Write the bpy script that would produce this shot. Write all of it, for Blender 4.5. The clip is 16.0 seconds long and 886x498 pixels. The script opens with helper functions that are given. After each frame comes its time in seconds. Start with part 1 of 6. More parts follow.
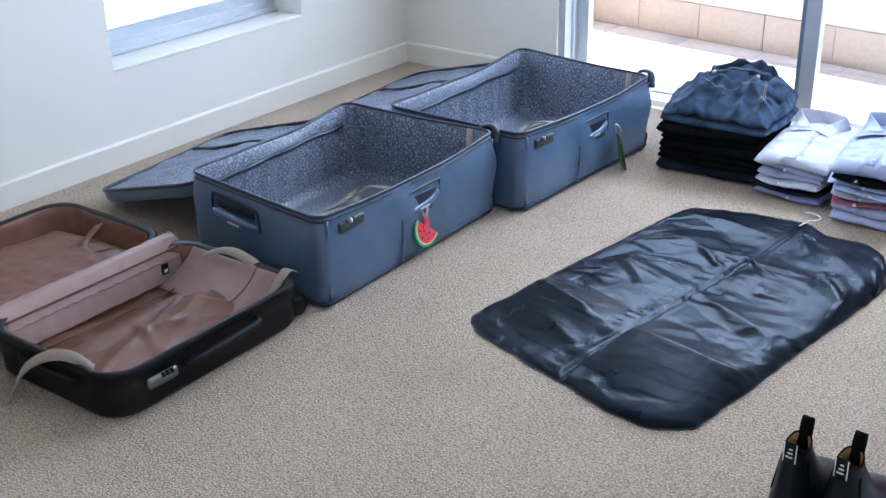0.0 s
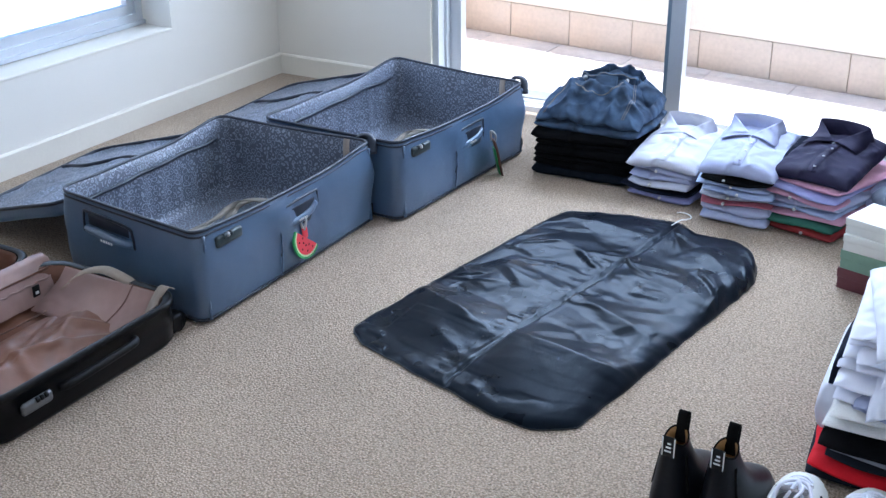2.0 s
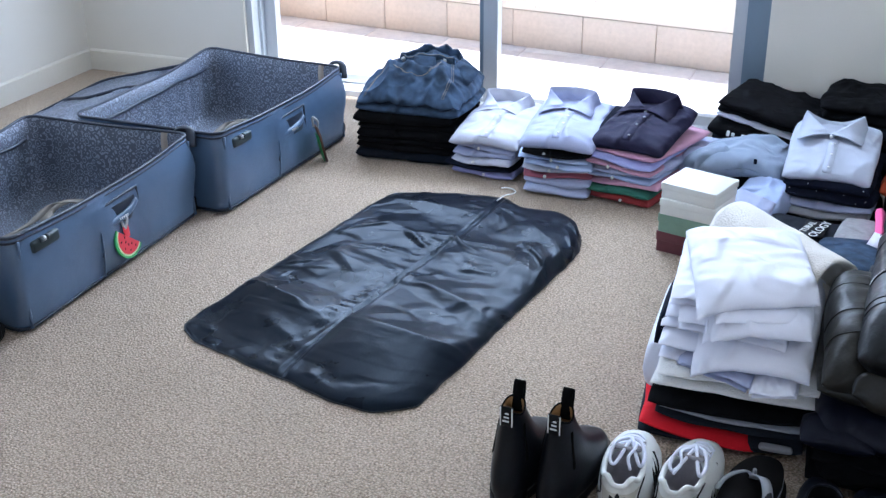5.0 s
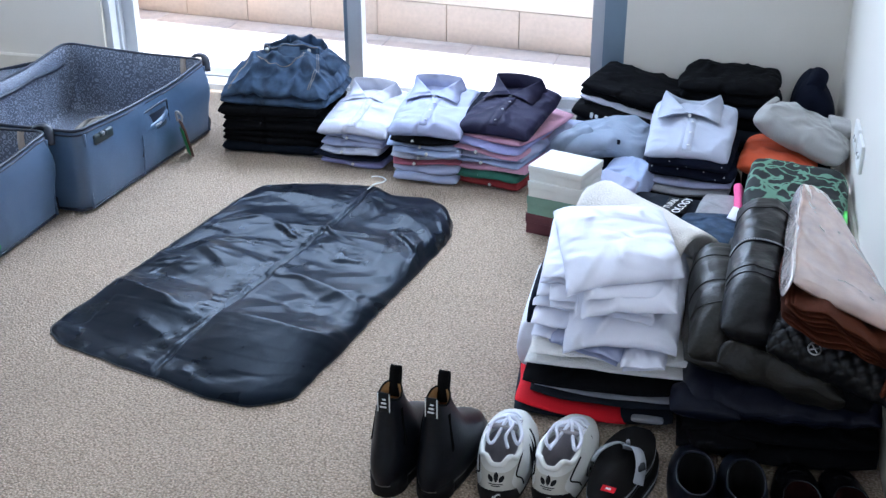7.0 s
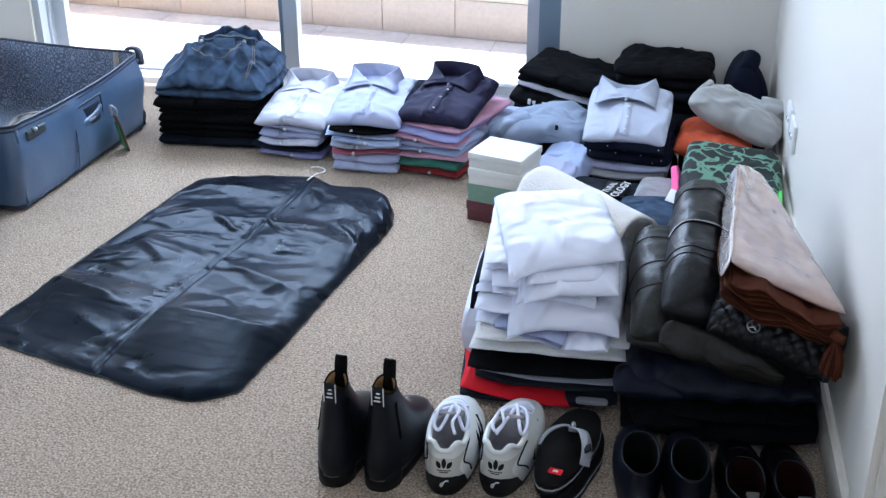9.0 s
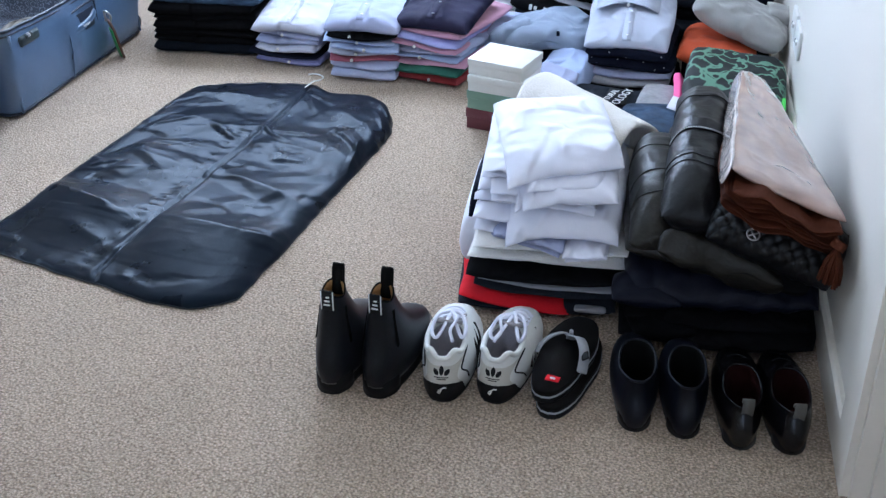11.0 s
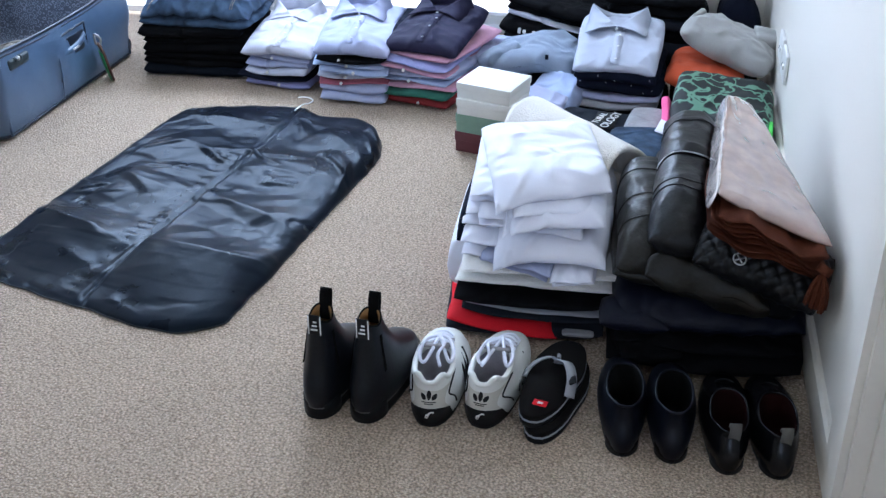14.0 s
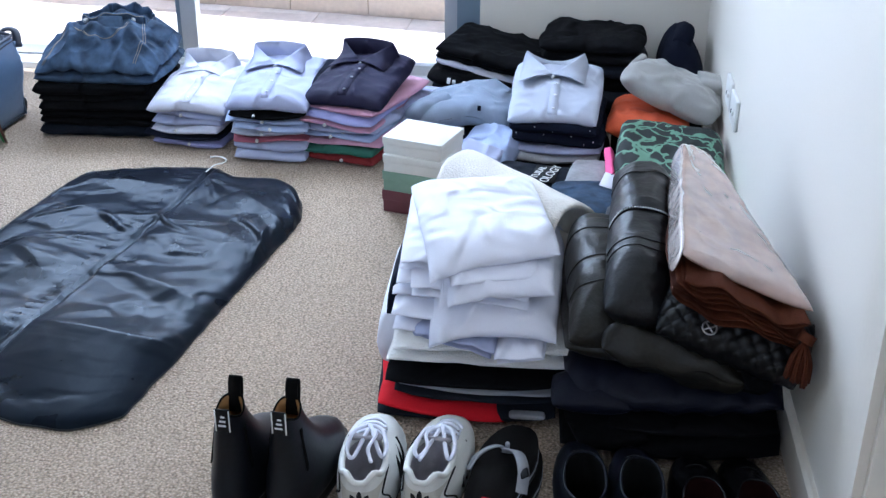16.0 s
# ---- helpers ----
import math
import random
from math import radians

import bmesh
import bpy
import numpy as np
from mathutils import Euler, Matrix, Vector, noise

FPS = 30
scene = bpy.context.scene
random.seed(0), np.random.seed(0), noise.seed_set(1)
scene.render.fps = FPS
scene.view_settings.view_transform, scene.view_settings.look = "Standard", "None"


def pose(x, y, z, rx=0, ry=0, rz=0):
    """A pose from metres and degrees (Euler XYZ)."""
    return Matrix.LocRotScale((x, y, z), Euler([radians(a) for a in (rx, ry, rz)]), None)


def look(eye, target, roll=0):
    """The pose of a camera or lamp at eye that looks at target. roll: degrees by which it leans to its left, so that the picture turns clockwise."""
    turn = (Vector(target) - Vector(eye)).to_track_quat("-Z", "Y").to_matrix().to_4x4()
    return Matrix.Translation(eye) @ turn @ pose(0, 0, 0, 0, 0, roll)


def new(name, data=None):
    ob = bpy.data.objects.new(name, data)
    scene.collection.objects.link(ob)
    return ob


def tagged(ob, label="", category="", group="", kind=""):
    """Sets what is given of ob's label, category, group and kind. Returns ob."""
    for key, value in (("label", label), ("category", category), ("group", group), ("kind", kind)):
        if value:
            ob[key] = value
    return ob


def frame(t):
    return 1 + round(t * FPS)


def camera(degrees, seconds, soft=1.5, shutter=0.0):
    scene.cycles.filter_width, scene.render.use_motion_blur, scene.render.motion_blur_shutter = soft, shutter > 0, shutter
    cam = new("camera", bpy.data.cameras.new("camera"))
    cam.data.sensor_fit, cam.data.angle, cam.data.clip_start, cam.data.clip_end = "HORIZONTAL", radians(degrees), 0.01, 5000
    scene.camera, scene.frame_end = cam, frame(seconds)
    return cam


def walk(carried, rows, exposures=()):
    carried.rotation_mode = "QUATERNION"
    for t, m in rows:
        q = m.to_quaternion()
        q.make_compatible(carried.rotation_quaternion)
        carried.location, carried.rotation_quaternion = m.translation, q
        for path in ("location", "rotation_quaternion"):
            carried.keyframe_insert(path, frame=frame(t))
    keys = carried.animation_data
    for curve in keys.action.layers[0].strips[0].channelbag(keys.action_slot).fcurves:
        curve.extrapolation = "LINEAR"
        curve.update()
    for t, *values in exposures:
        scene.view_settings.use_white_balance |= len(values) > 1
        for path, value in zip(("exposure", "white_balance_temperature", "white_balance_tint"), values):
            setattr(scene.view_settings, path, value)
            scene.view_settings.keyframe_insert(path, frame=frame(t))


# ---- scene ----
cam = camera(41.8, 16.0, soft=1.4)

PATH = [
    (0, (3.122, -3.959, 1.377), (2.037, -2.499, 0.546), -1.1),
    (0.5, (3.124, -3.961, 1.378), (2.06, -2.484, 0.55), -1),
    (1, (3.129, -3.956, 1.378), (2.105, -2.449, 0.553), -0.9),
    (1.5, (3.129, -3.954, 1.375), (2.152, -2.414, 0.553), -0.7),
    (2, (3.131, -3.955, 1.377), (2.21, -2.38, 0.558), -0.5),
    (2.5, (3.132, -3.954, 1.378), (2.258, -2.354, 0.557), -0.5),
    (3, (3.135, -3.954, 1.377), (2.294, -2.336, 0.556), -0.7),
    (3.5, (3.136, -3.955, 1.377), (2.326, -2.323, 0.553), -0.7),
    (4, (3.14, -3.951, 1.374), (2.376, -2.299, 0.544), -0.7),
    (4.2, (3.138, -3.947, 1.372), (2.397, -2.286, 0.539), -0.7),
    (6.5, (3.144, -3.955, 1.364), (2.633, -2.22, 0.51), -0.2),
    (7, (3.149, -3.952, 1.36), (2.696, -2.202, 0.503), -0.1),
    (7.5, (3.148, -3.954, 1.362), (2.743, -2.194, 0.502), -0.1),
    (8, (3.144, -3.955, 1.366), (2.773, -2.192, 0.498), -0.1),
    (8.2, (3.145, -3.957, 1.366), (2.783, -2.192, 0.498), -0.2),
    (10.3, (3.152, -3.943, 1.342), (2.806, -2.214, 0.398), -0.4),
    (10.5, (3.156, -3.941, 1.346), (2.809, -2.224, 0.38), -0.4),
    (11, (3.153, -3.941, 1.345), (2.811, -2.249, 0.336), -0.2),
    (11.5, (3.156, -3.938, 1.343), (2.81, -2.268, 0.299), -0.1),
    (12, (3.157, -3.937, 1.346), (2.809, -2.279, 0.283), -0.1),
    (12.5, (3.155, -3.938, 1.345), (2.807, -2.278, 0.285), 0),
    (13, (3.159, -3.934, 1.346), (2.81, -2.269, 0.294), 0),
    (13.5, (3.156, -3.936, 1.35), (2.814, -2.254, 0.324), 0.2),
    (14, (3.161, -3.937, 1.354), (2.829, -2.225, 0.374), 0),
    (14.5, (3.164, -3.939, 1.349), (2.863, -2.199, 0.41), 0.2),
    (15, (3.149, -3.837, 1.303), (2.891, -2.083, 0.377), 0.23),
    (15.5, (3.138, -3.758, 1.271), (2.901, -1.997, 0.352), 0.13),
    (16, (3.119, -3.68, 1.243), (2.896, -1.904, 0.35), 0.21),
]
walk(cam, [(t, look(eye, target, roll)) for t, eye, target, roll in PATH],
     exposures=[(0, 1.22, 5230, 10), (16, 1.22, 5230, 10)])

# ---- world, sun, large lights ----
world = bpy.data.worlds.new("world")
scene.world = world
world.use_nodes = True
wn = world.node_tree.nodes
sky = wn.new("ShaderNodeTexSky")
sky.sky_type, sky.sun_disc = "NISHITA", False
sky.sun_elevation, sky.sun_rotation = radians(69), radians(71)
world.node_tree.links.new(sky.outputs[0], wn["Background"].inputs[0])
wn["Background"].inputs[1].default_value = 0.15
sun_data = bpy.data.lights.new("sun", "SUN")
sun_data.energy, sun_data.angle, sun_data.color = 5.0, radians(0.5), (1.0, 0.95, 0.87)
sun = new("sun", sun_data)
sun.matrix_world = look((0, 0, 6), (-0.35, -0.12, 5))


def area_lamp(name, m, w, h, watts, color):
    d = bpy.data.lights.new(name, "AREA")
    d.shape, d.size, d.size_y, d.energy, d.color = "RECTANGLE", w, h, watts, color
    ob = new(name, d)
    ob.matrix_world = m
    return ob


# daylight of the sky in the door and the west window
area_lamp("door_daylight", look((1.65, 0.10, 1.42), (1.65, -2, 1.42)), 1.6, 1.25, 26, (0.90, 0.95, 1.0))
area_lamp("window_daylight", look((-0.135, -1.12, 1.24), (2, -1.12, 1.24)), 0.84, 0.95, 4.8, (0.88, 0.95, 1.0))
# warm fill lamp added behind the camera; no window is known there
area_lamp("south_window_daylight", look((2.95, -5.42, 1.5), (2.95, -2, 1.5)), 1.3, 1.0, 3.4, (1.0, 0.90, 0.78))



# ---- materials ----
def lin(r, g, b):
    return tuple((c / 255 / 12.92 if c <= 10 else ((c / 255 + 0.055) / 1.055) ** 2.4) for c in (r, g, b)) + (1.0,)


def mat(name, color, rough=0.6, metal=0.0, grain=60.0, bump=0.15, vary=0.12, coarse=4.0, dark=None, sheen=0.0, spec=0.5, coat=0.0,
        weave=0.0, distance=0.002, crumple=0.0):
    """A surface with variation at two scales: coarse tone, fine grain in colour and relief."""
    m = bpy.data.materials.new(name)
    m.use_nodes = True
    nt = m.node_tree
    n, l = nt.nodes, nt.links
    b = n["Principled BSDF"]
    tc = n.new("ShaderNodeTexCoord")
    big = n.new("ShaderNodeTexNoise")
    big.inputs["Scale"].default_value, big.inputs["Detail"].default_value = coarse, 4
    fine = n.new("ShaderNodeTexNoise")
    fine.inputs["Scale"].default_value, fine.inputs["Detail"].default_value = grain, 3
    for t in (big, fine):
        l.new(tc.outputs["Object"], t.inputs["Vector"])
    add = n.new("ShaderNodeMath")
    add.operation = "ADD"
    l.new(big.outputs[0], add.inputs[0])
    l.new(fine.outputs[0], add.inputs[1])
    ramp = n.new("ShaderNodeMapRange")
    ramp.inputs[1].default_value, ramp.inputs[2].default_value = 0.6, 1.4
    l.new(add.outputs[0], ramp.inputs[0])
    mix = n.new("ShaderNodeMix")
    mix.data_type = "RGBA"
    c1 = dark or tuple(c * (1 - vary) for c in color[:3]) + (1,)
    c2 = tuple(min(1, c * (1 + vary)) for c in color[:3]) + (1,)
    mix.inputs[6].default_value, mix.inputs[7].default_value = c1, c2
    l.new(ramp.outputs[0], mix.inputs[0])
    l.new(mix.outputs[2], b.inputs["Base Color"])
    rr = n.new("ShaderNodeMapRange")
    rr.inputs[3].default_value, rr.inputs[4].default_value = max(0.02, rough - 0.08), min(1, rough + 0.08)
    l.new(big.outputs[0], rr.inputs[0])
    l.new(rr.outputs[0], b.inputs["Roughness"])
    b.inputs["Metallic"].default_value = metal
    b.inputs["Specular IOR Level"].default_value = spec
    b.inputs["Sheen Weight"].default_value = sheen
    b.inputs["Sheen Tint"].default_value = tuple((c / max(color[:3])) ** 0.7 for c in color[:3]) + (1,)
    b.inputs["Coat Weight"].default_value = coat
    b.inputs["Coat Roughness"].default_value = 0.2
    bp = n.new("ShaderNodeBump")
    bp.inputs["Strength"].default_value, bp.inputs["Distance"].default_value = bump, distance
    height = fine.outputs[0]
    if weave:
        wv = n.new("ShaderNodeTexWave")
        wv.inputs["Scale"].default_value = weave
        wv.inputs["Distortion"].default_value = 1.5
        l.new(tc.outputs["Object"], wv.inputs["Vector"])
        m2 = n.new("ShaderNodeMath")
        m2.operation = "ADD"
        l.new(fine.outputs[0], m2.inputs[0])
        l.new(wv.outputs["Fac"], m2.inputs[1])
        height = m2.outputs[0]
    l.new(height, bp.inputs["Height"])
    last = bp
    if crumple:
        # small soft creases as cloth takes from folding
        cn = n.new("ShaderNodeTexNoise")
        cn.noise_type = "RIDGED_MULTIFRACTAL"
        cn.inputs["Scale"].default_value, cn.inputs["Detail"].default_value, cn.inputs["Distortion"].default_value = 13.0, 2.0, 0.6
        cn.inputs["Roughness"].default_value = 0.4
        l.new(tc.outputs["Object"], cn.inputs["Vector"])
        b2 = n.new("ShaderNodeBump")
        b2.inputs["Strength"].default_value, b2.inputs["Distance"].default_value = crumple, 0.035
        l.new(cn.outputs[0], b2.inputs["Height"])
        l.new(bp.outputs[0], b2.inputs["Normal"])
        last = b2
    l.new(last.outputs[0], b.inputs["Normal"])
    return m


def carpet_mat():
    m = bpy.data.materials.new("carpet_loop")
    m.use_nodes = True
    n, l = m.node_tree.nodes, m.node_tree.links
    b = n["Principled BSDF"]
    tc = n.new("ShaderNodeTexCoord")
    vo = n.new("ShaderNodeTexVoronoi")
    vo.inputs["Scale"].default_value = 185
    no = n.new("ShaderNodeTexNoise")
    no.inputs["Scale"].default_value, no.inputs["Detail"].default_value = 210, 2
    no2 = n.new("ShaderNodeTexNoise")
    no2.inputs["Scale"].default_value, no2.inputs["Detail"].default_value = 2.2, 3
    warp = n.new("ShaderNodeVectorMath")
    warp.operation = "MULTIPLY_ADD"
    wn2 = n.new("ShaderNodeTexNoise")
    wn2.inputs["Scale"].default_value = 60
    l.new(tc.outputs["Object"], wn2.inputs["Vector"])
    l.new(wn2.outputs["Color"], warp.inputs[0])
    warp.inputs[1].default_value = (0.004, 0.004, 0.004)
    l.new(tc.outputs["Object"], warp.inputs[2])
    l.new(warp.outputs[0], vo.inputs["Vector"])
    l.new(tc.outputs["Object"], no.inputs["Vector"])
    l.new(tc.outputs["Object"], no2.inputs["Vector"])
    cr = n.new("ShaderNodeValToRGB")
    cr.color_ramp.elements[0].position, cr.color_ramp.elements[0].color = 0.28, (0.545, 0.437, 0.335, 1)
    cr.color_ramp.elements[1].position, cr.color_ramp.elements[1].color = 0.72, (0.322, 0.254, 0.186, 1)
    l.new(vo.outputs["Distance"], cr.inputs[0])
    mx = n.new("ShaderNodeMix")
    mx.data_type, mx.blend_type = "RGBA", "MULTIPLY"
    mx.inputs[0].default_value = 1
    cr2 = n.new("ShaderNodeValToRGB")
    cr2.color_ramp.elements[0].position, cr2.color_ramp.elements[0].color = 0.34, (0.66, 0.64, 0.615, 1)
    cr2.color_ramp.elements[1].position, cr2.color_ramp.elements[1].color = 0.62, (1.17, 1.165, 1.15, 1)
    l.new(no.outputs[0], cr2.inputs[0])
    l.new(cr.outputs[0], mx.inputs[6])
    l.new(cr2.outputs[0], mx.inputs[7])
    mx2 = n.new("ShaderNodeMix")
    mx2.data_type, mx2.blend_type = "RGBA", "MULTIPLY"
    mx2.inputs[0].default_value = 1
    cr3 = n.new("ShaderNodeValToRGB")
    cr3.color_ramp.elements[0].position, cr3.color_ramp.elements[0].color = 0.3, (0.9, 0.9, 0.9, 1)
    cr3.color_ramp.elements[1].position, cr3.color_ramp.elements[1].color = 0.7, (1.06, 1.06, 1.06, 1)
    l.new(no2.outputs[0], cr3.inputs[0])
    l.new(mx.outputs[2], mx2.inputs[6])
    l.new(cr3.outputs[0], mx2.inputs[7])
    l.new(mx2.outputs[2], b.inputs["Base Color"])
    b.inputs["Roughness"].default_value = 0.95
    b.inputs["Specular IOR Level"].default_value = 0.1
    b.inputs["Sheen Weight"].default_value = 0.15
    sub = n.new("ShaderNodeMath")
    sub.operation = "SUBTRACT"
    l.new(no.outputs[0], sub.inputs[0])
    l.new(vo.outputs["Distance"], sub.inputs[1])
    bp = n.new("ShaderNodeBump")
    bp.inputs["Strength"].default_value, bp.inputs["Distance"].default_value = 0.8, 0.005
    l.new(sub.outputs[0], bp.inputs["Height"])
    l.new(bp.outputs[0], b.inputs["Normal"])
    return m


def pattern_mat(name, c1, c2, scale, rough=0.5, kind="swirl"):
    """Woven lining with a small two-tone figure."""
    m = bpy.data.materials.new(name)
    m.use_nodes = True
    n, l = m.node_tree.nodes, m.node_tree.links
    b = n["Principled BSDF"]
    tc = n.new("ShaderNodeTexCoord")
    vo = n.new("ShaderNodeTexVoronoi")
    vo.inputs["Scale"].default_value = scale
    vo.inputs["Randomness"].default_value = 0.35 if kind == "swirl" else 1.0
    l.new(tc.outputs["Object"], vo.inputs["Vector"])
    fac = vo.outputs["Distance"]
    if kind == "swirl":
        s = n.new("ShaderNodeMath")
        s.operation = "MULTIPLY"
        s.inputs[1].default_value = 19
        l.new(vo.outputs["Distance"], s.inputs[0])
        s2 = n.new("ShaderNodeMath")
        s2.operation = "SINE"
        l.new(s.outputs[0], s2.inputs[0])
        fac = s2.outputs[0]
    cr = n.new("ShaderNodeValToRGB")
    cr.color_ramp.elements[0].position, cr.color_ramp.elements[0].color = (0.35, c1) if kind == "swirl" else (0.045, c1)
    cr.color_ramp.elements[1].position, cr.color_ramp.elements[1].color = (0.6, c2) if kind == "swirl" else (0.085, c2)
    if kind == "swirl":
        # bend the figure so that its rings run into curls
        sw = n.new("ShaderNodeTexNoise")
        sw.inputs["Scale"].default_value = 45
        sd = n.new("ShaderNodeVectorMath")
        sd.operation = "MULTIPLY_ADD"
        l.new(tc.outputs["Object"], sw.inputs["Vector"])
        l.new(sw.outputs["Color"], sd.inputs[0])
        sd.inputs[1].default_value = (0.016, 0.016, 0.016)
        l.new(tc.outputs["Object"], sd.inputs[2])
        l.new(sd.outputs[0], vo.inputs["Vector"])
    if kind == "web":
        vo.feature = "DISTANCE_TO_EDGE"
        wn3 = n.new("ShaderNodeTexNoise")
        wn3.inputs["Scale"].default_value = scale * 0.8
        ad = n.new("ShaderNodeVectorMath")
        ad.operation = "MULTIPLY_ADD"
        l.new(tc.outputs["Object"], wn3.inputs["Vector"])
        l.new(wn3.outputs["Color"], ad.inputs[0])
        ad.inputs[1].default_value = (0.20, 0.07, 0.05)
        l.new(tc.outputs["Object"], ad.inputs[2])
        l.new(ad.outputs[0], vo.inputs["Vector"])
    l.new(fac, cr.inputs[0])
    no = n.new("ShaderNodeTexNoise")
    no.inputs["Scale"].default_value = 9
    l.new(tc.outputs["Object"], no.inputs["Vector"])
    mx = n.new("ShaderNodeMix")
    mx.data_type, mx.blend_type = "RGBA", "MULTIPLY"
    mx.inputs[0].default_value = 0.25
    l.new(cr.outputs[0], mx.inputs[6])
    l.new(no.outputs[0], mx.inputs[7])
    l.new(mx.outputs[2], b.inputs["Base Color"])
    b.inputs["Roughness"].default_value = rough
    bp = n.new("ShaderNodeBump")
    bp.inputs["Strength"].default_value, bp.inputs["Distance"].default_value = 0.25, 0.004
    l.new(no.outputs[0], bp.inputs["Height"])
    l.new(bp.outputs[0], b.inputs["Normal"])
    return m


def stripe_mat(name, c1, c2, scale, rough=0.8, axis="X"):
    m = mat(name, c1, rough, grain=300, bump=0.1, crumple=0.5)
    n, l = m.node_tree.nodes, m.node_tree.links
    b = n["Principled BSDF"]
    tc = n.new("ShaderNodeTexCoord")
    wv = n.new("ShaderNodeTexWave")
    wv.bands_direction = axis
    wv.inputs["Scale"].default_value = scale
    wv.inputs["Distortion"].default_value = 0.4
    l.new(tc.outputs["Object"], wv.inputs["Vector"])
    cr = n.new("ShaderNodeValToRGB")
    cr.color_ramp.elements[0].position, cr.color_ramp.elements[0].color = 0.4, c1
    cr.color_ramp.elements[1].position, cr.color_ramp.elements[1].color = 0.6, c2
    l.new(wv.outputs["Fac"], cr.inputs[0])
    l.new(cr.outputs[0], b.inputs["Base Color"])
    return m


def glass_mat():
    m = bpy.data.materials.new("pane_glass")
    m.use_nodes = True
    b = m.node_tree.nodes["Principled BSDF"]
    b.inputs["Transmission Weight"].default_value = 1
    b.inputs["Roughness"].default_value = 0.0
    b.inputs["Base Color"].default_value = (1, 1, 1, 1)
    b.inputs["IOR"].default_value = 1.02
    return m


CARPET = carpet_mat()
WALL = mat("wall_paint", (0.752, 0.715, 0.645, 1), 0.55, grain=180, bump=0.06, vary=0.02, coarse=1.5)
TRIM = mat("trim_paint", (0.74, 0.70, 0.62, 1), 0.4, grain=90, bump=0.03, vary=0.03, coarse=2)
CEIL = mat("ceiling_paint", (0.8, 0.8, 0.78, 1), 0.8, grain=120, bump=0.04, vary=0.02)
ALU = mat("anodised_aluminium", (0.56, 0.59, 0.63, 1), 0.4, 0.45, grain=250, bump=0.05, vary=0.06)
# the frame's aluminium again, with the jamb's shade put into its colour
ALU_SHADED = mat("shaded_aluminium", (0.22, 0.29, 0.37, 1), 0.4, 0.5, grain=250, bump=0.05, vary=0.06)
SILL = mat("pale_sill_aluminium", (0.74, 0.75, 0.76, 1), 0.5, 0.2, grain=250, bump=0.05, vary=0.05)
GLASS = glass_mat()
BLOCK = mat("cream_block", (0.64, 0.54, 0.45, 1), 0.9, grain=50, bump=0.3, vary=0.10, coarse=3, distance=0.004)
RENDER_COAT = mat("rendered_wall", (0.78, 0.70, 0.60, 1), 0.9, grain=60, bump=0.2, vary=0.06, coarse=3)
MORTAR = mat("mortar", (0.50, 0.36, 0.28, 1), 0.95, grain=80, bump=0.3)
PAVER = mat("balcony_paving", (0.74, 0.66, 0.6, 1), 0.85, grain=30, bump=0.3, vary=0.14, coarse=3)
GROUND = mat("dry_ground", (0.55, 0.5, 0.44, 1), 0.95, grain=8, bump=0.3, vary=0.15, coarse=0.5)
BLUE_CASE = mat("blue_nylon", (0.054, 0.094, 0.168, 1), 0.33, grain=500, bump=0.2, vary=0.34, coarse=3.5, sheen=0.25, spec=1.0, crumple=0.05)
BLUE_DARK = mat("navy_trim", (0.010, 0.015, 0.030, 1), 0.4, grain=300, bump=0.15)
LINING = pattern_mat("figured_lining", (0.10, 0.115, 0.155, 1), (0.30, 0.335, 0.42, 1), 50)
STRAP_CASE = mat("brown_grey_webbing", (0.25, 0.225, 0.195, 1), 0.8, grain=400, bump=0.3, weave=120)
STRAP = mat("grey_webbing", (0.35, 0.295, 0.245, 1), 0.8, grain=400, bump=0.3, weave=120)
STRAP_DK = mat("dark_webbing", (0.09, 0.085, 0.075, 1), 0.8, grain=400, bump=0.3, weave=120)
BLACK_SHELL = mat("black_shell", (0.006, 0.006, 0.007, 1), 0.34, grain=300, bump=0.1, vary=0.2, spec=0.16)
BLACK_RUB = mat("black_rubber", (0.007, 0.007, 0.008, 1), 0.55, grain=200, bump=0.15, vary=0.2, spec=0.2)
PINK_LIN = mat("dusty_pink_lining", (0.160, 0.073, 0.045, 1), 0.40, spec=0.3, grain=30, bump=0.2, vary=0.15, coarse=6, crumple=0.16)
PINK_EDGE = mat("pale_pink_lining", (0.30, 0.19, 0.17, 1), 0.42, grain=40, bump=0.2, vary=0.1, coarse=6, crumple=0.20)
STEEL = mat("brushed_steel", (0.55, 0.55, 0.56, 1), 0.3, 0.9, grain=300, bump=0.1)
LOCK_GREY = mat("grey_lock_metal", (0.17, 0.17, 0.175, 1), 0.35, 0.6, grain=300, bump=0.1)
LOCK = mat("lock_plastic", (0.035, 0.05, 0.055, 1), 0.4, grain=200, bump=0.05)
WHITE_INK = mat("white_print", (0.75, 0.75, 0.74, 1), 0.6, grain=200, bump=0.05, vary=0.05)
MELON_RED = mat("melon_red", (0.72, 0.05, 0.07, 1), 0.4, grain=100, bump=0.05, vary=0.08)
MELON_GREEN = mat("melon_green", (0.05, 0.32, 0.09, 1), 0.4, grain=100, bump=0.05, vary=0.1)
MELON_PALE = mat("melon_pale", (0.55, 0.7, 0.4, 1), 0.4, grain=100, bump=0.05, vary=0.1)
TAG_BROWN = mat("tag_brown", (0.13, 0.06, 0.04, 1), 0.5, grain=100, bump=0.1)
BAG = mat("black_bag_nylon", (0.004, 0.006, 0.012, 1), 0.29, grain=700, bump=0.06, vary=0.15, coarse=10, spec=0.13)
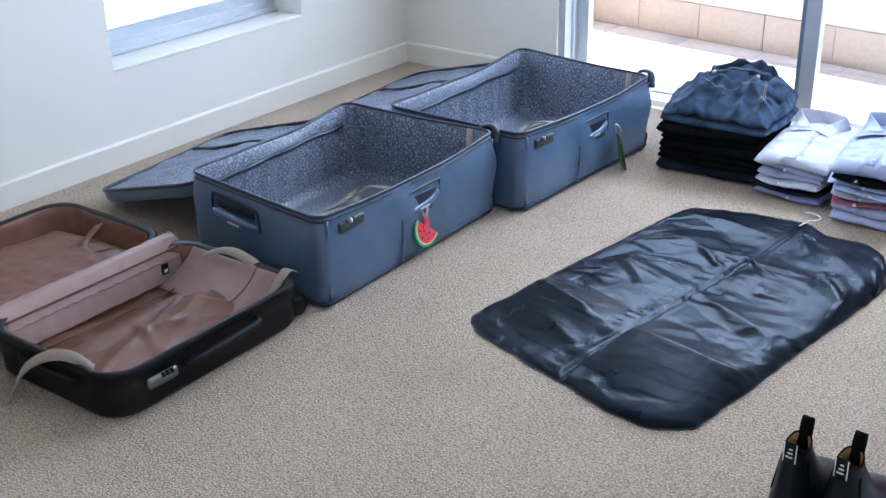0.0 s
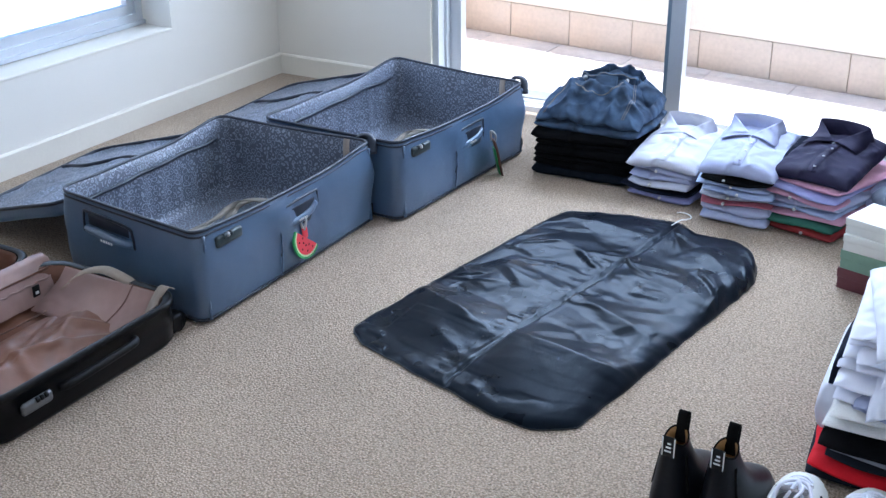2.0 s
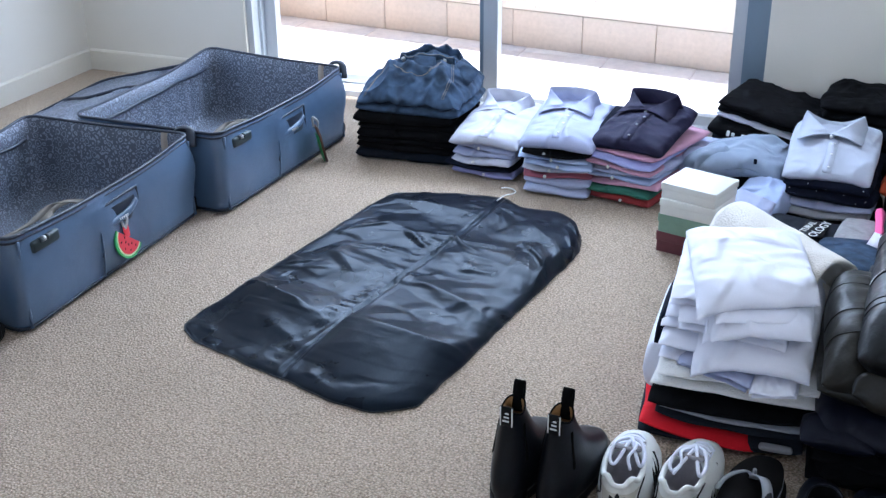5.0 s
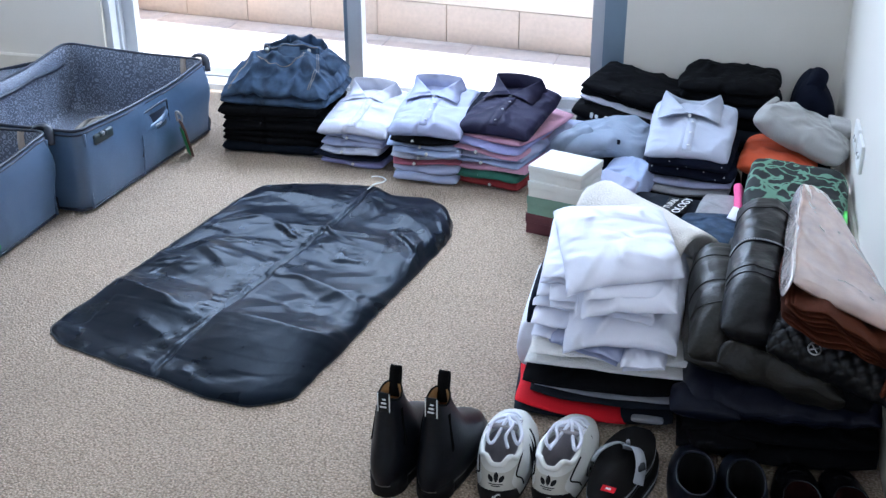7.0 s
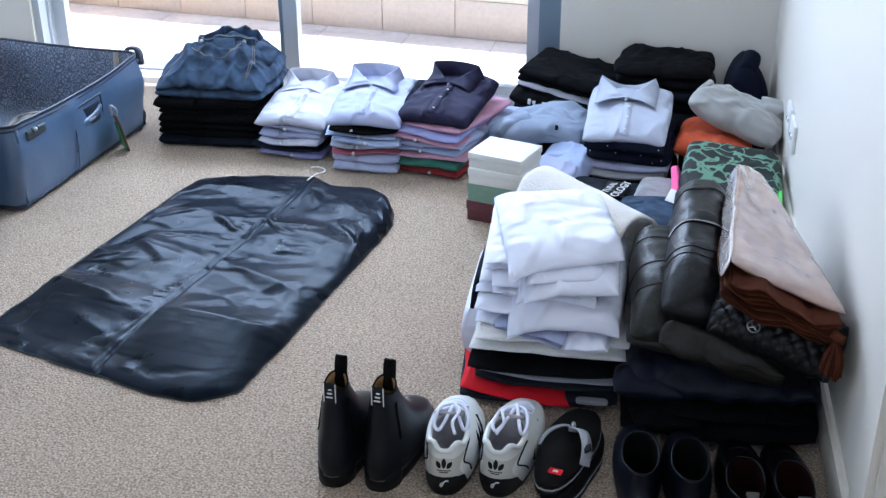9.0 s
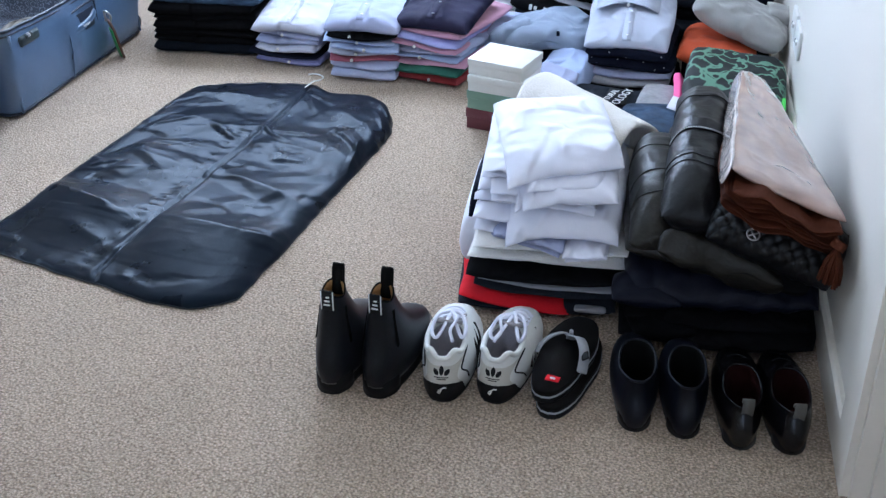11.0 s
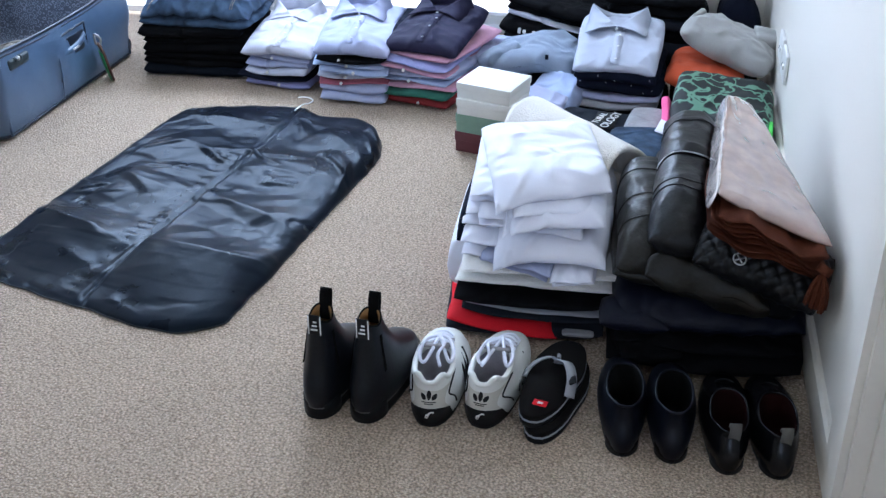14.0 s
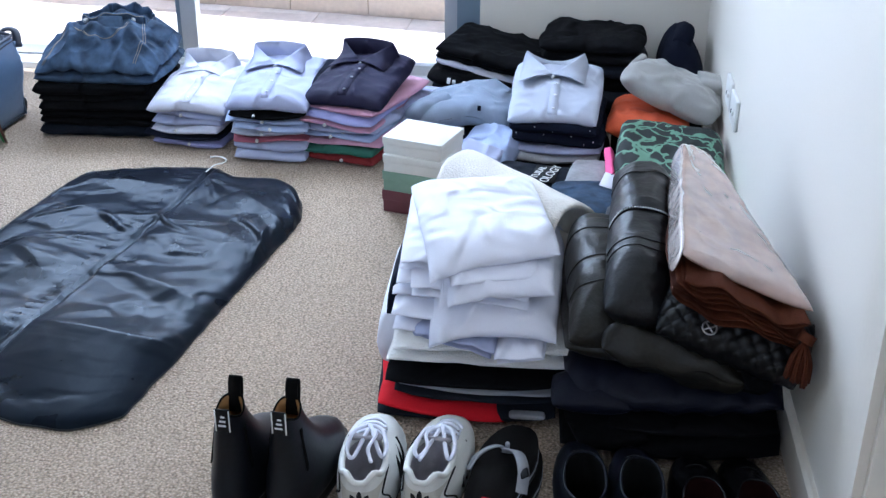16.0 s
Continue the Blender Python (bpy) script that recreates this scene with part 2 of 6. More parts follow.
# blue of the reflected sky put into the nylon's specular colour
BAG.node_tree.nodes["Principled BSDF"].inputs["Specular Tint"].default_value = (0.58, 0.80, 1.0, 1)
BAG_SEAM = mat("black_bag_tape", (0.006, 0.006, 0.007, 1), 0.6, grain=300, bump=0.3)
DENIM = mat("blue_denim", (0.044, 0.070, 0.118, 1), 0.9, grain=30, bump=0.4, vary=0.75, coarse=9, spec=0.2, weave=160, crumple=0.9)
DENIM_DK = mat("dark_denim", (0.008, 0.011, 0.018, 1), 0.9, grain=200, bump=0.3, vary=0.3, coarse=8, spec=0.1, crumple=0.60)
STITCH = mat("tan_stitching", (0.24, 0.20, 0.16, 1), 0.8, grain=300, bump=0.2)
BLACK_CLOTH = mat("black_cotton", (0.005, 0.005, 0.006, 1), 0.95, grain=400, bump=0.3, vary=0.4, coarse=10, spec=0.08, crumple=0.90)
NAVY_CLOTH = mat("navy_cotton", (0.007, 0.009, 0.020, 1), 0.9, grain=400, bump=0.3, vary=0.3, coarse=10, spec=0.1, crumple=0.50)
PLUM_CLOTH = mat("dark_violet_cotton", (0.018, 0.016, 0.042, 1), 0.7, grain=400, bump=0.25, vary=0.25, coarse=10, spec=0.15, crumple=0.70)
WHITE_SHIRT = mat("white_shirt_cotton", (0.52, 0.53, 0.62, 1), 0.8, grain=300, bump=0.15, vary=0.04, coarse=8, weave=200, crumple=0.80)
LAV_SHIRT = mat("lavender_shirt_cotton", (0.38, 0.41, 0.58, 1), 0.8, grain=300, bump=0.15, vary=0.06, coarse=8, crumple=0.80)
PALE_BLUE = mat("pale_blue_cotton", (0.36, 0.43, 0.63, 1), 0.8, grain=300, bump=0.15, vary=0.06, coarse=8, crumple=0.80)
BLUE_CHECK = stripe_mat("blue_striped_cotton", (0.50, 0.54, 0.70, 1), (0.34, 0.38, 0.58, 1), 120)
LILAC = mat("lilac_cotton", (0.33, 0.34, 0.62, 1), 0.8, grain=300, bump=0.15, vary=0.08, coarse=8, crumple=0.50)
PINK = mat("pink_cotton", (0.52, 0.28, 0.38, 1), 0.8, grain=300, bump=0.15, vary=0.08, coarse=8, crumple=0.50)
ROSE = mat("rose_red_cotton", (0.36, 0.10, 0.14, 1), 0.8, grain=300, bump=0.15, vary=0.08, coarse=8, crumple=0.40)
GREEN_CLOTH = mat("bottle_green_cotton", (0.028, 0.12, 0.085, 1), 0.85, grain=300, bump=0.2, vary=0.1, crumple=0.40)
RED_CLOTH = mat("dark_red_cotton", (0.24, 0.02, 0.022, 1), 0.85, grain=300, bump=0.2, vary=0.1, crumple=0.40)
BRIGHT_RED = mat("bright_red_fleece", (0.62, 0.012, 0.022, 1), 0.85, grain=300, bump=0.3, vary=0.1, spec=0.15, crumple=0.40)
CHARCOAL = mat("charcoal_jersey", (0.016, 0.019, 0.027, 1), 0.9, spec=0.12, grain=300, bump=0.3, vary=0.15, crumple=0.50)
GREY_CLOTH = mat("light_grey_jersey", (0.34, 0.35, 0.38, 1), 0.9, grain=250, bump=0.3, vary=0.1, crumple=0.40)
GREY_BLUE = mat("grey_blue_knit", (0.25, 0.30, 0.39, 1), 0.95, grain=350, bump=0.5, vary=0.1, sheen=0.3, crumple=0.80)
GREY_WARM = mat("marled_grey_knit", (0.34, 0.34, 0.33, 1), 0.95, grain=350, bump=0.5, vary=0.12, sheen=0.3, crumple=0.80)
GREY_SHIRT = stripe_mat("grey_chambray", (0.40, 0.43, 0.53, 1), (0.46, 0.49, 0.58, 1), 200)
ORANGE = mat("burnt_orange_knit", (0.50, 0.075, 0.02, 1), 0.9, grain=300, bump=0.4, vary=0.1, crumple=0.80)
GREEN_PRINT = pattern_mat("green_black_print", (0.16, 0.32, 0.22, 1), (0.007, 0.011, 0.011, 1), 17, 0.7, "web")
HOT_PINK = mat("hot_pink_cloth", (0.80, 0.10, 0.30, 1), 0.7, grain=200, bump=0.1)
LIME = mat("lime_green_cloth", (0.10, 0.55, 0.07, 1), 0.7, grain=200, bump=0.1)
TOWEL = mat("white_terry", (0.80, 0.79, 0.77, 1), 0.95, grain=260, bump=0.8, vary=0.05, coarse=12, sheen=0.3, distance=0.004, crumple=0.30)
TOWEL_CREAM = mat("cream_terry", (0.78, 0.74, 0.68, 1), 0.95, grain=260, bump=0.9, vary=0.06, coarse=12, sheen=0.3, distance=0.004, crumple=0.30)
WHITE_CLOTH = mat("white_cotton", (0.77, 0.78, 0.88, 1), 0.85, grain=400, bump=0.12, vary=0.03, coarse=8, crumple=0.85)
LEATHER = mat("black_leather", (0.006, 0.006, 0.007, 1), 0.40, grain=140, bump=0.35, vary=0.2, coarse=8, spec=0.26, crumple=0.30)
LEATHER_OLIVE = mat("worn_dark_leather", (0.0150, 0.0135, 0.0105, 1), 0.46, grain=140, bump=0.4, vary=0.35, coarse=8, spec=0.26, crumple=0.30)
PUFFER = mat("navy_puffer_nylon", (0.004, 0.005, 0.013, 1), 0.5, grain=300, bump=0.2, vary=0.2, spec=0.15, crumple=0.35)
SUEDE = mat("rust_brown_cloth", (0.075, 0.020, 0.008, 1), 0.85, grain=300, bump=0.3, vary=0.25, coarse=8, spec=0.15, crumple=0.50)
BOOT = mat("black_boot_leather", (0.006, 0.007, 0.010, 1), 0.38, grain=160, bump=0.12, vary=0.2, coarse=8, spec=0.22)
ELASTIC = mat("black_elastic", (0.005, 0.005, 0.005, 1), 0.9, spec=0.1, grain=300, bump=0.4, weave=180)
BOOT_IN = mat("tan_boot_lining", (0.30, 0.16, 0.05, 1), 0.7, grain=100, bump=0.2)
SNEAK = mat("white_sneaker_leather", (0.70, 0.70, 0.67, 1), 0.5, grain=200, bump=0.12, vary=0.06, coarse=10)
SNEAK_CREAM = mat("cream_sneaker_mesh", (0.52, 0.50, 0.44, 1), 0.75, grain=500, bump=0.3, vary=0.08, coarse=10)
SNEAK_GREY = mat("grey_mesh_lining", (0.36, 0.34, 0.36, 1), 0.9, grain=400, bump=0.4)
NAVY_SHOE = mat("navy_shoe_leather", (0.004, 0.005, 0.010, 1), 0.36, grain=160, bump=0.12, vary=0.2, spec=0.20)
SHOE_BLACK = mat("polished_black_leather", (0.004, 0.004, 0.005, 1), 0.24, grain=160, bump=0.08, vary=0.2, spec=0.28)
SHOE_IN = mat("dark_shoe_lining", (0.004, 0.004, 0.004, 1), 0.9, spec=0.05, grain=100, bump=0.1)
SHOE_RED = mat("red_shoe_lining", (0.009, 0.002, 0.002, 1), 0.9, spec=0.05, grain=100, bump=0.1)
FLIP = mat("black_foam", (0.008, 0.007, 0.007, 1), 0.8, grain=300, bump=0.25, spec=0.12)
BOX_WHITE = mat("white_card", (0.76, 0.76, 0.72, 1), 0.45, grain=80, bump=0.04, vary=0.03)
BOX_GREEN = mat("sage_green_card", (0.21, 0.33, 0.25, 1), 0.5, grain=80, bump=0.04, vary=0.05)
BOX_RED = mat("maroon_card", (0.12, 0.03, 0.04, 1), 0.5, grain=80, bump=0.04, vary=0.08)
PLASTIC_W = mat("white_plastic", (0.80, 0.80, 0.78, 1), 0.3, grain=50, bump=0.02, vary=0.02)
LIGHT_GREY = mat("pale_grey_print", (0.30, 0.30, 0.31, 1), 0.6, grain=80, bump=0.1, vary=0.2, crumple=0.60)


def film_mat():
    """Clear crinkled wrapping over brown cloth: a glossy coat on a pale base."""
    m = mat("clear_wrapping", (0.34, 0.222, 0.178, 1), 0.24, grain=25, bump=0.30, vary=0.25, coarse=6, spec=0.9, coat=0.9, distance=0.004)
    return m


WRAP = film_mat()
# overlapping film edge; its silvery highlight is partly painted as a paler colour
WRAP_EDGE = mat("clear_wrapping_fold", (0.48, 0.42, 0.39, 1), 0.14, grain=40, bump=0.6, vary=0.25, coarse=14, spec=0.9, coat=0.9, distance=0.006)


from mathutils.bvhtree import BVHTree

# ---- building helpers ----
def part(name, bm, material, parent=None, label="", smooth=True, m=None):
    if m is not None:
        bmesh.ops.transform(bm, matrix=m, verts=bm.verts)
    me = bpy.data.meshes.new(name)
    bm.to_mesh(me)
    bm.free()
    me.materials.append(material)
    if smooth:
        me.shade_smooth()
    ob = new(name, me)
    if parent:
        ob.parent = parent
    if label:
        ob["label"] = label
    return ob


def thing(name, m, label, category, group=""):
    ob = new(name)
    ob.empty_display_size = 0.05
    ob.matrix_world = m
    return tagged(ob, label, category, group)


def structure(ob, label, category):
    return tagged(ob, label, category, kind="structure")


def boxes(*dims):
    """Plain boxes (x0, x1, y0, y1, z0, z1) in one mesh."""
    bm = bmesh.new()
    for x0, x1, y0, y1, z0, z1 in dims:
        v = bmesh.ops.create_cube(bm, size=1)["verts"]
        bmesh.ops.scale(bm, vec=(x1 - x0, y1 - y0, z1 - z0), verts=v)
        bmesh.ops.translate(bm, vec=((x0 + x1) / 2, (y0 + y1) / 2, (z0 + z1) / 2), verts=v)
    return bm


def rbox(w, d, h, r=0.004, seg=2, at=(0, 0, 0)):
    bm = bmesh.new()
    bmesh.ops.create_cube(bm, size=1)
    bmesh.ops.scale(bm, vec=(w, d, h), verts=bm.verts)
    bmesh.ops.bevel(bm, geom=bm.edges[:], offset=r, segments=seg, profile=0.5, affect="EDGES")
    bmesh.ops.translate(bm, vec=at, verts=bm.verts)
    return bm


def skin(rings, close=True, cap0=False, cap1=False):
    """A surface through rings of equal length."""
    bm = bmesh.new()
    rows = [[bm.verts.new(p) for p in ring] for ring in rings]
    n = len(rows[0])
    for a, b in zip(rows, rows[1:]):
        for i in range(n if close else n - 1):
            j = (i + 1) % n
            bm.faces.new((a[i], a[j], b[j], b[i]))
    if cap0:
        bm.faces.new(rows[0][::-1])
    if cap1:
        bm.faces.new(rows[-1])
    bmesh.ops.recalc_face_normals(bm, faces=bm.faces)
    return bm


def tube(points, r=0.003, n=8, closed=False, flat=1.0):
    """A round or flattened cord along points."""
    pts = [Vector(p) for p in points]
    rings = []
    for i, p in enumerate(pts):
        a = pts[(i - 1) % len(pts)] if (closed or i) else pts[0]
        b = pts[(i + 1) % len(pts)] if (closed or i < len(pts) - 1) else pts[-1]
        t = (b - a).normalized()
        side = t.cross(Vector((0, 0, 1)))
        side = side.normalized() if side.length > 0.05 else Vector((1, 0, 0))
        up = side.cross(t).normalized()
        rings.append([p + side * (r * math.cos(k * math.tau / n)) + up * (r * flat * math.sin(k * math.tau / n)) for k in range(n)])
    if closed:
        rings.append(rings[0])
    bm = skin(rings, True, not closed, not closed)
    if closed:
        bmesh.ops.remove_doubles(bm, verts=bm.verts, dist=1e-6)
    return bm


def ribbon(points, w, th, side=(1, 0, 0)):
    """A flat strap along points, w wide along side."""
    s = Vector(side).normalized() * w / 2
    rings = []
    pts = [Vector(p) for p in points]
    for i, p in enumerate(pts):
        t = (pts[min(i + 1, len(pts) - 1)] - pts[max(i - 1, 0)]).normalized()
        n = s.cross(t).normalized() * th / 2
        rings.append([p - s - n, p + s - n, p + s + n, p - s + n])
    return skin(rings, True, True, True)


def smooth_path(pts, n=6):
    """Catmull-Rom points through pts."""
    p = [Vector(q) for q in pts]
    p = [2 * p[0] - p[1]] + p + [2 * p[-1] - p[-2]]
    out = []
    for i in range(1, len(p) - 2):
        for k in range(n):
            t = k / n
            a, b, c, d = p[i - 1], p[i], p[i + 1], p[i + 2]
            out.append(0.5 * (2 * b + (c - a) * t + (2 * a - 5 * b + 4 * c - d) * t * t + (3 * b - a - 3 * c + d) * t ** 3))
    out.append(p[-2])
    return out


def rr(w, l, r, n=5):
    """Outline of a rounded rectangle, w along x and l along y, with points along its sides too."""
    out = []
    for cx, cy, a0 in ((w / 2 - r, l / 2 - r, 0), (-w / 2 + r, l / 2 - r, 90), (-w / 2 + r, -l / 2 + r, 180), (w / 2 - r, -l / 2 + r, 270)):
        for k in range(n + 1):
            a = radians(a0 + 90 * k / n)
            out.append((cx + r * math.cos(a), cy + r * math.sin(a)))
    full = []
    for i, p in enumerate(out):
        q = out[(i + 1) % len(out)]
        full.append(p)
        d = math.dist(p, q)
        m = int(d / 0.03)
        for k in range(1, m):
            full.append((p[0] + (q[0] - p[0]) * k / m, p[1] + (q[1] - p[1]) * k / m))
    return full


def ns(x, y, z=0.0):
    return noise.noise(Vector((x, y, z)))


def slab(w, d, h, seed=0, wrinkle=0.004, corner=0.12, nx=26, ny=26, layers=1, power=9, lift=None, skew=0.0, crease=0.0, ragged=0.0):
    """A folded soft piece of cloth: rounded folds at the edges, uneven surface, base at z = 0."""
    bm = bmesh.new()
    rnd = random.Random(seed)
    hl = h / layers
    for k in range(layers):
        ox, oy = rnd.uniform(-0.006, 0.006) * (layers > 1), rnd.uniform(-0.006, 0.006) * (layers > 1)
        z0 = k * hl
        top, bot = [], []
        for j in range(ny + 1):
            v = math.sin((j / ny * 2 - 1) * math.pi / 2)
            rt, rb = [], []
            for i in range(nx + 1):
                u = math.sin((i / nx * 2 - 1) * math.pi / 2)
                x = u * math.sqrt(1 - corner * v * v) * w / 2 / math.sqrt(1 - corner) * (1 - corner * 0.45) + ox + skew * v * w
                y = v * math.sqrt(1 - corner * u * u) * d / 2 / math.sqrt(1 - corner) * (1 - corner * 0.45) + oy
                e = math.sqrt(max(0, (1 - abs(u) ** power) * (1 - abs(v) ** power)))
                s = seed * 3.17 + k * 1.3
                x += 0.5 * wrinkle * ns(y * 9, s, 1.1)
                y += 0.8 * wrinkle * ns(x * 9, s, 7.7)
                n1 = ns(x * 7, y * 7, s) + 0.6 * ns(x * 19, y * 11, s + 4)
                lf = lift(u, v) if lift else 0
                if ragged:
                    x += ragged * (ns(x * 5, y * 5, s + 20) + 0.5 * ns(x * 13, y * 13, s + 21))
                    y += ragged * (ns(x * 5, y * 5, s + 30) + 0.5 * ns(x * 13, y * 13, s + 31))
                if crease:
                    c1 = 1 - 2.2 * abs(ns(x * 8 + y * 5, y * 6 - x * 3, s + 40))
                    c2 = 1 - 2.2 * abs(ns(x * 15 - y * 9, y * 17 + x * 5, s + 50))
                    lf += crease * e * (max(0, c1) ** 3 + 0.6 * max(0, c2) ** 3)
                zt = z0 + hl * (0.5 + 0.5 * e) + wrinkle * n1 * e + lf
                zb = z0 + hl * (0.5 - 0.5 * e) + lf * 0.9
                rt.append(bm.verts.new((x, y, zt)))
                rb.append(bm.verts.new((x, y, zb)))
            top.append(rt)
            bot.append(rb)
        for j in range(ny):
            for i in range(nx):
                bm.faces.new((top[j][i], top[j][i + 1], top[j + 1][i + 1], top[j + 1][i]))
                bm.faces.new((bot[j][i], bot[j + 1][i], bot[j + 1][i + 1], bot[j][i + 1]))
    bmesh.ops.remove_doubles(bm, verts=bm.verts, dist=1e-5)
    return bm


def drape(bm, pts, lift=0.001):
    """Lay points down on a piece of cloth."""
    tree = BVHTree.FromBMesh(bm)
    out = []
    for q in pts:
        hit = tree.ray_cast(Vector((q[0], q[1], 1.0)), Vector((0, 0, -1)))[0]
        out.append(Vector((q[0], q[1], (hit.z if hit else q[2] if len(q) > 2 else 0) + lift)))
    return out


def folded(name, x, y, z, w, d, h, material, label, category, group="", rot=0.0, seed=0, tilt=(0, 0), **kw):
    """One folded garment as a thing of its own."""
    ob = part(name, slab(w, d, h, seed, **kw), material)
    ob.matrix_world = pose(x, y, z, tilt[0], tilt[1], rot)
    return tagged(ob, label, category, group)


# ---- the room ----
W = 3.5
structure(part("floor", boxes((-0.02, 4.2, -5.4, 0.0, -0.12, 0.0)), CARPET, smooth=False), "beige loop pile carpet, evenly textured", "carpet")
north = structure(part("wall_north", boxes((-0.25, 0.756, 0, 0.22, -0.1, 2.45), (2.775, 3.72, 0, 0.22, -0.1, 2.45), (0.756, 2.775, 0, 0.22, 2.1, 2.45)), WALL, smooth=False),
                  "cream painted wall with the sliding door", "wall")
west = structure(part("wall_west", boxes((-0.25, 0, -5.4, -1.58, -0.1, 2.45), (-0.25, 0, -0.655, 0, -0.1, 2.45), (-0.25, 0, -1.58, -0.655, -0.1, 0.33),
                                         (-0.25, 0, -1.58, -0.655, 1.75, 2.45)), WALL, smooth=False), "cream painted wall with a low window", "wall")
east = structure(part("wall_east", boxes((W, 3.72, -2.36, 0.1, -0.1, 2.45)), WALL, smooth=False), "cream painted wall, plain", "wall")
# unseen wall, with an opening added for the south fill lamp
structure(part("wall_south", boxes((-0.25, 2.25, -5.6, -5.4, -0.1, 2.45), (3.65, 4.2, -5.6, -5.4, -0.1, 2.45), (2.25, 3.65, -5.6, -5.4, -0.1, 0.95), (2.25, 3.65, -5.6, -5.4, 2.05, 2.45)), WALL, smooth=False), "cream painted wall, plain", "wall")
structure(part("ceiling", boxes((-0.25, 4.2, -5.6, 0.22, 2.45, 2.6)), CEIL, smooth=False), "white painted ceiling", "ceiling")
closet = structure(part("wall_recess", boxes((3.66, 4.2, -5.5, -2.36, -0.1, 2.45)), WALL, smooth=False), "cream painted recess beside the doorway trim", "wall")
doorway = structure(part("trim", boxes((W - 0.014, W, -2.365, -2.262, 0.0, 2.1), (W, 3.53, -2.378, -2.36, 0, 2.1), (3.53, 3.66, -2.392, -2.36, 0, 2.1),
                             (3.575, 3.59, -2.404, -2.392, 0, 2.1)), TRIM, smooth=False), "white painted doorway trim with stepped edge", "trim")


def skirting(name, run, along_x):
    """A board with a small chamfer along its top edge."""
    (a0, a1), h, t = run, 0.086, 0.014
    prof = ((0, 0), (t, 0), (t, h - 0.006), (t - 0.006, h), (0, h))
    rings = []
    for a in (a0, a1):
        rings.append([(a, -p, z) if along_x else (p, a, z) for p, z in prof])
    return skin(rings, True, True, True)


# the east wall is not quite square to the door wall
askew = Matrix.Translation((W, 0, 0)) @ Matrix.Rotation(radians(0.62), 4, "Z") @ Matrix.Translation((-W, 0, 0))
for ob in (east, closet, doorway):
    ob.matrix_world = askew


structure(part("baseboard", skirting("w", (-5.4, -0.0), False), TRIM, smooth=False), "cream painted skirting board along the window wall", "skirting board")
structure(part("baseboard", skirting("n", (0.014, 0.75), True), TRIM, smooth=False), "cream painted skirting board beside the sliding door", "skirting board")
structure(part("baseboard", skirting("n2", (2.78, W - 0.014), True), TRIM, smooth=False), "cream painted skirting board under the corner", "skirting board")
sk = structure(part("baseboard", skirting("e", (-2.262, -0.014), False), TRIM, smooth=False), "cream painted skirting board behind the clothes", "skirting board")
sk.matrix_world = askew @ Matrix.Translation((W, 0, 0)) @ Matrix.Diagonal((-1, 1, 1, 1))

# window in the west wall
win = structure(new("window_1"), "white aluminium window in a deep plastered reveal", "window")
win.matrix_world = pose(-0.145, -1.1175, 0.33)
part("window_sill", rbox(0.15, 0.923, 0.012, 0.003, at=(0.072, 0, -0.002)), TRIM, win)
for nm, dims in (("frame_bottom", (-0.05, 0.0, -0.462, 0.462, 0.006, 0.05)), ("frame_track", (-0.03, 0.012, -0.462, 0.462, 0.006, 0.022)), ("frame_side", (-0.05, 0.0, -0.462, -0.425, 0.05, 1.42)), ("frame_side", (-0.05, 0.0, 0.425, 0.462, 0.05, 1.42)),
                 ("frame_top", (-0.05, 0.0, -0.462, 0.462, 1.38, 1.42)), ("sash_bottom", (-0.042, -0.012, -0.425, 0.425, 0.05, 0.085)), ("sash_side", (-0.042, -0.012, 0.395, 0.425, 0.085, 1.38)), ("sash_side", (-0.042, -0.012, -0.425, -0.395, 0.085, 1.38))):
    part(nm, boxes(dims), ALU, win, smooth=False)
pane = part("pane", boxes((-0.03, -0.026, -0.395, 0.395, 0.085, 1.38)), GLASS, win, smooth=False)
pane.visible_shadow = False

# sliding door in the north wall
door = structure(new("door_1"), "aluminium framed sliding glass door to the paved court", "sliding door")
door.matrix_world = pose(0, 0, 0)
for nm, mt, dims in (("reveal_strip", TRIM, (0.756, 0.772, -0.004, 0.04, 0, 2.1)),
                     ("jamb", ALU, (0.772, 0.80, 0.01, 0.19, 0, 2.1)), ("jamb_bead", ALU, (0.80, 0.812, 0.06, 0.16, 0.05, 2.1)), ("stile", ALU, (0.812, 0.862, 0.085, 0.125, 0.05, 2.08)),
                     ("threshold", SILL, (0.772, 2.775, 0.0, 0.20, -0.04, 0.022)), ("track", SILL, (0.80, 2.70, 0.04, 0.05, 0.022, 0.034)), ("track", SILL, (0.80, 2.70, 0.13, 0.14, 0.022, 0.034)),
                     ("bottom_rail", SILL, (0.862, 1.728, 0.085, 0.125, 0.03, 0.062)), ("bottom_rail", SILL, (1.79, 2.70, 0.035, 0.075, 0.022, 0.055)),
                     ("meeting_stile", ALU, (1.728, 1.768, 0.08, 0.125, 0.05, 2.08)), ("meeting_stile", ALU, (1.758, 1.812, 0.03, 0.078, 0.03, 2.08)), ("interlock", ALU_SHADED, (1.74, 1.757, 0.04, 0.079, 0.05, 2.08)),
                     ("jamb", ALU_SHADED, (2.70, 2.775, 0.004, 0.19, 0, 2.1)), ("stile", ALU, (2.655, 2.70, 0.035, 0.075, 0.10, 2.08)),
                     ("head", ALU, (0.772, 2.775, 0.01, 0.19, 2.06, 2.1))):
    part(nm, boxes(dims), mt, door, smooth=False)
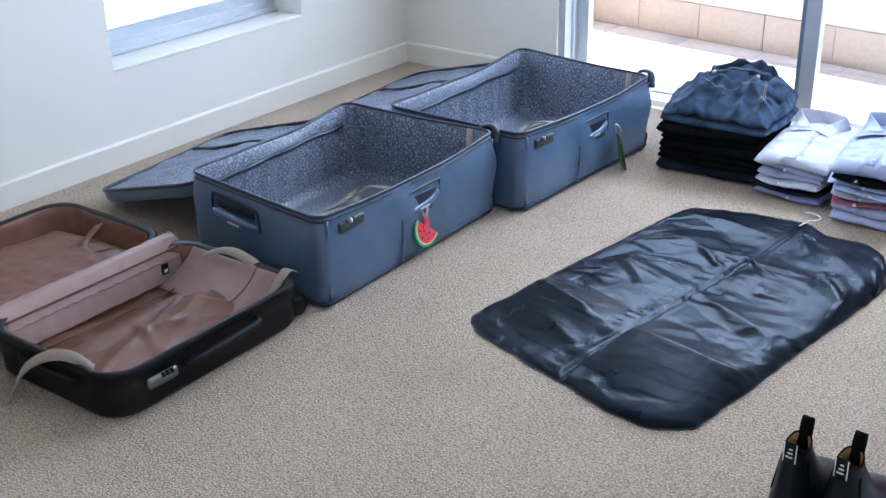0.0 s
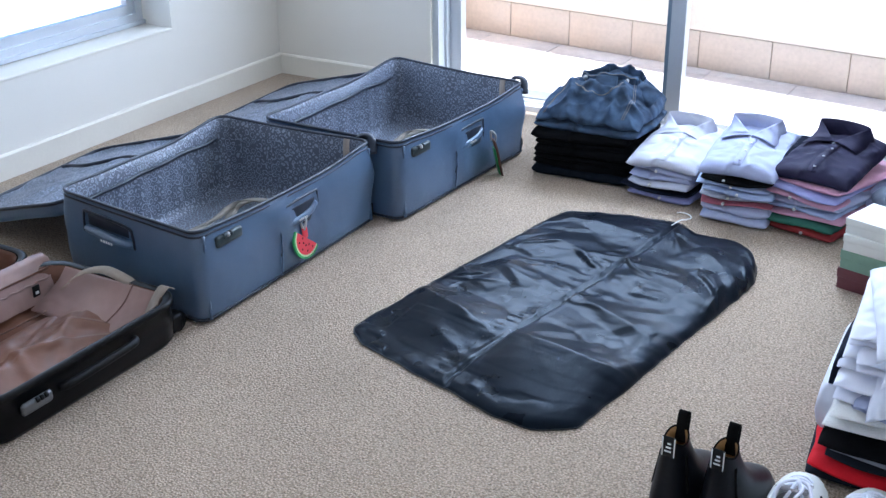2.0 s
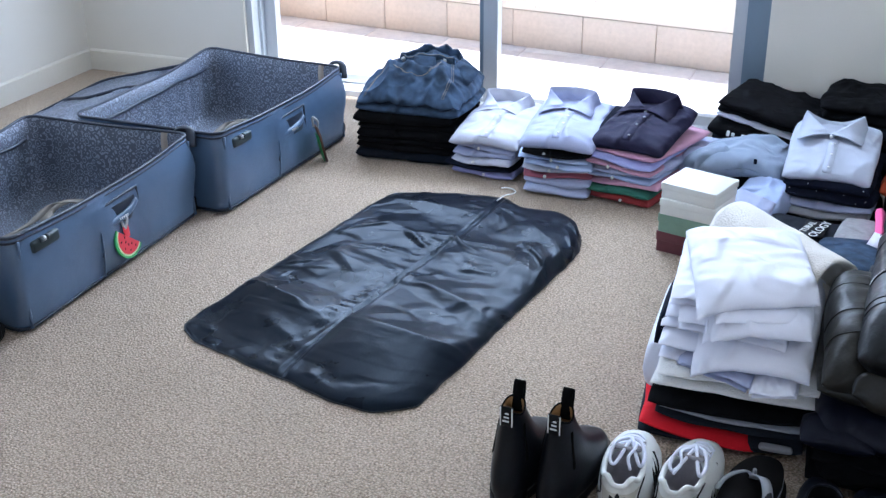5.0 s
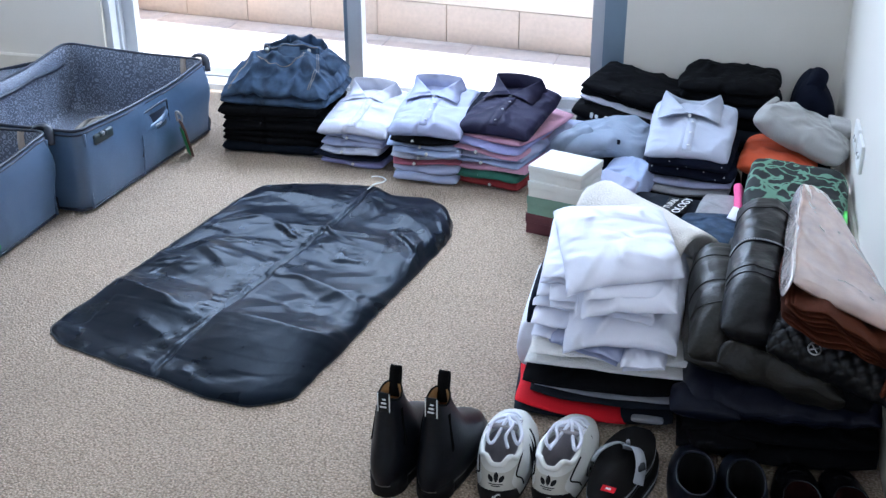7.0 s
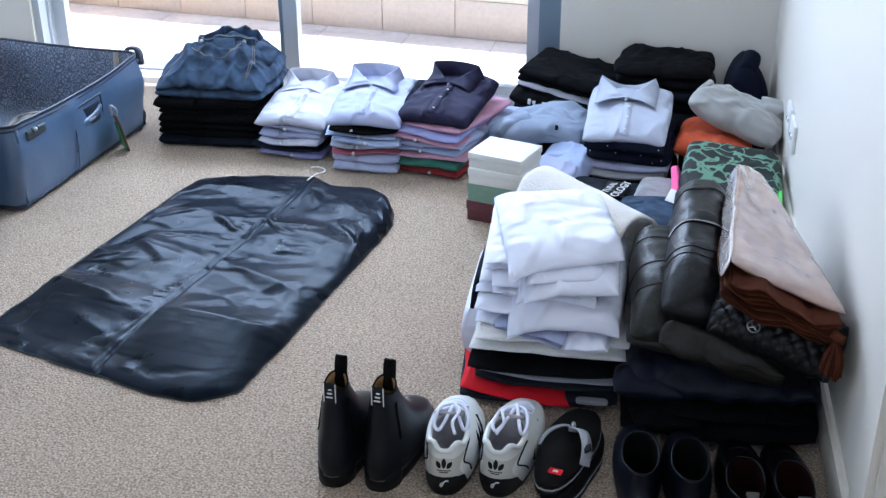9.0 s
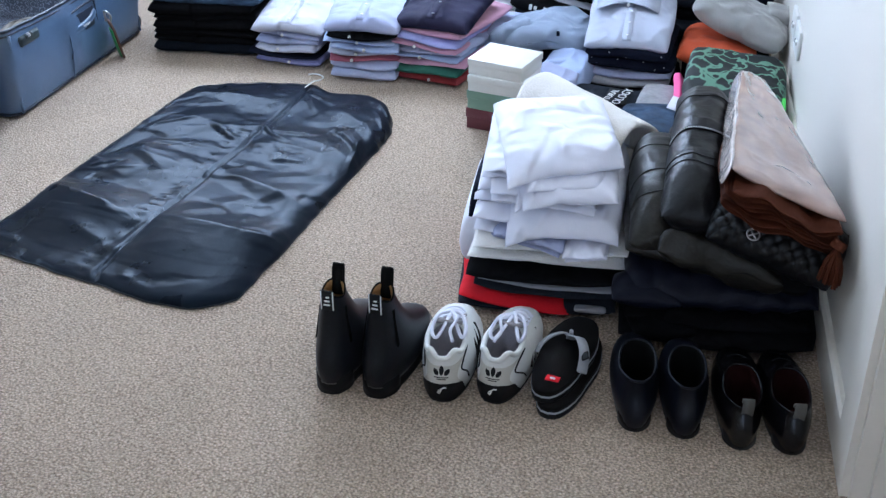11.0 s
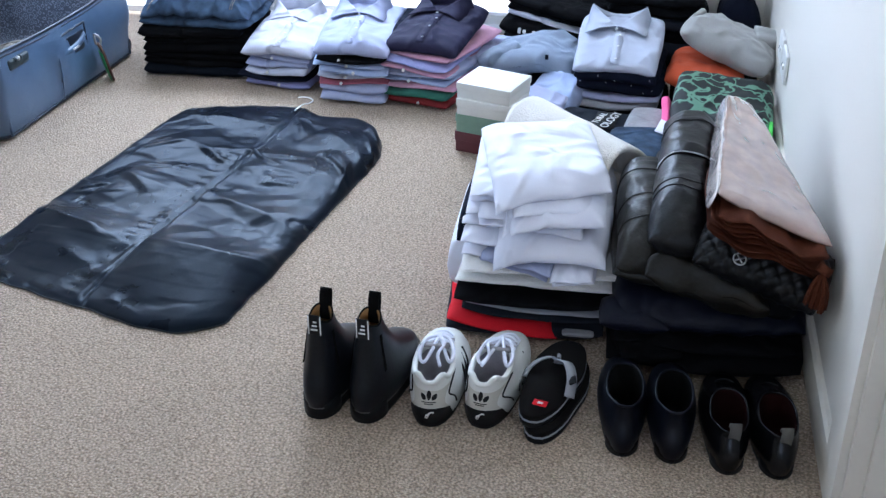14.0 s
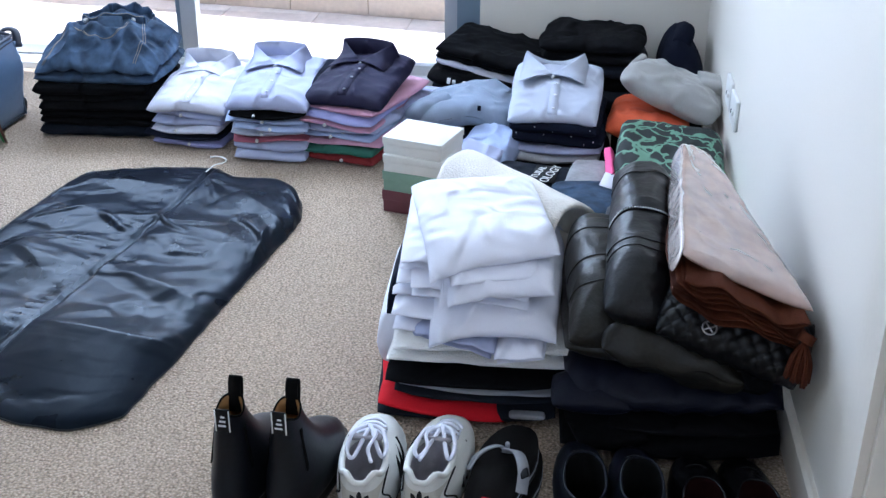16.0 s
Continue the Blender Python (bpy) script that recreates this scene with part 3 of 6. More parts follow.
for dims in ((0.862, 1.728, 0.103, 0.107, 0.062, 2.06), (1.812, 2.655, 0.053, 0.057, 0.055, 2.06)):
    g = part("pane", boxes(dims), GLASS, door, smooth=False)
    g.visible_shadow = False

# light switch plate low on the east wall
for y0, y1, z0, z1, k in ((-0.745, -0.645, 0.215, 0.290, 0), (-0.87, -0.76, 0.205, 0.285, 1)):
    sp = thing("power_point", askew @ pose(W, (y0 + y1) / 2, (z0 + z1) / 2), "white plastic power point on the wall", "power outlet", "power points on the wall")
    part("plate", rbox(0.010, y1 - y0, z1 - z0, 0.003, at=(-0.005, 0, 0)), PLASTIC_W, sp)
    part("rocker", rbox(0.006, 0.018, 0.012, 0.002, at=(-0.012, -0.02, 0.0)), PLASTIC_W, sp)
    part("socket_slot", rbox(0.003, 0.004, 0.012, 0.001, at=(-0.0105, 0.02, -0.008)), LOCK, sp)

# ---- outside ----
structure(part("ground", boxes((-60, 60, -60, 80, -0.6, -0.3)), GROUND, smooth=False), "dry pale ground around the building", "ground")
court = structure(new("pavement"), "sunlit pale paving outside the sliding door", "paving")
for i in range(-2, 10):
    for j in range(3):
        p = part("paver", rbox(0.396, 0.396, 0.05, 0.002, 1, at=(0.2 + i * 0.4, 0.42 + j * 0.4, -0.075)), PAVER, court)
structure(part("pavement_bed", boxes((-3, 6, 0.22, 3.0, -0.3, -0.056)), PAVER, smooth=False), "mortar bed under the paving", "paving")
structure(part("pavement_side", boxes((-40, -0.25, -20, 30.0, -0.3, -0.08)), PAVER, smooth=False), "sunlit concrete path outside the window", "paving")
garden = structure(new("wall_garden"), "cream block garden wall with rendered upper part", "wall")
garden.matrix_world = pose(0.16, 1.285, -0.05, 0, 0, -7.5)
part("core", boxes((0.0, 4.2, 0.012, 0.2, -0.05, 1.05)), MORTAR, garden, smooth=False)
part("render_coat", boxes((-0.02, 4.2, 0.004, 0.011, 0.172, 1.05)), RENDER_COAT, garden, smooth=False)
blk = rbox(0.3415, 0.02, 0.168, 0.002, 1, at=(0.172, 0.008, 0.085))
b0 = part("block", blk, BLOCK, garden)
for i in range(1, 12):
    b = new("block", b0.data)
    b.parent = garden
    b.matrix_basis = Matrix.Translation((i * 0.345, 0, 0))
side = structure(part("wall_garden_return", boxes((-0.4, 0.16, 0.22, 1.7, -0.1, 1.0)), BLOCK, smooth=False), "cream block return wall at the end of the court", "wall")


# ---- suitcases ----
def quad_warp(bm, w, l, quad):
    """Fit a part of a soft case to the four corners at which it really stands."""
    for v in bm.verts:
        a, b = v.co.x / w + 0.5, v.co.y / l + 0.5
        x = quad[0][0] * (1 - a) * (1 - b) + quad[1][0] * a * (1 - b) + quad[2][0] * a * b + quad[3][0] * (1 - a) * b
        y = quad[0][1] * (1 - a) * (1 - b) + quad[1][1] * a * (1 - b) + quad[2][1] * a * b + quad[3][1] * (1 - a) * b
        v.co.x, v.co.y = x, y
    return bm


def soft_suitcase(name, quad, label):
    w, l, h = 0.53, 0.79, 0.25
    cx, cy = sum(q[0] for q in quad) / 4, sum(q[1] for q in quad) / 4
    q = [(a - cx, b - cy) for a, b in quad]
    case = thing(name, pose(cx, cy, 0), label, "suitcase", "large blue suitcases")

    def add(nm, bm, mt, parent=case, lab="", smooth=True):
        return part(nm, quad_warp(bm, w, l, q), mt, parent, lab, smooth)

    def rim_z(x, y):
        return h - 0.012 * max(0, 1 - (y / 0.33) ** 2) * (1 if abs(x) > 0.2 else 0) + 0.006 * ns(x * 4, y * 4, cx)

    # shell: sides bulge a little, with the flat rounded foot
    rings = []
    for z, g in ((0.0, -0.02), (0.004, -0.006), (0.02, 0.0), (0.045, 0.001), (0.07, 0.002), (0.10, 0.003), (0.13, 0.004), (0.16, 0.004), (0.19, 0.003), (0.22, 0.0), (h, -0.004)):
        ring = []
        for x, y in rr(w + 2 * g, l + 2 * g, 0.035):
            k = z / h
            dent = -0.006 * math.sin(k * math.pi) * (0.6 + ns(x * 5, y * 5, z * 7 + cx)) - 0.020 * math.sin(k * math.pi) * ns(y * 9 + z * 6, z * 5, cx + 3)
            s = 1 if abs(x) > w / 2 - 0.02 else 0
            zz = z if z < h else rim_z(x, y)
            ring.append((x + math.copysign(dent, x) * s, y, zz))
        rings.append(ring)
    add("body", skin(rings, True, True), BLUE_CASE)
    # lining
    rings = []
    for z, g in ((h - 0.001, -0.006), (0.235, -0.012), (0.19, -0.014), (0.15, -0.016), (0.10, -0.018), (0.05, -0.02), (0.022, -0.03), (0.016, -0.06), (0.014, -0.14), (0.013, -0.22)):
        ring = []
        for x, y in rr(w, l, 0.035, 6):
            f = 1 + 2 * g / w
            fy = 1 + 2 * g / l
            wave = 0.0
            if x < -w / 2 + 0.03 and 0.03 < z < 0.2:
                wave = 0.010 * math.sin(y * 75 + 2 * ns(y * 6, z * 8, cx)) * math.sin((0.2 - z) / 0.17 * math.pi)
            wy = 0.005 * math.sin(x * 60 + 9 * z) * math.sin(min(1, (h - z) / 0.2) * math.pi) if abs(y) > l / 2 - 0.02 else 0
            zz = rim_z(x, y) - 0.001 if z > 0.24 else z + (0.006 * ns(x * 9, y * 9, 2) if z < 0.03 else 0)
            ring.append((x * f + wave, y * fy + wy, zz))
        rings.append(ring)
    add("lining", skin(rings, True, False, True), LINING, lab="grey-blue lining with a small swirling figure")
    out = rr(w - 0.006, l - 0.006, 0.035, 6)
    add("rim_piping", tube([(x, y, rim_z(x, y) + 0.002) for x, y in out], 0.0048, 6, True), BLUE_DARK)
    add("zip_tape", tube([(x * 1.004, y * 1.004, rim_z(x, y) - 0.012) for x, y in out], 0.003, 6, True), BLUE_DARK)
    add("foot_piping", tube([(x * 1.012, y * 1.008, 0.012) for x, y in out], 0.004, 6, True), BLUE_DARK)
    add("seam_piping", tube([(x * 1.012, y * 1.008, 0.085) for x, y in out if y < -l / 2 + 0.045], 0.0025, 6), BLUE_CASE)
    for sy in (-1, 1):
        add("corner_piping", tube([(w / 2 + 0.002 - 0.004 * math.sin(k / 8 * math.pi), sy * (l / 2 - 0.026), 0.012 + k * 0.0285) for k in range(9)], 0.005, 6), BLUE_CASE)
    # inner zip line of the wall pocket and straps on the floor of the case
    add("pocket_binding", tube([(-w / 2 + 0.022 + 0.003 * math.sin(y * 30), y, 0.196 + 0.004 * ns(y * 5, 1)) for y in np.linspace(-l / 2 + 0.06, l / 2 - 0.06, 40)], 0.005, 6, flat=1.2), BLUE_DARK)
    for path, across in (((( 0.02, -0.34, 0.024), (0.0, -0.12, 0.028), (-0.03, 0.06, 0.034), (-0.08, 0.17, 0.052), (-0.03, 0.25, 0.062), (0.06, 0.22, 0.050), (0.03, 0.10, 0.032)), (0.95, 0.3, 0.0)),
                         (((-0.13, -0.05, 0.024), (-0.09, 0.08, 0.040), (-0.07, 0.18, 0.068), (0.02, 0.21, 0.074), (0.12, 0.20, 0.044), (0.17, 0.26, 0.028)), (0.5, 0.85, 0.0)),
                         (((-0.17, -0.20, 0.022), (-0.10, -0.02, 0.030), (-0.02, 0.10, 0.044), (0.08, 0.17, 0.034), (0.17, 0.21, 0.026)), (0.7, -0.7, 0.0))):
        add("strap", ribbon(smooth_path(path), 0.036, 0.003, across), STRAP_CASE)
    add("buckle", rbox(0.05, 0.04, 0.012, 0.004, at=(-0.02, 0.09, 0.050)), STRAP_DK)
    # lock beside the rim
    X = w / 2 + 0.004
    lock = add("lock", rbox(0.016, 0.10, 0.030, 0.007, 3, at=(X, -l / 2 + 0.115, 0.208)), LOCK, lab="dark combination lock")
    for k in range(3):
        add("dial", tube([(X + 0.006, -l / 2 + 0.09 + k * 0.013, 0.219), (X + 0.006, -l / 2 + 0.097 + k * 0.013, 0.219)], 0.007, 8), STEEL if k == 1 else LOCK, lock)
    # handle recess and handle on the long side
    y0, y1, za, zb = -0.075, 0.10, 0.07, 0.205
    frame_pts = [(X, y0, za), (X, y0, zb - 0.02), (X, y0 + 0.01, zb - 0.005), (X, y1 - 0.02, zb), (X, y1, zb - 0.015), (X, y1, za + 0.01)]
    add("handle_panel", rbox(0.006, y1 - y0, zb - za, 0.002, at=(X - 0.003, (y0 + y1) / 2, (za + zb) / 2)), BLUE_CASE)
    add("handle_piping", tube(smooth_path(frame_pts, 4), 0.004, 6), BLUE_DARK)
    add("handle_piping", tube([(X + 0.008 * math.sin(k / 9 * math.pi), y0 - 0.002, 0.015 + (zb - 0.035) * k / 9) for k in range(10)], 0.0025, 6), BLUE_CASE)
    hp = smooth_path([(X + 0.002, y0 + 0.012, 0.140), (X + 0.005, y0 + 0.04, 0.146), (X + 0.007, (y0 + y1) / 2, 0.150), (X + 0.006, y1 - 0.04, 0.157), (X + 0.002, y1 - 0.01, 0.170)])
    add("handle_recess", rbox(0.003, y1 - y0 - 0.03, 0.06, 0.001, at=(X + 0.0012, (y0 + y1) / 2, 0.158)), BLUE_DARK)
    hd = add("handle", tube(hp, 0.0055, 10, flat=2.0), BLUE_CASE)
    for k in range(5):
        add("logo_bar", rbox(0.002, 0.004, 0.006 + 0.002 * (k % 2), 0.0005, 1, at=(X + 0.0135, 0.0 + k * 0.008, 0.151)), WHITE_INK, hd)
    # handle pocket on the short end
    Y = -l / 2 - 0.002
    add("end_panel", rbox(0.16, 0.006, 0.030, 0.002, at=(-0.065, Y + 0.001, 0.196)), BLUE_DARK)
    add("end_piping", tube(smooth_path([(-0.165, Y - 0.003, 0.16), (-0.16, Y - 0.003, 0.21), (-0.14, Y - 0.003, 0.218), (0.01, Y - 0.003, 0.212), (0.03, Y - 0.003, 0.19), (0.035, Y - 0.003, 0.155)], 4), 0.004, 6), BLUE_DARK)
    eh = add("end_handle", tube(smooth_path([(-0.15, Y, 0.17), (-0.12, Y - 0.018, 0.178), (-0.06, Y - 0.024, 0.178), (0.0, Y - 0.018, 0.172), (0.025, Y, 0.165)]), 0.014, 10, flat=0.7), BLUE_CASE)
    for k in range(5):
        add("logo_bar", rbox(0.006, 0.002, 0.007, 0.0005, 1, at=(-0.065 + k * 0.010, Y - 0.034, 0.166)), WHITE_INK, eh)
    # top corner tab and end strap
    add("corner_tab", tube(smooth_path([(w / 2 - 0.05, l / 2 + 0.004, h - 0.03), (w / 2 - 0.05, l / 2 + 0.014, h + 0.008), (w / 2 - 0.015, l / 2 + 0.018, h + 0.01), (w / 2 + 0.004, l / 2 - 0.01, h - 0.03)]), 0.013, 8, flat=0.5), BLUE_DARK)
    add("side_tape", ribbon(smooth_path([(w / 2 - 0.075, l / 2 - 0.02, 0.17), (w / 2 - 0.08, l / 2 - 0.012, 0.23), (w / 2 - 0.08, l / 2 + 0.0, h + 0.006), (w / 2 - 0.08, l / 2 + 0.01, 0.22)]), 0.02, 0.003), STRAP)
    for sx in (-1, 1):
        add("wheel", tube([(sx * (w / 2 - 0.03) - 0.012, l / 2 + 0.006, 0.026), (sx * (w / 2 - 0.03) + 0.012, l / 2 + 0.006, 0.026)], 0.025, 14), BLACK_RUB)
    # lid: a shallow tray folded back to the window side, its free edge on the carpet
    lid_m = pose(-w / 2 - 0.004, 0.0, 0.192, 0, -17.0, 0) @ Matrix.Translation((-w / 2, 0, 0))
    rings = []
    for z, g in ((-0.028, -0.02), (-0.024, -0.006), (-0.008, 0.0), (0.014, -0.002)):
        rings.append([(x * (1 + 2 * g / w), y * (1 + 2 * g / l), z + 0.006 * ns(x * 5, y * 5, 3)) for x, y in rr(w - 0.02, l - 0.02, 0.05)])
    bm = skin(rings, True, True)
    bmesh.ops.transform(bm, matrix=lid_m, verts=bm.verts)
    lid = add("lid", bm, BLUE_CASE)
    rings = []
    for g, z in ((-0.004, 0.014), (-0.012, 0.010), (-0.03, 0.006), (-0.05, 0.004), (-0.08, 0.005), (-0.11, 0.008), (-0.14, 0.006), (-0.17, 0.010), (-0.2, 0.012), (-0.23, 0.012)):
        rings.append([(x * (1 + 2 * g / w), y * (1 + 2 * g / l), z + 0.012 * ns(x * 9, y * 7, 8) + 0.008 * abs(ns(x * 22, y * 15, 3)) * (g < -0.01)) for x, y in rr(w - 0.02, l - 0.02, 0.05)])
    bm = skin(rings, True, False, True)
    bmesh.ops.transform(bm, matrix=lid_m, verts=bm.verts)
    add("lid_lining", bm, LINING, lid)
    bm = tube([(x, y, 0.014) for x, y in rr(w - 0.02, l - 0.02, 0.05)], 0.006, 6, True)
    bmesh.ops.transform(bm, matrix=lid_m, verts=bm.verts)
    add("lid_piping", bm, BLUE_DARK, lid)
    bm = tube([(x * 0.9, 0.1 + 0.02 * math.sin(x * 20), 0.02) for x in np.linspace(-0.25, 0.25, 20)], 0.006, 6)
    bmesh.ops.transform(bm, matrix=lid_m, verts=bm.verts)
    add("lid_binding", bm, BLUE_DARK, lid)
    bm = ribbon([(w / 2 - 0.01 + 0.012 * k, 0, 0.0 - 0.004 * k) for k in range(-1, 3)], l * 0.86, 0.003, (0, 1, 0))
    bmesh.ops.transform(bm, matrix=lid_m, verts=bm.verts)
    add("hinge_tape", bm, BLUE_DARK, lid)
    return case


soft_suitcase("suitcase", ((0.76, -1.955), (1.30, -2.02), (1.292, -1.222), (0.72, -1.235)), "large blue nylon suitcase, open and empty, with figured lining")
soft_suitcase("suitcase", ((0.845, -1.185), (1.372, -1.205), (1.412, -0.445), (0.83, -0.36)), "large blue nylon suitcase, open, by the sliding door")

# luggage tags
tag = thing("luggage_tag", pose(1.318, -1.60, 0.055, 0, -6, 0), "watermelon slice luggage tag hanging from the suitcase handle", "luggage tag")


def half_disc(r, th, r0=0.0, n=18, a0=180, a1=360):
    rings = []
    for k in range(n + 1):
        a = radians(a0 + (a1 - a0) * k / n)
        c, s = math.cos(a), math.sin(a)
        rings.append([(-th / 2, r0 * c, r0 * s), (th / 2, r0 * c, r0 * s), (th / 2, r * c, r * s), (-th / 2, r * c, r * s)])
    return skin(rings, True, True, True)


spin = pose(0, 0, 0.035, -38, 0, 0)
part("rind", half_disc(0.058, 0.006, 0.052), MELON_GREEN, tag, "green rind", False, spin)
part("pith", half_disc(0.052, 0.006, 0.047), MELON_PALE, tag, "pale rind", False, spin)
part("flesh", half_disc(0.047, 0.0062, 0.0005), MELON_RED, tag, "red flesh", False, spin)
for k in range(9):
    a, r = radians(200 + 20 * (k % 8)), 0.02 + 0.016 * (k % 2)
    part("seed", rbox(0.002, 0.004, 0.006, 0.001, 1, at=(0.0036, r * math.cos(a), r * math.sin(a))), BLACK_RUB, tag, "", True, spin)
part("tab", rbox(0.005, 0.022, 0.034, 0.004, at=(0, -0.002, 0.052)), MELON_RED, tag)
part("loop", tube(smooth_path([(0, -0.004, 0.06), (0.004, 0.006, 0.085), (-0.01, 0.012, 0.105), (-0.006, -0.01, 0.1), (0, -0.006, 0.06)]), 0.004, 6), STEEL, tag)
tag = thing("luggage_tag", pose(1.432, -0.715, 0.0, 0, 0, 12), "luggage tag seen edge-on, hanging from the suitcase handle", "luggage tag")
part("leaf", ribbon([(0.022, 0.03, 0.004), (0.016, 0.018, 0.05), (0.010, 0.006, 0.10), (0.002, 0.0, 0.13)], 0.045, 0.006, (-0.47, 0.88, 0)), TAG_BROWN, tag)
part("backing", ribbon([(0.014, 0.03, 0.006), (0.008, 0.018, 0.05), (0.002, 0.006, 0.10)], 0.045, 0.003, (-0.47, 0.88, 0)), MELON_GREEN, tag)
part("loop", tube(smooth_path([(0.006, 0.0, 0.12), (0.012, -0.008, 0.15), (-0.004, -0.012, 0.165), (-0.006, 0.0, 0.13)]), 0.004, 6), STEEL, tag)


def hard_suitcase():
    """Cabin case: two hard half shells, hinged and laid open."""
    l, w = 0.615, 0.465
    case = thing("suitcase", pose(1.068, -2.382, 0, 0, 0, 0), "small black hard-shell suitcase with dusty pink lining, open and empty", "suitcase")

    def tray(nm, dx, h, tilt, depth, parent, y=0.0, z=0.0):
        m = pose(dx, y, z, 0, tilt, 0)
        rings = []
        for zz, g in ((0.0, -0.016), (0.004, -0.006), (0.016, 0.002), (0.06, 0.004), (h - 0.018, 0.002), (h - 0.014, 0.008), (h, 0.008), (h + 0.003, 0.002), (h - 0.002, -0.010)):
            rings.append([(x * (1 + 2 * g / w), yy * (1 + 2 * g / l), zz) for x, yy in rr(w - 0.016, l - 0.016, 0.075, 8)])
        shell = part(nm, skin(rings, True, True), BLACK_SHELL, parent, "", True, m)
        rings = []
        for zz, g in ((h - 0.003, -0.010), (h - 0.012, -0.018), (h * 0.75, -0.020), (h * 0.4, -0.026), (h * 0.22, -0.04), (depth, -0.07), (depth, -0.13), (depth + 0.004, -0.19)):
            ring = []
            for x, yy in rr(w - 0.016, l - 0.016, 0.075, 8):
                f, fy = 1 + 2 * g / w, 1 + 2 * g / l
                pl = 0.007 * ns(x * 10, yy * 10, zz * 14 + dx) + 0.003 * math.sin((x + yy) * 55) * (0.3 < zz / h < 0.9)
                ring.append((x * f + pl, yy * fy + pl, zz + (0.016 * ns(x * 6, yy * 9, 5 + dx) if zz < h * 0.5 else 0)))
            rings.append(ring)
        ln = part("lining", skin(rings, True, False, True), PINK_LIN, shell, "dusty pink satin lining", True, m)
        return shell, ln, m

    base, ln, m = tray("base_shell", 0.0, 0.118, 0, 0.03, case)
    part("end_flap", ribbon(smooth_path([(0.02, l / 2 - 0.022, 0.114), (0.02, l / 2 - 0.05, 0.088), (0.02, l / 2 - 0.10, 0.062), (0.02, l / 2 - 0.15, 0.044)]), 0.35, 0.004), PINK_EDGE, base, "pale pink pocket flap")
    part("flap_seam", tube(smooth_path([(0.08, l / 2 - 0.022, 0.118), (0.082, l / 2 - 0.07, 0.080), (0.078, l / 2 - 0.15, 0.048)]), 0.0018, 5), TAG_BROWN, base)

    def gathered(u, v):
        """One long loose fold runs along the lining, with smaller ones running into it."""
        d = u * 0.9 + 0.22 * v - 0.05 * math.sin(v * 3)
        z = 0.030 * max(0, 1 - abs(d) / (0.5 if d < 0 else 0.85)) ** 1.3
        for a, b, w in ((0.5, 0.9, 0.16), (-0.4, 1.6, 0.12), (0.1, -1.2, 0.14), (-0.1, 0.35, 0.10), (0.75, -0.5, 0.13)):
            z += 0.010 * max(0, 1 - abs((v - a) + b * u) / w) * max(0, 1 - abs(u))
        return z

    part("lining_fold", slab(0.30, 0.47, 0.014, 31, 0.005, nx=70, ny=80, lift=gathered, power=12), PINK_LIN, base, m=pose(0.055, -0.035, 0.030, 0, 0, 4))
    part("lining_seam", tube(smooth_path([(-0.125, -0.25, 0.050), (-0.12, -0.1, 0.046), (-0.115, 0.05, 0.046), (-0.11, 0.2, 0.050)]), 0.0022, 5), TAG_BROWN, base)
    part("size_label", rbox(0.003, 0.022, 0.03, 0.0006, 1, at=(-w / 2 + 0.055, 0.20, 0.075)), BLACK_RUB, base)
    part("size_label", rbox(0.003, 0.010, 0.008, 0.0006, 1, at=(-w / 2 + 0.058, 0.20, 0.071)), WHITE_INK, base)
    # divider panel bunched over the hinge
    rings = []
    for k in range(41):
        y = -0.285 + 0.57 * k / 40
        wv = 0.0012 * math.sin(k * 1.7) + 0.004 * ns(k * 0.12, 2)
        rings.append([(-w / 2 + 0.058 + wv, y, 0.040), (-w / 2 + 0.046 + wv * 0.6, y, 0.09), (-w / 2 + 0.012, y, 0.128), (-w / 2 - 0.012, y, 0.136 + wv * 0.5), (-w / 2 - 0.03, y, 0.122), (-w / 2 - 0.034, y, 0.10)])
    part("divider", skin(rings, False), PINK_EDGE, base, "pale pink zip divider over the hinge")
    part("divider_zip", tube([(-w / 2 + 0.036, y, 0.112) for y in np.linspace(-0.27, 0.27, 24)], 0.003, 6), PINK_LIN, base)
    part("divider_gather", tube([(-w / 2 + 0.047 + 0.002 * math.sin(k * 2.1), -0.27 + 0.54 * k / 60, 0.092 + 0.002 * math.sin(k * 1.3)) for k in range(61)], 0.0025, 6), PINK_EDGE, base)
    lid, ln, m2 = tray("lid_shell", -w - 0.03, 0.118, 0, 0.04, case, y=-0.01)
    part("lid_pocket", slab(0.36, 0.5, 0.016, 12, 0.010, nx=50, ny=50, crease=0.005, ragged=0.01), PINK_LIN, lid, m=m2 @ pose(0, 0, 0.05))
    part("lid_strap", ribbon(smooth_path([(-0.02, 0.27, 0.10), (0.0, 0.2, 0.075), (0.05, 0.17, 0.07), (0.1, 0.2, 0.08)]), 0.025, 0.003, (0.6, 0.6, 0.2)), PINK_LIN, lid, m=m2)
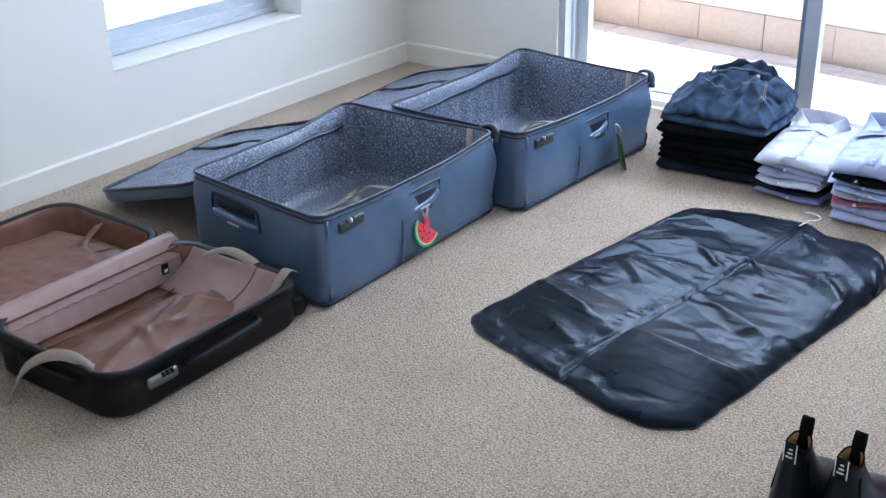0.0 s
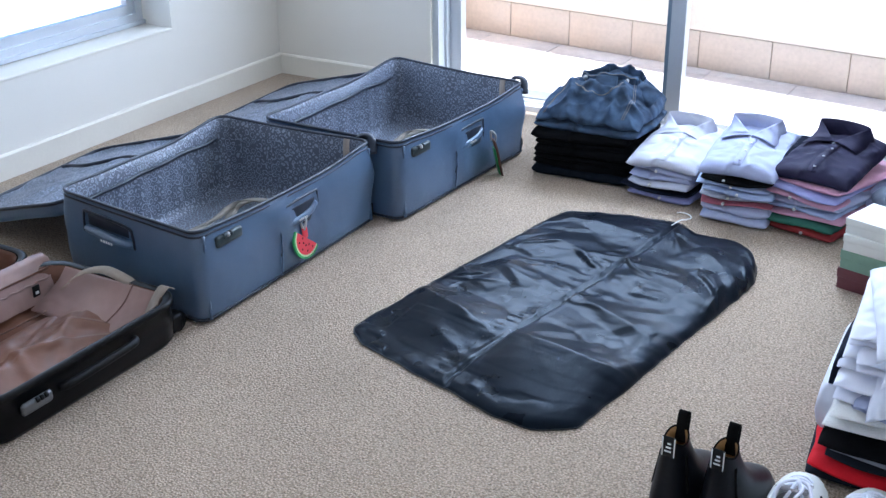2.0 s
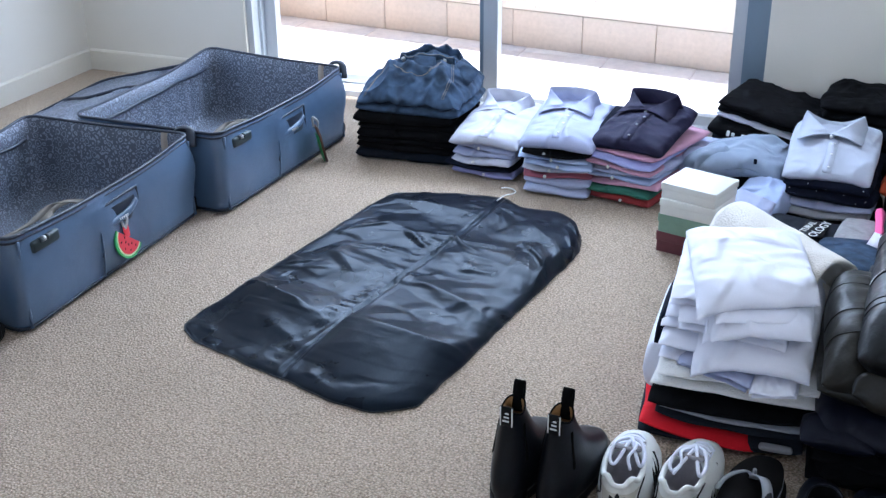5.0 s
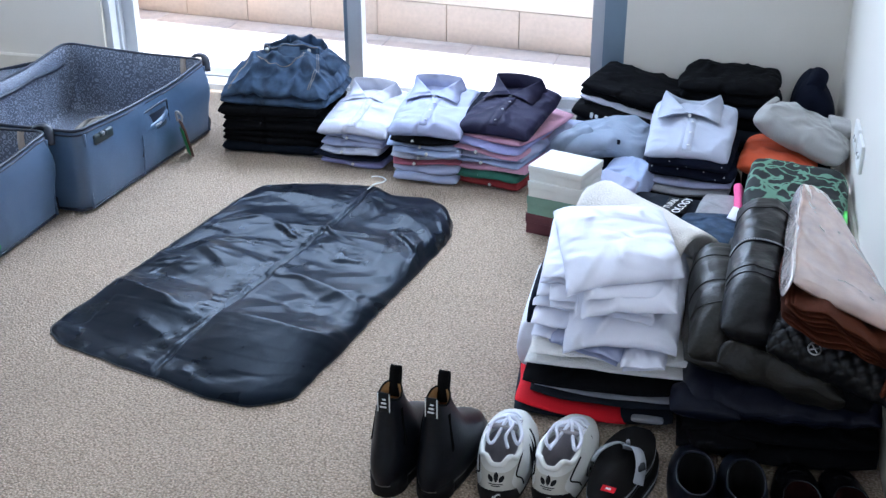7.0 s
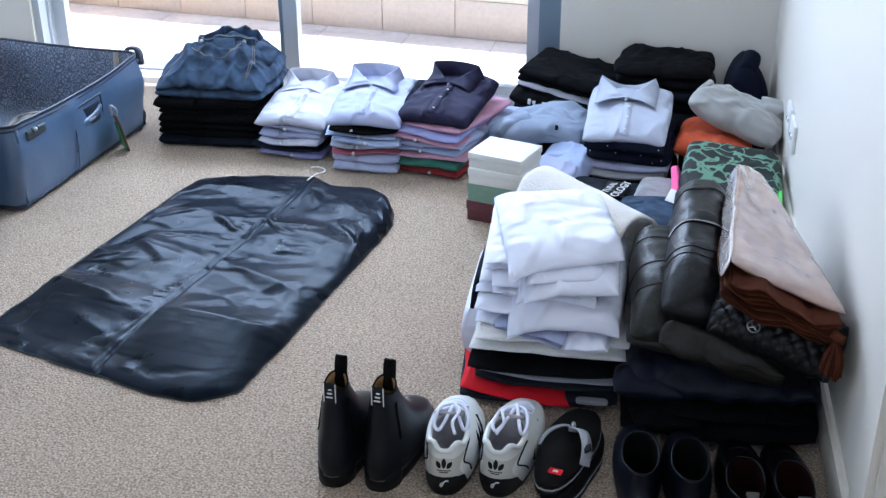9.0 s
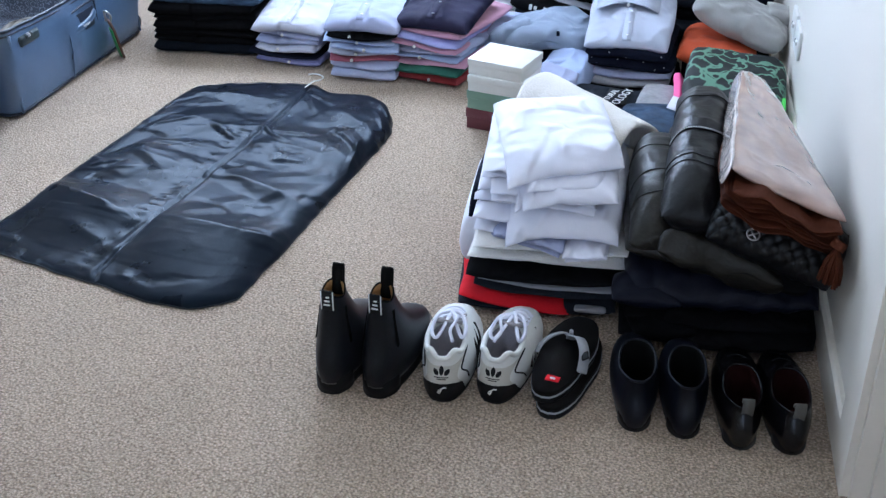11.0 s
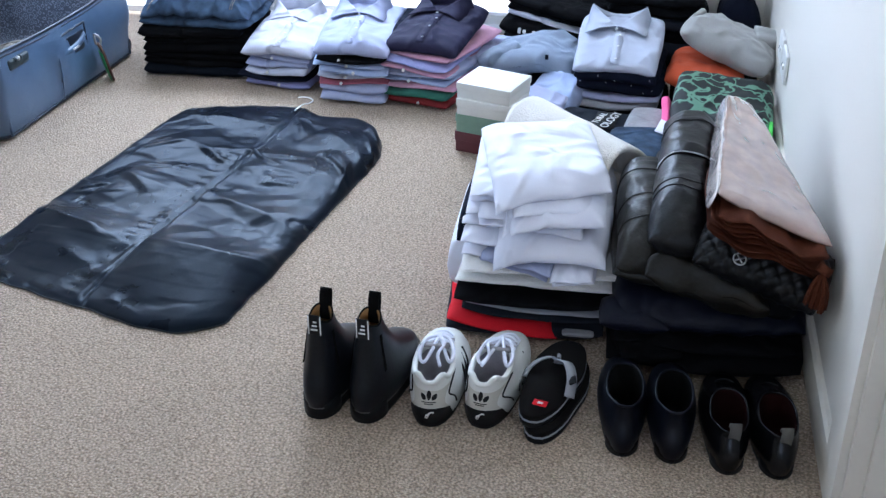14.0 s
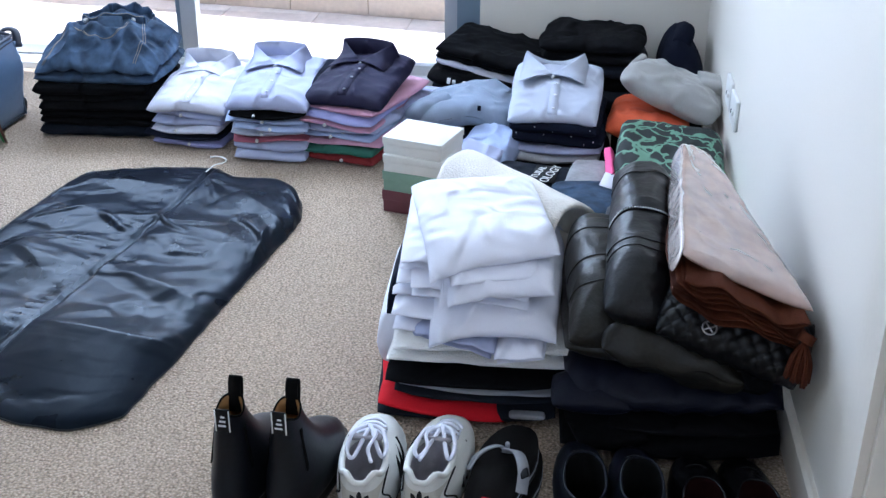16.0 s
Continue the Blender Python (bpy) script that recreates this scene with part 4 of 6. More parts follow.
    # straps over the rim
    for path, wide, across in ((((-0.10, l / 2 - 0.085, 0.095), (-0.075, l / 2 - 0.05, 0.124), (-0.02, l / 2 - 0.022, 0.136), (0.045, l / 2 - 0.016, 0.124), (0.07, l / 2 - 0.014, 0.112)), 0.026, (0.35, 0.75, 0.5)),
                               (((0.17, l / 2 - 0.07, 0.075), (0.172, l / 2 - 0.04, 0.108), (0.176, l / 2 - 0.014, 0.130), (0.180, l / 2 + 0.004, 0.122)), 0.028, (1, 0.05, 0)),
                               (((0.13, -l / 2 + 0.035, 0.10), (0.10, -l / 2 + 0.012, 0.133), (0.05, -l / 2 - 0.012, 0.134), (-0.02, -l / 2 - 0.032, 0.09), (-0.06, -l / 2 - 0.042, 0.035), (-0.05, -l / 2 - 0.065, 0.016)), 0.026, (0.14, -0.44, -0.72)),
                               (((-0.16, -l / 2 + 0.02, 0.10), (-0.19, -l / 2 - 0.012, 0.12), (-0.19, -l / 2 - 0.022, 0.07), (-0.13, -l / 2 - 0.032, 0.03), (-0.05, -l / 2 - 0.06, 0.016)), 0.026, (0.45, -0.3, 0.75))):
        part("strap", ribbon(smooth_path(path), wide, 0.0025, across), STRAP, base)
    # lock, handle and wheels on the outer side
    lk = part("lock", rbox(0.012, 0.085, 0.028, 0.008, 3, at=(w / 2 + 0.002, -l / 2 + 0.135, 0.068)), LOCK_GREY, base, "grey combination lock")
    for k in range(3):
        part("dial", tube([(w / 2 + 0.008, -l / 2 + 0.13 + k * 0.012, 0.078), (w / 2 + 0.008, -l / 2 + 0.137 + k * 0.012, 0.078)], 0.006, 8), BLACK_RUB, lk)
    part("handle", tube(smooth_path([(w / 2 - 0.004, -0.10, 0.066), (w / 2 + 0.010, -0.08, 0.072), (w / 2 + 0.013, 0.02, 0.076), (w / 2 + 0.010, 0.11, 0.078), (w / 2 - 0.004, 0.13, 0.078)]), 0.010, 8, flat=1.0), BLACK_RUB, base)
    part("end_grip", ribbon(smooth_path([(-0.10, -l / 2 + 0.006, 0.075), (0.0, -l / 2 - 0.006, 0.078), (0.10, -l / 2 + 0.006, 0.075)]), 0.02, 0.008, (0, 0, 1)), BLACK_RUB, base)
    for sx in (-1, 1):
        part("wheel", tube([(sx * (w / 2 - 0.05) - 0.012, l / 2 + 0.006, 0.03), (sx * (w / 2 - 0.05) + 0.012, l / 2 + 0.006, 0.03)], 0.026, 14), BLACK_RUB, base)
        part("wheel_housing", rbox(0.05, 0.05, 0.05, 0.012, 3, at=(sx * (w / 2 - 0.05), l / 2 - 0.012, 0.035)), BLACK_SHELL, base)
    return case


hard_suitcase()


# ---- garment bag ----
def spaced(pts, n):
    """n + 1 points at even steps along a smooth line through pts."""
    p = np.array([tuple(q) for q in smooth_path([(x, y, 0) for x, y in pts], 12)])[:, :2]
    run = np.r_[0, np.cumsum(np.hypot(*np.diff(p, axis=0).T))]
    at = np.linspace(0, run[-1], n + 1)
    return np.c_[np.interp(at, run, p[:, 0]), np.interp(at, run, p[:, 1])]


def crest(u, v, a, b, near, far, h):
    """A fold with a sharp crest from a to b; its flanks reach near and far to the two sides."""
    dx, dy = b[0] - a[0], b[1] - a[1]
    ln = math.hypot(dx, dy)
    along = ((u - a[0]) * dx + (v - a[1]) * dy) / ln ** 2
    off = ((v - a[1]) * dx - (u - a[0]) * dy) / ln
    flank = np.where(off < 0, 1 + off / near, 1 - off / far)
    return h * np.clip(flank, 0, 1) ** 1.15 * np.clip(1 - np.abs(along * 2 - 1) ** 3, 0, 1)


def garment_bag():
    """A flat cover: four soft edges, a bulge along its outer side, and crisp folds that fan out from the zip."""
    bag = thing("garment_bag", pose(2.04, -1.43, 0), "black nylon garment bag lying flat and wrinkled on the carpet", "garment bag")
    nu, nv = 170, 260
    foot = spaced(((-0.392, -0.436), (-0.33, -0.472), (-0.18, -0.52), (-0.02, -0.566), (0.10, -0.602), (0.19, -0.606), (0.268, -0.555)), nu)
    head = spaced(((-0.262, 0.538), (-0.235, 0.562), (-0.08, 0.612), (0.066, 0.628), (0.115, 0.598), (0.165, 0.574), (0.255, 0.568), (0.325, 0.52), (0.368, 0.44)), nu)
    left = spaced(((-0.392, -0.436), (-0.408, -0.38), (-0.372, -0.12), (-0.325, 0.20), (-0.285, 0.46), (-0.262, 0.538)), nv)
    right = spaced(((0.268, -0.555), (0.30, -0.36), (0.35, 0.0), (0.385, 0.24), (0.392, 0.33), (0.368, 0.44)), nv)
    S, T = np.meshgrid(0.5 + 0.5 * np.sin(np.linspace(-0.5, 0.5, nu + 1) * math.pi), np.linspace(0, 1, nv + 1))
    at = np.arange(nu + 1) / nu
    pick = lambda c: np.stack([np.interp(S[0], at, c[:, k]) for k in (0, 1)], -1)
    f, hd = pick(foot), pick(head)
    s3, t3 = S[..., None], T[..., None]
    XY = (1 - t3) * f[None] + t3 * hd[None] + (1 - s3) * left[:, None] + s3 * right[:, None]
    XY -= (1 - s3) * (1 - t3) * f[0] + s3 * (1 - t3) * f[-1] + (1 - s3) * t3 * hd[0] + s3 * t3 * hd[-1]
    u, v = (S - 0.5) * 0.70, T * 1.15
    z = 0.010 + 0.016 * np.clip((u + 0.05) / 0.3, 0, 1) + 0.006 * np.sin(u * 9 + 1) * np.sin(v * 5)
    # the broad folds: (from, to, flank towards the foot, flank towards the head, height)
    for a, b, w1, w2, h in (((-0.40, 0.34), (-0.02, 0.24), 0.20, 0.12, 0.031), ((-0.02, 0.27), (0.36, 0.25), 0.22, 0.12, 0.035), ((0.02, 0.80), (0.34, 0.72), 0.16, 0.10, 0.016),
                            ((-0.30, 0.62), (-0.02, 0.50), 0.13, 0.16, 0.014), ((-0.28, 0.86), (0.02, 0.74), 0.14, 0.16, 0.013), ((0.03, 0.55), (0.33, 0.44), 0.05, 0.12, 0.014), ((0.10, 0.98), (0.36, 0.86), 0.10, 0.14, 0.016),
                            ((-0.30, 1.04), (0.04, 0.95), 0.08, 0.12, 0.012)):
        z = np.maximum(z, 0.010 + 0.016 * np.clip((u + 0.05) / 0.3, 0, 1)) + crest(u, v, a, b, w1, w2, h)
    # stiff cloth breaks into small tilted facets
    rnd = random.Random(21)
    wu, wv = u + 0.018 * np.sin(v * 19 + 1) + 0.010 * np.sin(v * 43), v + 0.020 * np.sin(u * 17) + 0.012 * np.sin(u * 39 + 2)
    seeds = [(rnd.uniform(-0.36, 0.36), rnd.uniform(0, 1.15), rnd.gauss(0, 0.018), rnd.gauss(0, 0.032), rnd.uniform(-0.6, 0.6)) for _ in range(85)]
    far = np.stack([np.hypot((wu - a) * math.cos(t) + (wv - b) * math.sin(t), 1.9 * ((wv - b) * math.cos(t) - (wu - a) * math.sin(t))) for a, b, _, _, t in seeds])
    own = far.argmin(0)
    tilt = [np.array([q[k] for q in seeds])[own] for k in range(4)]
    facet = (u - tilt[0]) * tilt[2] + (v - tilt[1]) * tilt[3]
    for _ in range(2):
        facet = (np.roll(facet, 1, 0) + facet + np.roll(facet, -1, 0)) / 3
        facet = (np.roll(facet, 1, 1) + facet + np.roll(facet, -1, 1)) / 3
    z += facet * np.where((v > 0.08) & (v < 0.24) & (np.abs(u) < 0.27), 0.25, 1.0)
    rnd = random.Random(8)
    for k in range(75):
        # smaller creases: long and fanning on the panels, short along the rim and the zip
        rim = k % 3 == 0
        if rim:
            cu, cv = rnd.choice((-1, 1)) * rnd.uniform(0.25, 0.34), rnd.uniform(0.02, 1.12)
            if k % 2:
                cu, cv = rnd.uniform(-0.33, 0.33), rnd.choice((rnd.uniform(0.0, 0.10), rnd.uniform(1.06, 1.14)))
            ln, h, w = rnd.uniform(0.03, 0.08), rnd.uniform(0.003, 0.006), rnd.uniform(0.008, 0.018)
        else:
            cu, cv = rnd.uniform(-0.30, 0.32), rnd.uniform(0.06, 1.08)
            ln, h, w = rnd.uniform(0.08, 0.24), rnd.uniform(0.002, 0.007), rnd.uniform(0.014, 0.050)
        an = rnd.gauss(-0.25 if cu > 0 else 0.2, 0.7) + (0.9 if rim else 0)
        du, dv = math.cos(an) * ln / 2, math.sin(an) * ln / 2
        h *= rnd.choice((0.5, 0.7, 1.5))
        calm = 0.25 if 0.06 < cv < 0.25 and abs(cu) < 0.27 else 1.0
        z += calm * crest(u, v, (cu - du, cv - dv), (cu + du, cv + dv), w * rnd.uniform(0.4, 1.0), w * rnd.uniform(0.8, 2.2), h)
    wob = 0.010 * np.sin(v * 9) * 0.4
    seam = u - wob * 0.3
    z += 0.0012 * np.exp(-((seam - 0.010) / 0.008) ** 2) + 0.0012 * np.sin(v * 150 + 3 * np.sin(v * 17)) * np.exp(-((seam + 0.045) / 0.016) ** 2)
    z -= 0.012 * np.exp(-((seam + 0.003) / 0.0045) ** 2)
    e = np.clip(1 - np.abs(2 * S - 1) ** 11, 0, 1) ** 0.5 * np.clip(1 - np.abs(2 * T - 1) ** 26, 0, 1) ** 0.5
    z = np.maximum(0.003, z * e)
    drift = np.array([[ns(a * 6, b * 6, 11.0) for a, b in row] for row in XY[::10, ::10]])
    drift = np.repeat(np.repeat(drift, 10, 0), 10, 1)[:nv + 1, :nu + 1]
    rim = np.clip(np.abs(S - 0.5) * 10 - 3.6, 0, 1)
    XY[..., 0] += rim * (0.0012 * np.sin(v * 23 + 2 * np.sin(v * 7)) + 0.0012 * np.sin(v * 61 + 3 * np.sin(v * 13)))
    XY[..., 1] += np.clip(np.abs(T - 0.5) * 20 - 8.6, 0, 1) * (0.002 * np.sin(u * 33 + 1) + 0.0015 * np.sin(u * 71))
    z += 0.001 * drift * e
    bm = bmesh.new()
    vs = [[bm.verts.new((XY[j, i, 0], XY[j, i, 1], z[j, i])) for i in range(nu + 1)] for j in range(nv + 1)]
    for j in range(nv):
        for i in range(nu):
            bm.faces.new((vs[j][i], vs[j][i + 1], vs[j + 1][i + 1], vs[j + 1][i]))
    loop = [(0, i) for i in range(nu)] + [(j, nu) for j in range(nv)] + [(nv, i) for i in range(nu, 0, -1)] + [(j, 0) for j in range(nv, 0, -1)]
    low = [bm.verts.new((vs[j][i].co.x, vs[j][i].co.y, 0.001)) for j, i in loop]
    for k, (j, i) in enumerate(loop):
        j2, i2 = loop[(k + 1) % len(loop)]
        bm.faces.new((vs[j2][i2], vs[j][i], low[k], low[(k + 1) % len(loop)]))
    bm.faces.new(low)
    mid = lambda sv, j: XY[j, int(np.argmin(np.abs(S[0] - sv)))]
    zz = drape(bm, [mid(0.497, j) for j in range(6, nv - 3, 3)], -0.0015)
    st = drape(bm, [mid(0.436, j) for j in range(6, nv - 3, 2)], 0.0003)
    edge = [vs[j][i].co.copy() for j, i in loop]
    part("cover", bm, BAG, bag)
    part("edge_binding", tube([(p.x, p.y, 0.003) for p in edge[::3]], 0.0018, 6, True), BAG_SEAM, bag)
    part("zip", tube(zz, 0.0026, 6), BAG_SEAM, bag)
    for k in range(0, len(st) - 3, 3):
        part("stitch", tube(st[k:k + 2], 0.0010, 4), BAG_SEAM, bag)
    hook = smooth_path([(0.07, 0.58, 0.014), (0.078, 0.632, 0.012), (0.092, 0.652, 0.010), (0.098, 0.675, 0.010), (0.082, 0.694, 0.010), (0.062, 0.694, 0.012), (0.050, 0.682, 0.014)])
    part("hanger_hook", tube(hook, 0.0024, 8), PLASTIC_W, bag, "white plastic hanger hook")
    return bag


garment_bag()


# ---- folded clothes by the sliding door ----
def collar(parent, material, x, y, z, s=1.0, inner=None, dip=0.0):
    """A pressed shirt collar: stand round the neck, fold line and two pointed leaves."""
    back, point = Vector((0.066, 0.020, 0.046)), Vector((0.002, -0.040, 0.013))
    fold, fall = [], []
    for k in range(81):
        t = k / 40 - 1
        g, sg = abs(t), (1 if t > 0 else -1)
        if g < 0.36:
            q, e = Vector((back.x * g / 0.36, 0.028 - 0.008 * (g / 0.36) ** 2, 0.050 - 0.004 * (g / 0.36) ** 2 - dip * (1 - (g / 0.36) ** 2))), Vector((0.074 * g / 0.36, 0.040, 0.002))
        else:
            m = (g - 0.36) / 0.64
            q, e = back.lerp(point, m), Vector((0.074, 0.040, 0.002)).lerp(Vector((0.070, -0.070, 0.003)), min(1, m * 1.02))
        fold.append(Vector((sg * q.x, q.y, q.z)))
        fall.append(Vector((sg * e.x, e.y, e.z)))
    for _ in range(3):
        fold = [fold[0]] + [(fold[i - 1] + fold[i] * 2 + fold[i + 1]) / 4 for i in range(1, 80)] + [fold[-1]]
    rings = []
    for f, low in zip(fold, fall):
        out = (low - f).normalized()
        mid = f.lerp(low, 0.5) + Vector((0, 0, 0.004))
        ring = [Vector((f.x * 0.92, f.y * 0.85, -0.004)), Vector((f.x * 0.96, f.y * 0.92, f.z * 0.55)), f, f + out * 0.003 + Vector((0, 0, 0.0006)), mid, low]
        rings.append([q * s + Vector((x, y, z)) for q in ring])
    ob = part("collar", skin(rings, False), material, parent)
    md = ob.modifiers.new("thickness", "SOLIDIFY")
    md.thickness, md.offset = 0.0018, 1
    band = [Vector((0.0, -0.040, 0.008)), Vector((0.0, -0.044, 0.009))]
    part("collar_button", tube([q * s + Vector((x, y, z)) for q in band], 0.005, 12), inner or WHITE_INK, parent)
    return ob


def top_shirt(x, y, z, w, d, h, material, label, rot, seed, group, rise=0.03, button=WHITE_INK, s=1.2, dip=0.0):
    def lift(u, v):
        return rise * (0.5 + 0.5 * v) ** 1.2 - 0.016 * max(0, -v - 0.4) + 0.004 * math.cos(u * 3) - 0.008 * max(0, abs(u) - 0.6)

    sh = thing("shirt", pose(x, y, z, 0, 0, rot), label, "shirt", group)
    bm = slab(w, d, h, seed, 0.006, lift=lift, nx=64, ny=64, corner=0.04, crease=0.005, ragged=0.009, power=11)
    zt = h + rise * 0.8
    pk = drape(bm, [(0.003 * ns(v * 9, 1), v * d / 2) for v in np.linspace(-0.95, 0.20, 18)], 0.0012)
    bt = drape(bm, [(0.002, v * d / 2) for v in (-0.82, -0.45, -0.08)], 0.0026)
    part("body", bm, material, sh)
    collar(sh, material, -0.012, d * 0.25, zt - 0.012, s, button, dip)
    part("placket", ribbon(pk, 0.026, 0.0009), material, sh)
    for q in bt:
        part("button", tube([q, q + Vector((0, 0, 0.0015))], 0.0042, 12), button, sh)
    return sh


def pile(x, y, w, d, rot, layers, name, category, group, seed, z=0.0, tilt=(0, 0), spread=0.008, jitter=2.5, over=1.2, **kw):
    rnd = random.Random(seed)
    for k, (h, material, label) in enumerate(layers):
        ph, sl, sag = rnd.uniform(0, 6), rnd.uniform(-0.004, 0.004), 0.006 if name == "shirt" else 0.0
        kw["lift"] = lambda u, v, ph=ph, sl=sl, sag=sag: sag * (0.6 * math.sin(u * 2.6 + ph) - max(0, -v - 0.6)) + sl * u
        made = folded(name, x + rnd.uniform(-1, 1) * spread, y + rnd.uniform(-1, 1) * spread, z, w * rnd.uniform(0.96, 1.02), d * rnd.uniform(0.97, 1.02), h * over, material, label, category, group,
               rot + rnd.uniform(-jitter, jitter), seed * 10 + k, tilt, **{'ragged': 0.011, 'crease': 0.004, 'nx': 40, 'ny': 40, **kw})
        if name == "shirt" and "cotton" in label and rnd.random() < 0.6:
            bx = rnd.uniform(-0.035, 0.035)
            part("button", tube([(bx, -d * 0.49, h * 0.62), (bx, -d * 0.49 - 0.006, h * 0.60)], 0.005, 10), WHITE_INK, made)
        z += h
    return z


# trousers and jeans
blk = "black cotton trousers folded flat in the stack"
zt = pile(1.695, -0.455, 0.35, 0.33, 4, [(0.030, DENIM_DK, "dark blue jeans folded flat on the carpet"), (0.026, BLACK_CLOTH, blk), (0.024, BLACK_CLOTH, blk), (0.027, BLACK_CLOTH, blk), (0.024, BLACK_CLOTH, blk), (0.030, BLACK_CLOTH, blk)],
          "trousers", "trousers", "folded trousers in the stack", 3, wrinkle=0.007, spread=0.006, jitter=1.2, over=1.3, corner=0.04, ragged=0.008, power=16)
jeans = thing("jeans", pose(1.705, -0.455, zt - 0.006, 0, 0, 3), "faded blue denim jeans, crumpled on top of the black trousers", "jeans", "folded trousers in the stack")


def jeans_lift(u, v):
    z = 0.050 * math.exp(-(((u - 0.06) / 0.72) ** 4 + ((v - 0.20) / 0.85) ** 4)) - 0.022 * max(0, -v - 0.4) - 0.035 * max(0, abs(u) - 0.62)
    for a, b, c, w, h in ((1.0, 0.55, 0.35, 0.20, 0.012), (1.0, -0.8, 0.10, 0.16, 0.010), (0.3, 1.0, -0.35, 0.16, 0.013), (-0.7, 1.0, 0.45, 0.20, 0.012), (1.0, 0.2, -0.55, 0.18, 0.014), (0.9, -0.3, 0.62, 0.14, 0.012)):
        z += h * max(0, 1 - abs(a * u + b * v - c) / w)
    return z


part("lower_leg", slab(0.385, 0.33, 0.046, 42, 0.008, nx=60, ny=60, power=6, crease=0.006, ragged=0.010), DENIM, jeans)
jb = slab(0.375, 0.325, 0.060, 41, 0.008, nx=110, ny=110, power=5, lift=jeans_lift, crease=0.010, ragged=0.012)
bmesh.ops.translate(jb, vec=(0.0, 0.0, 0.034), verts=jb.verts)
seams = [drape(jb, smooth_path([(x + k * 0.006, y, 0) for x, y in path], 8), 0.0006) for path in (((-0.15, -0.150), (-0.13, -0.08), (-0.10, -0.02), (-0.085, 0.03)), ((0.12, -0.15), (0.13, -0.08), (0.115, -0.02), (0.10, 0.03)),
                                                                                              ((-0.075, -0.06), (-0.02, -0.085), (0.05, -0.08), (0.075, -0.03))) for k in (0, 1)]
# the waistband lies as a flattened ring, its front edge lower than the back
ringed = drape(jb, [(0.015 + 0.105 * math.cos(a) * (1 + 0.06 * math.sin(5 * a)), 0.055 + 0.068 * math.sin(a) * (1 + 0.10 * math.sin(4 * a + 1)), 0.14) for a in np.linspace(0, math.tau, 49)[:-1]], 0.004)
ringed = [q + Vector((0, 0, 0.008 * max(0, math.sin(k / 48 * math.tau)) + 0.003 * math.sin(k * 0.9))) for k, q in enumerate(ringed)]
part("folded_leg", jb, DENIM, jeans)
part("waistband", tube(ringed, 0.0045, 8, True, 4.0), DENIM, jeans)
for up in (0.016, -0.010):
    part("seam", tube([q + Vector((0, -0.0055 if q.y < 0.055 else 0.0, up)) for q in ringed], 0.0011, 5, True), STITCH, jeans)
for sm in seams:
    part("seam", tube(sm, 0.0009, 5), STITCH, jeans)
for k in (30, 41):
    part("button", tube([ringed[k] + Vector((0, -0.004, 0)), ringed[k] + Vector((0, -0.009, 0.002))], 0.008, 12), STEEL, jeans)
for k in (3, 9, 15, 21, 34, 45):
    part("belt_loop", rbox(0.013, 0.012, 0.036, 0.004, 2, at=ringed[k] + Vector((0, -0.002, 0.0))), DENIM, jeans)
part("fly", slab(0.075, 0.075, 0.012, 46, 0.004, nx=24, ny=24, power=6), DENIM, jeans, m=Matrix.Translation(ringed[36] + Vector((0.012, -0.028, -0.022))) @ pose(0, 0, 0, 40, 0, 8))
part("back_pocket", slab(0.085, 0.10, 0.012, 47, 0.004, nx=24, ny=24, power=7, crease=0.004), DENIM, jeans, m=Matrix.Translation(ringed[46] + Vector((0.030, -0.035, -0.030))) @ pose(0, 0, 0, 34, 20, -14))
SG = "folded shirts by the sliding door"


def L(h, material, colour):
    return (h, material, f"{colour} cotton shirt folded flat in the stack")


pile(2.0, -0.505, 0.225, 0.32, -4, [L(0.028, LILAC, "lilac blue"), L(0.016, NAVY_CLOTH, "dark navy"), L(0.020, WHITE_SHIRT, "white"), L(0.022, LAV_SHIRT, "lavender"), L(0.022, LAV_SHIRT, "lavender")], "shirt", "shirt", SG, 11, spread=0.009, wrinkle=0.006)
top_shirt(2.005, -0.505, 0.108, 0.235, 0.32, 0.040, WHITE_SHIRT, "white cotton dress shirt folded with its collar up", -3, 51, SG, rise=0.030)
pile(2.25, -0.585, 0.228, 0.31, 3, [L(0.030, BLUE_CHECK, "blue striped"), L(0.028, LAV_SHIRT, "lavender"), L(0.014, ROSE, "rose red"), L(0.020, WHITE_SHIRT, "white"), L(0.020, PALE_BLUE, "pale blue"), L(0.016, PALE_BLUE, "pale blue"), L(0.022, BLACK_CLOTH, "black")],
     "shirt", "shirt", SG, 12, spread=0.008, wrinkle=0.006)
top_shirt(2.25, -0.575, 0.150, 0.235, 0.32, 0.046, LAV_SHIRT, "pale blue cotton dress shirt folded with its collar up", 1, 52, SG, rise=0.034)
folded("shirt", 2.375, -0.50, 0.135, 0.05, 0.26, 0.07, NAVY_CLOTH, "dark navy cotton shirt squeezed between two stacks", "shirt", SG, 2, 57)
pile(2.485, -0.585, 0.232, 0.31, -14, [L(0.030, RED_CLOTH, "dark red"), L(0.026, GREEN_CLOTH, "bottle green"), L(0.018, PINK, "pink"), L(0.018, PALE_BLUE, "pale blue"), L(0.018, LAV_SHIRT, "pale blue"), L(0.016, PINK, "pink"), L(0.018, LILAC, "lilac blue")],
     "shirt", "shirt", SG, 13, spread=0.010, wrinkle=0.006)
folded("shirt", 2.505, -0.545, 0.144, 0.245, 0.36, 0.026, PINK, "pink cotton shirt folded flat under the dark violet one", "shirt", SG, -20, 59, wrinkle=0.007)
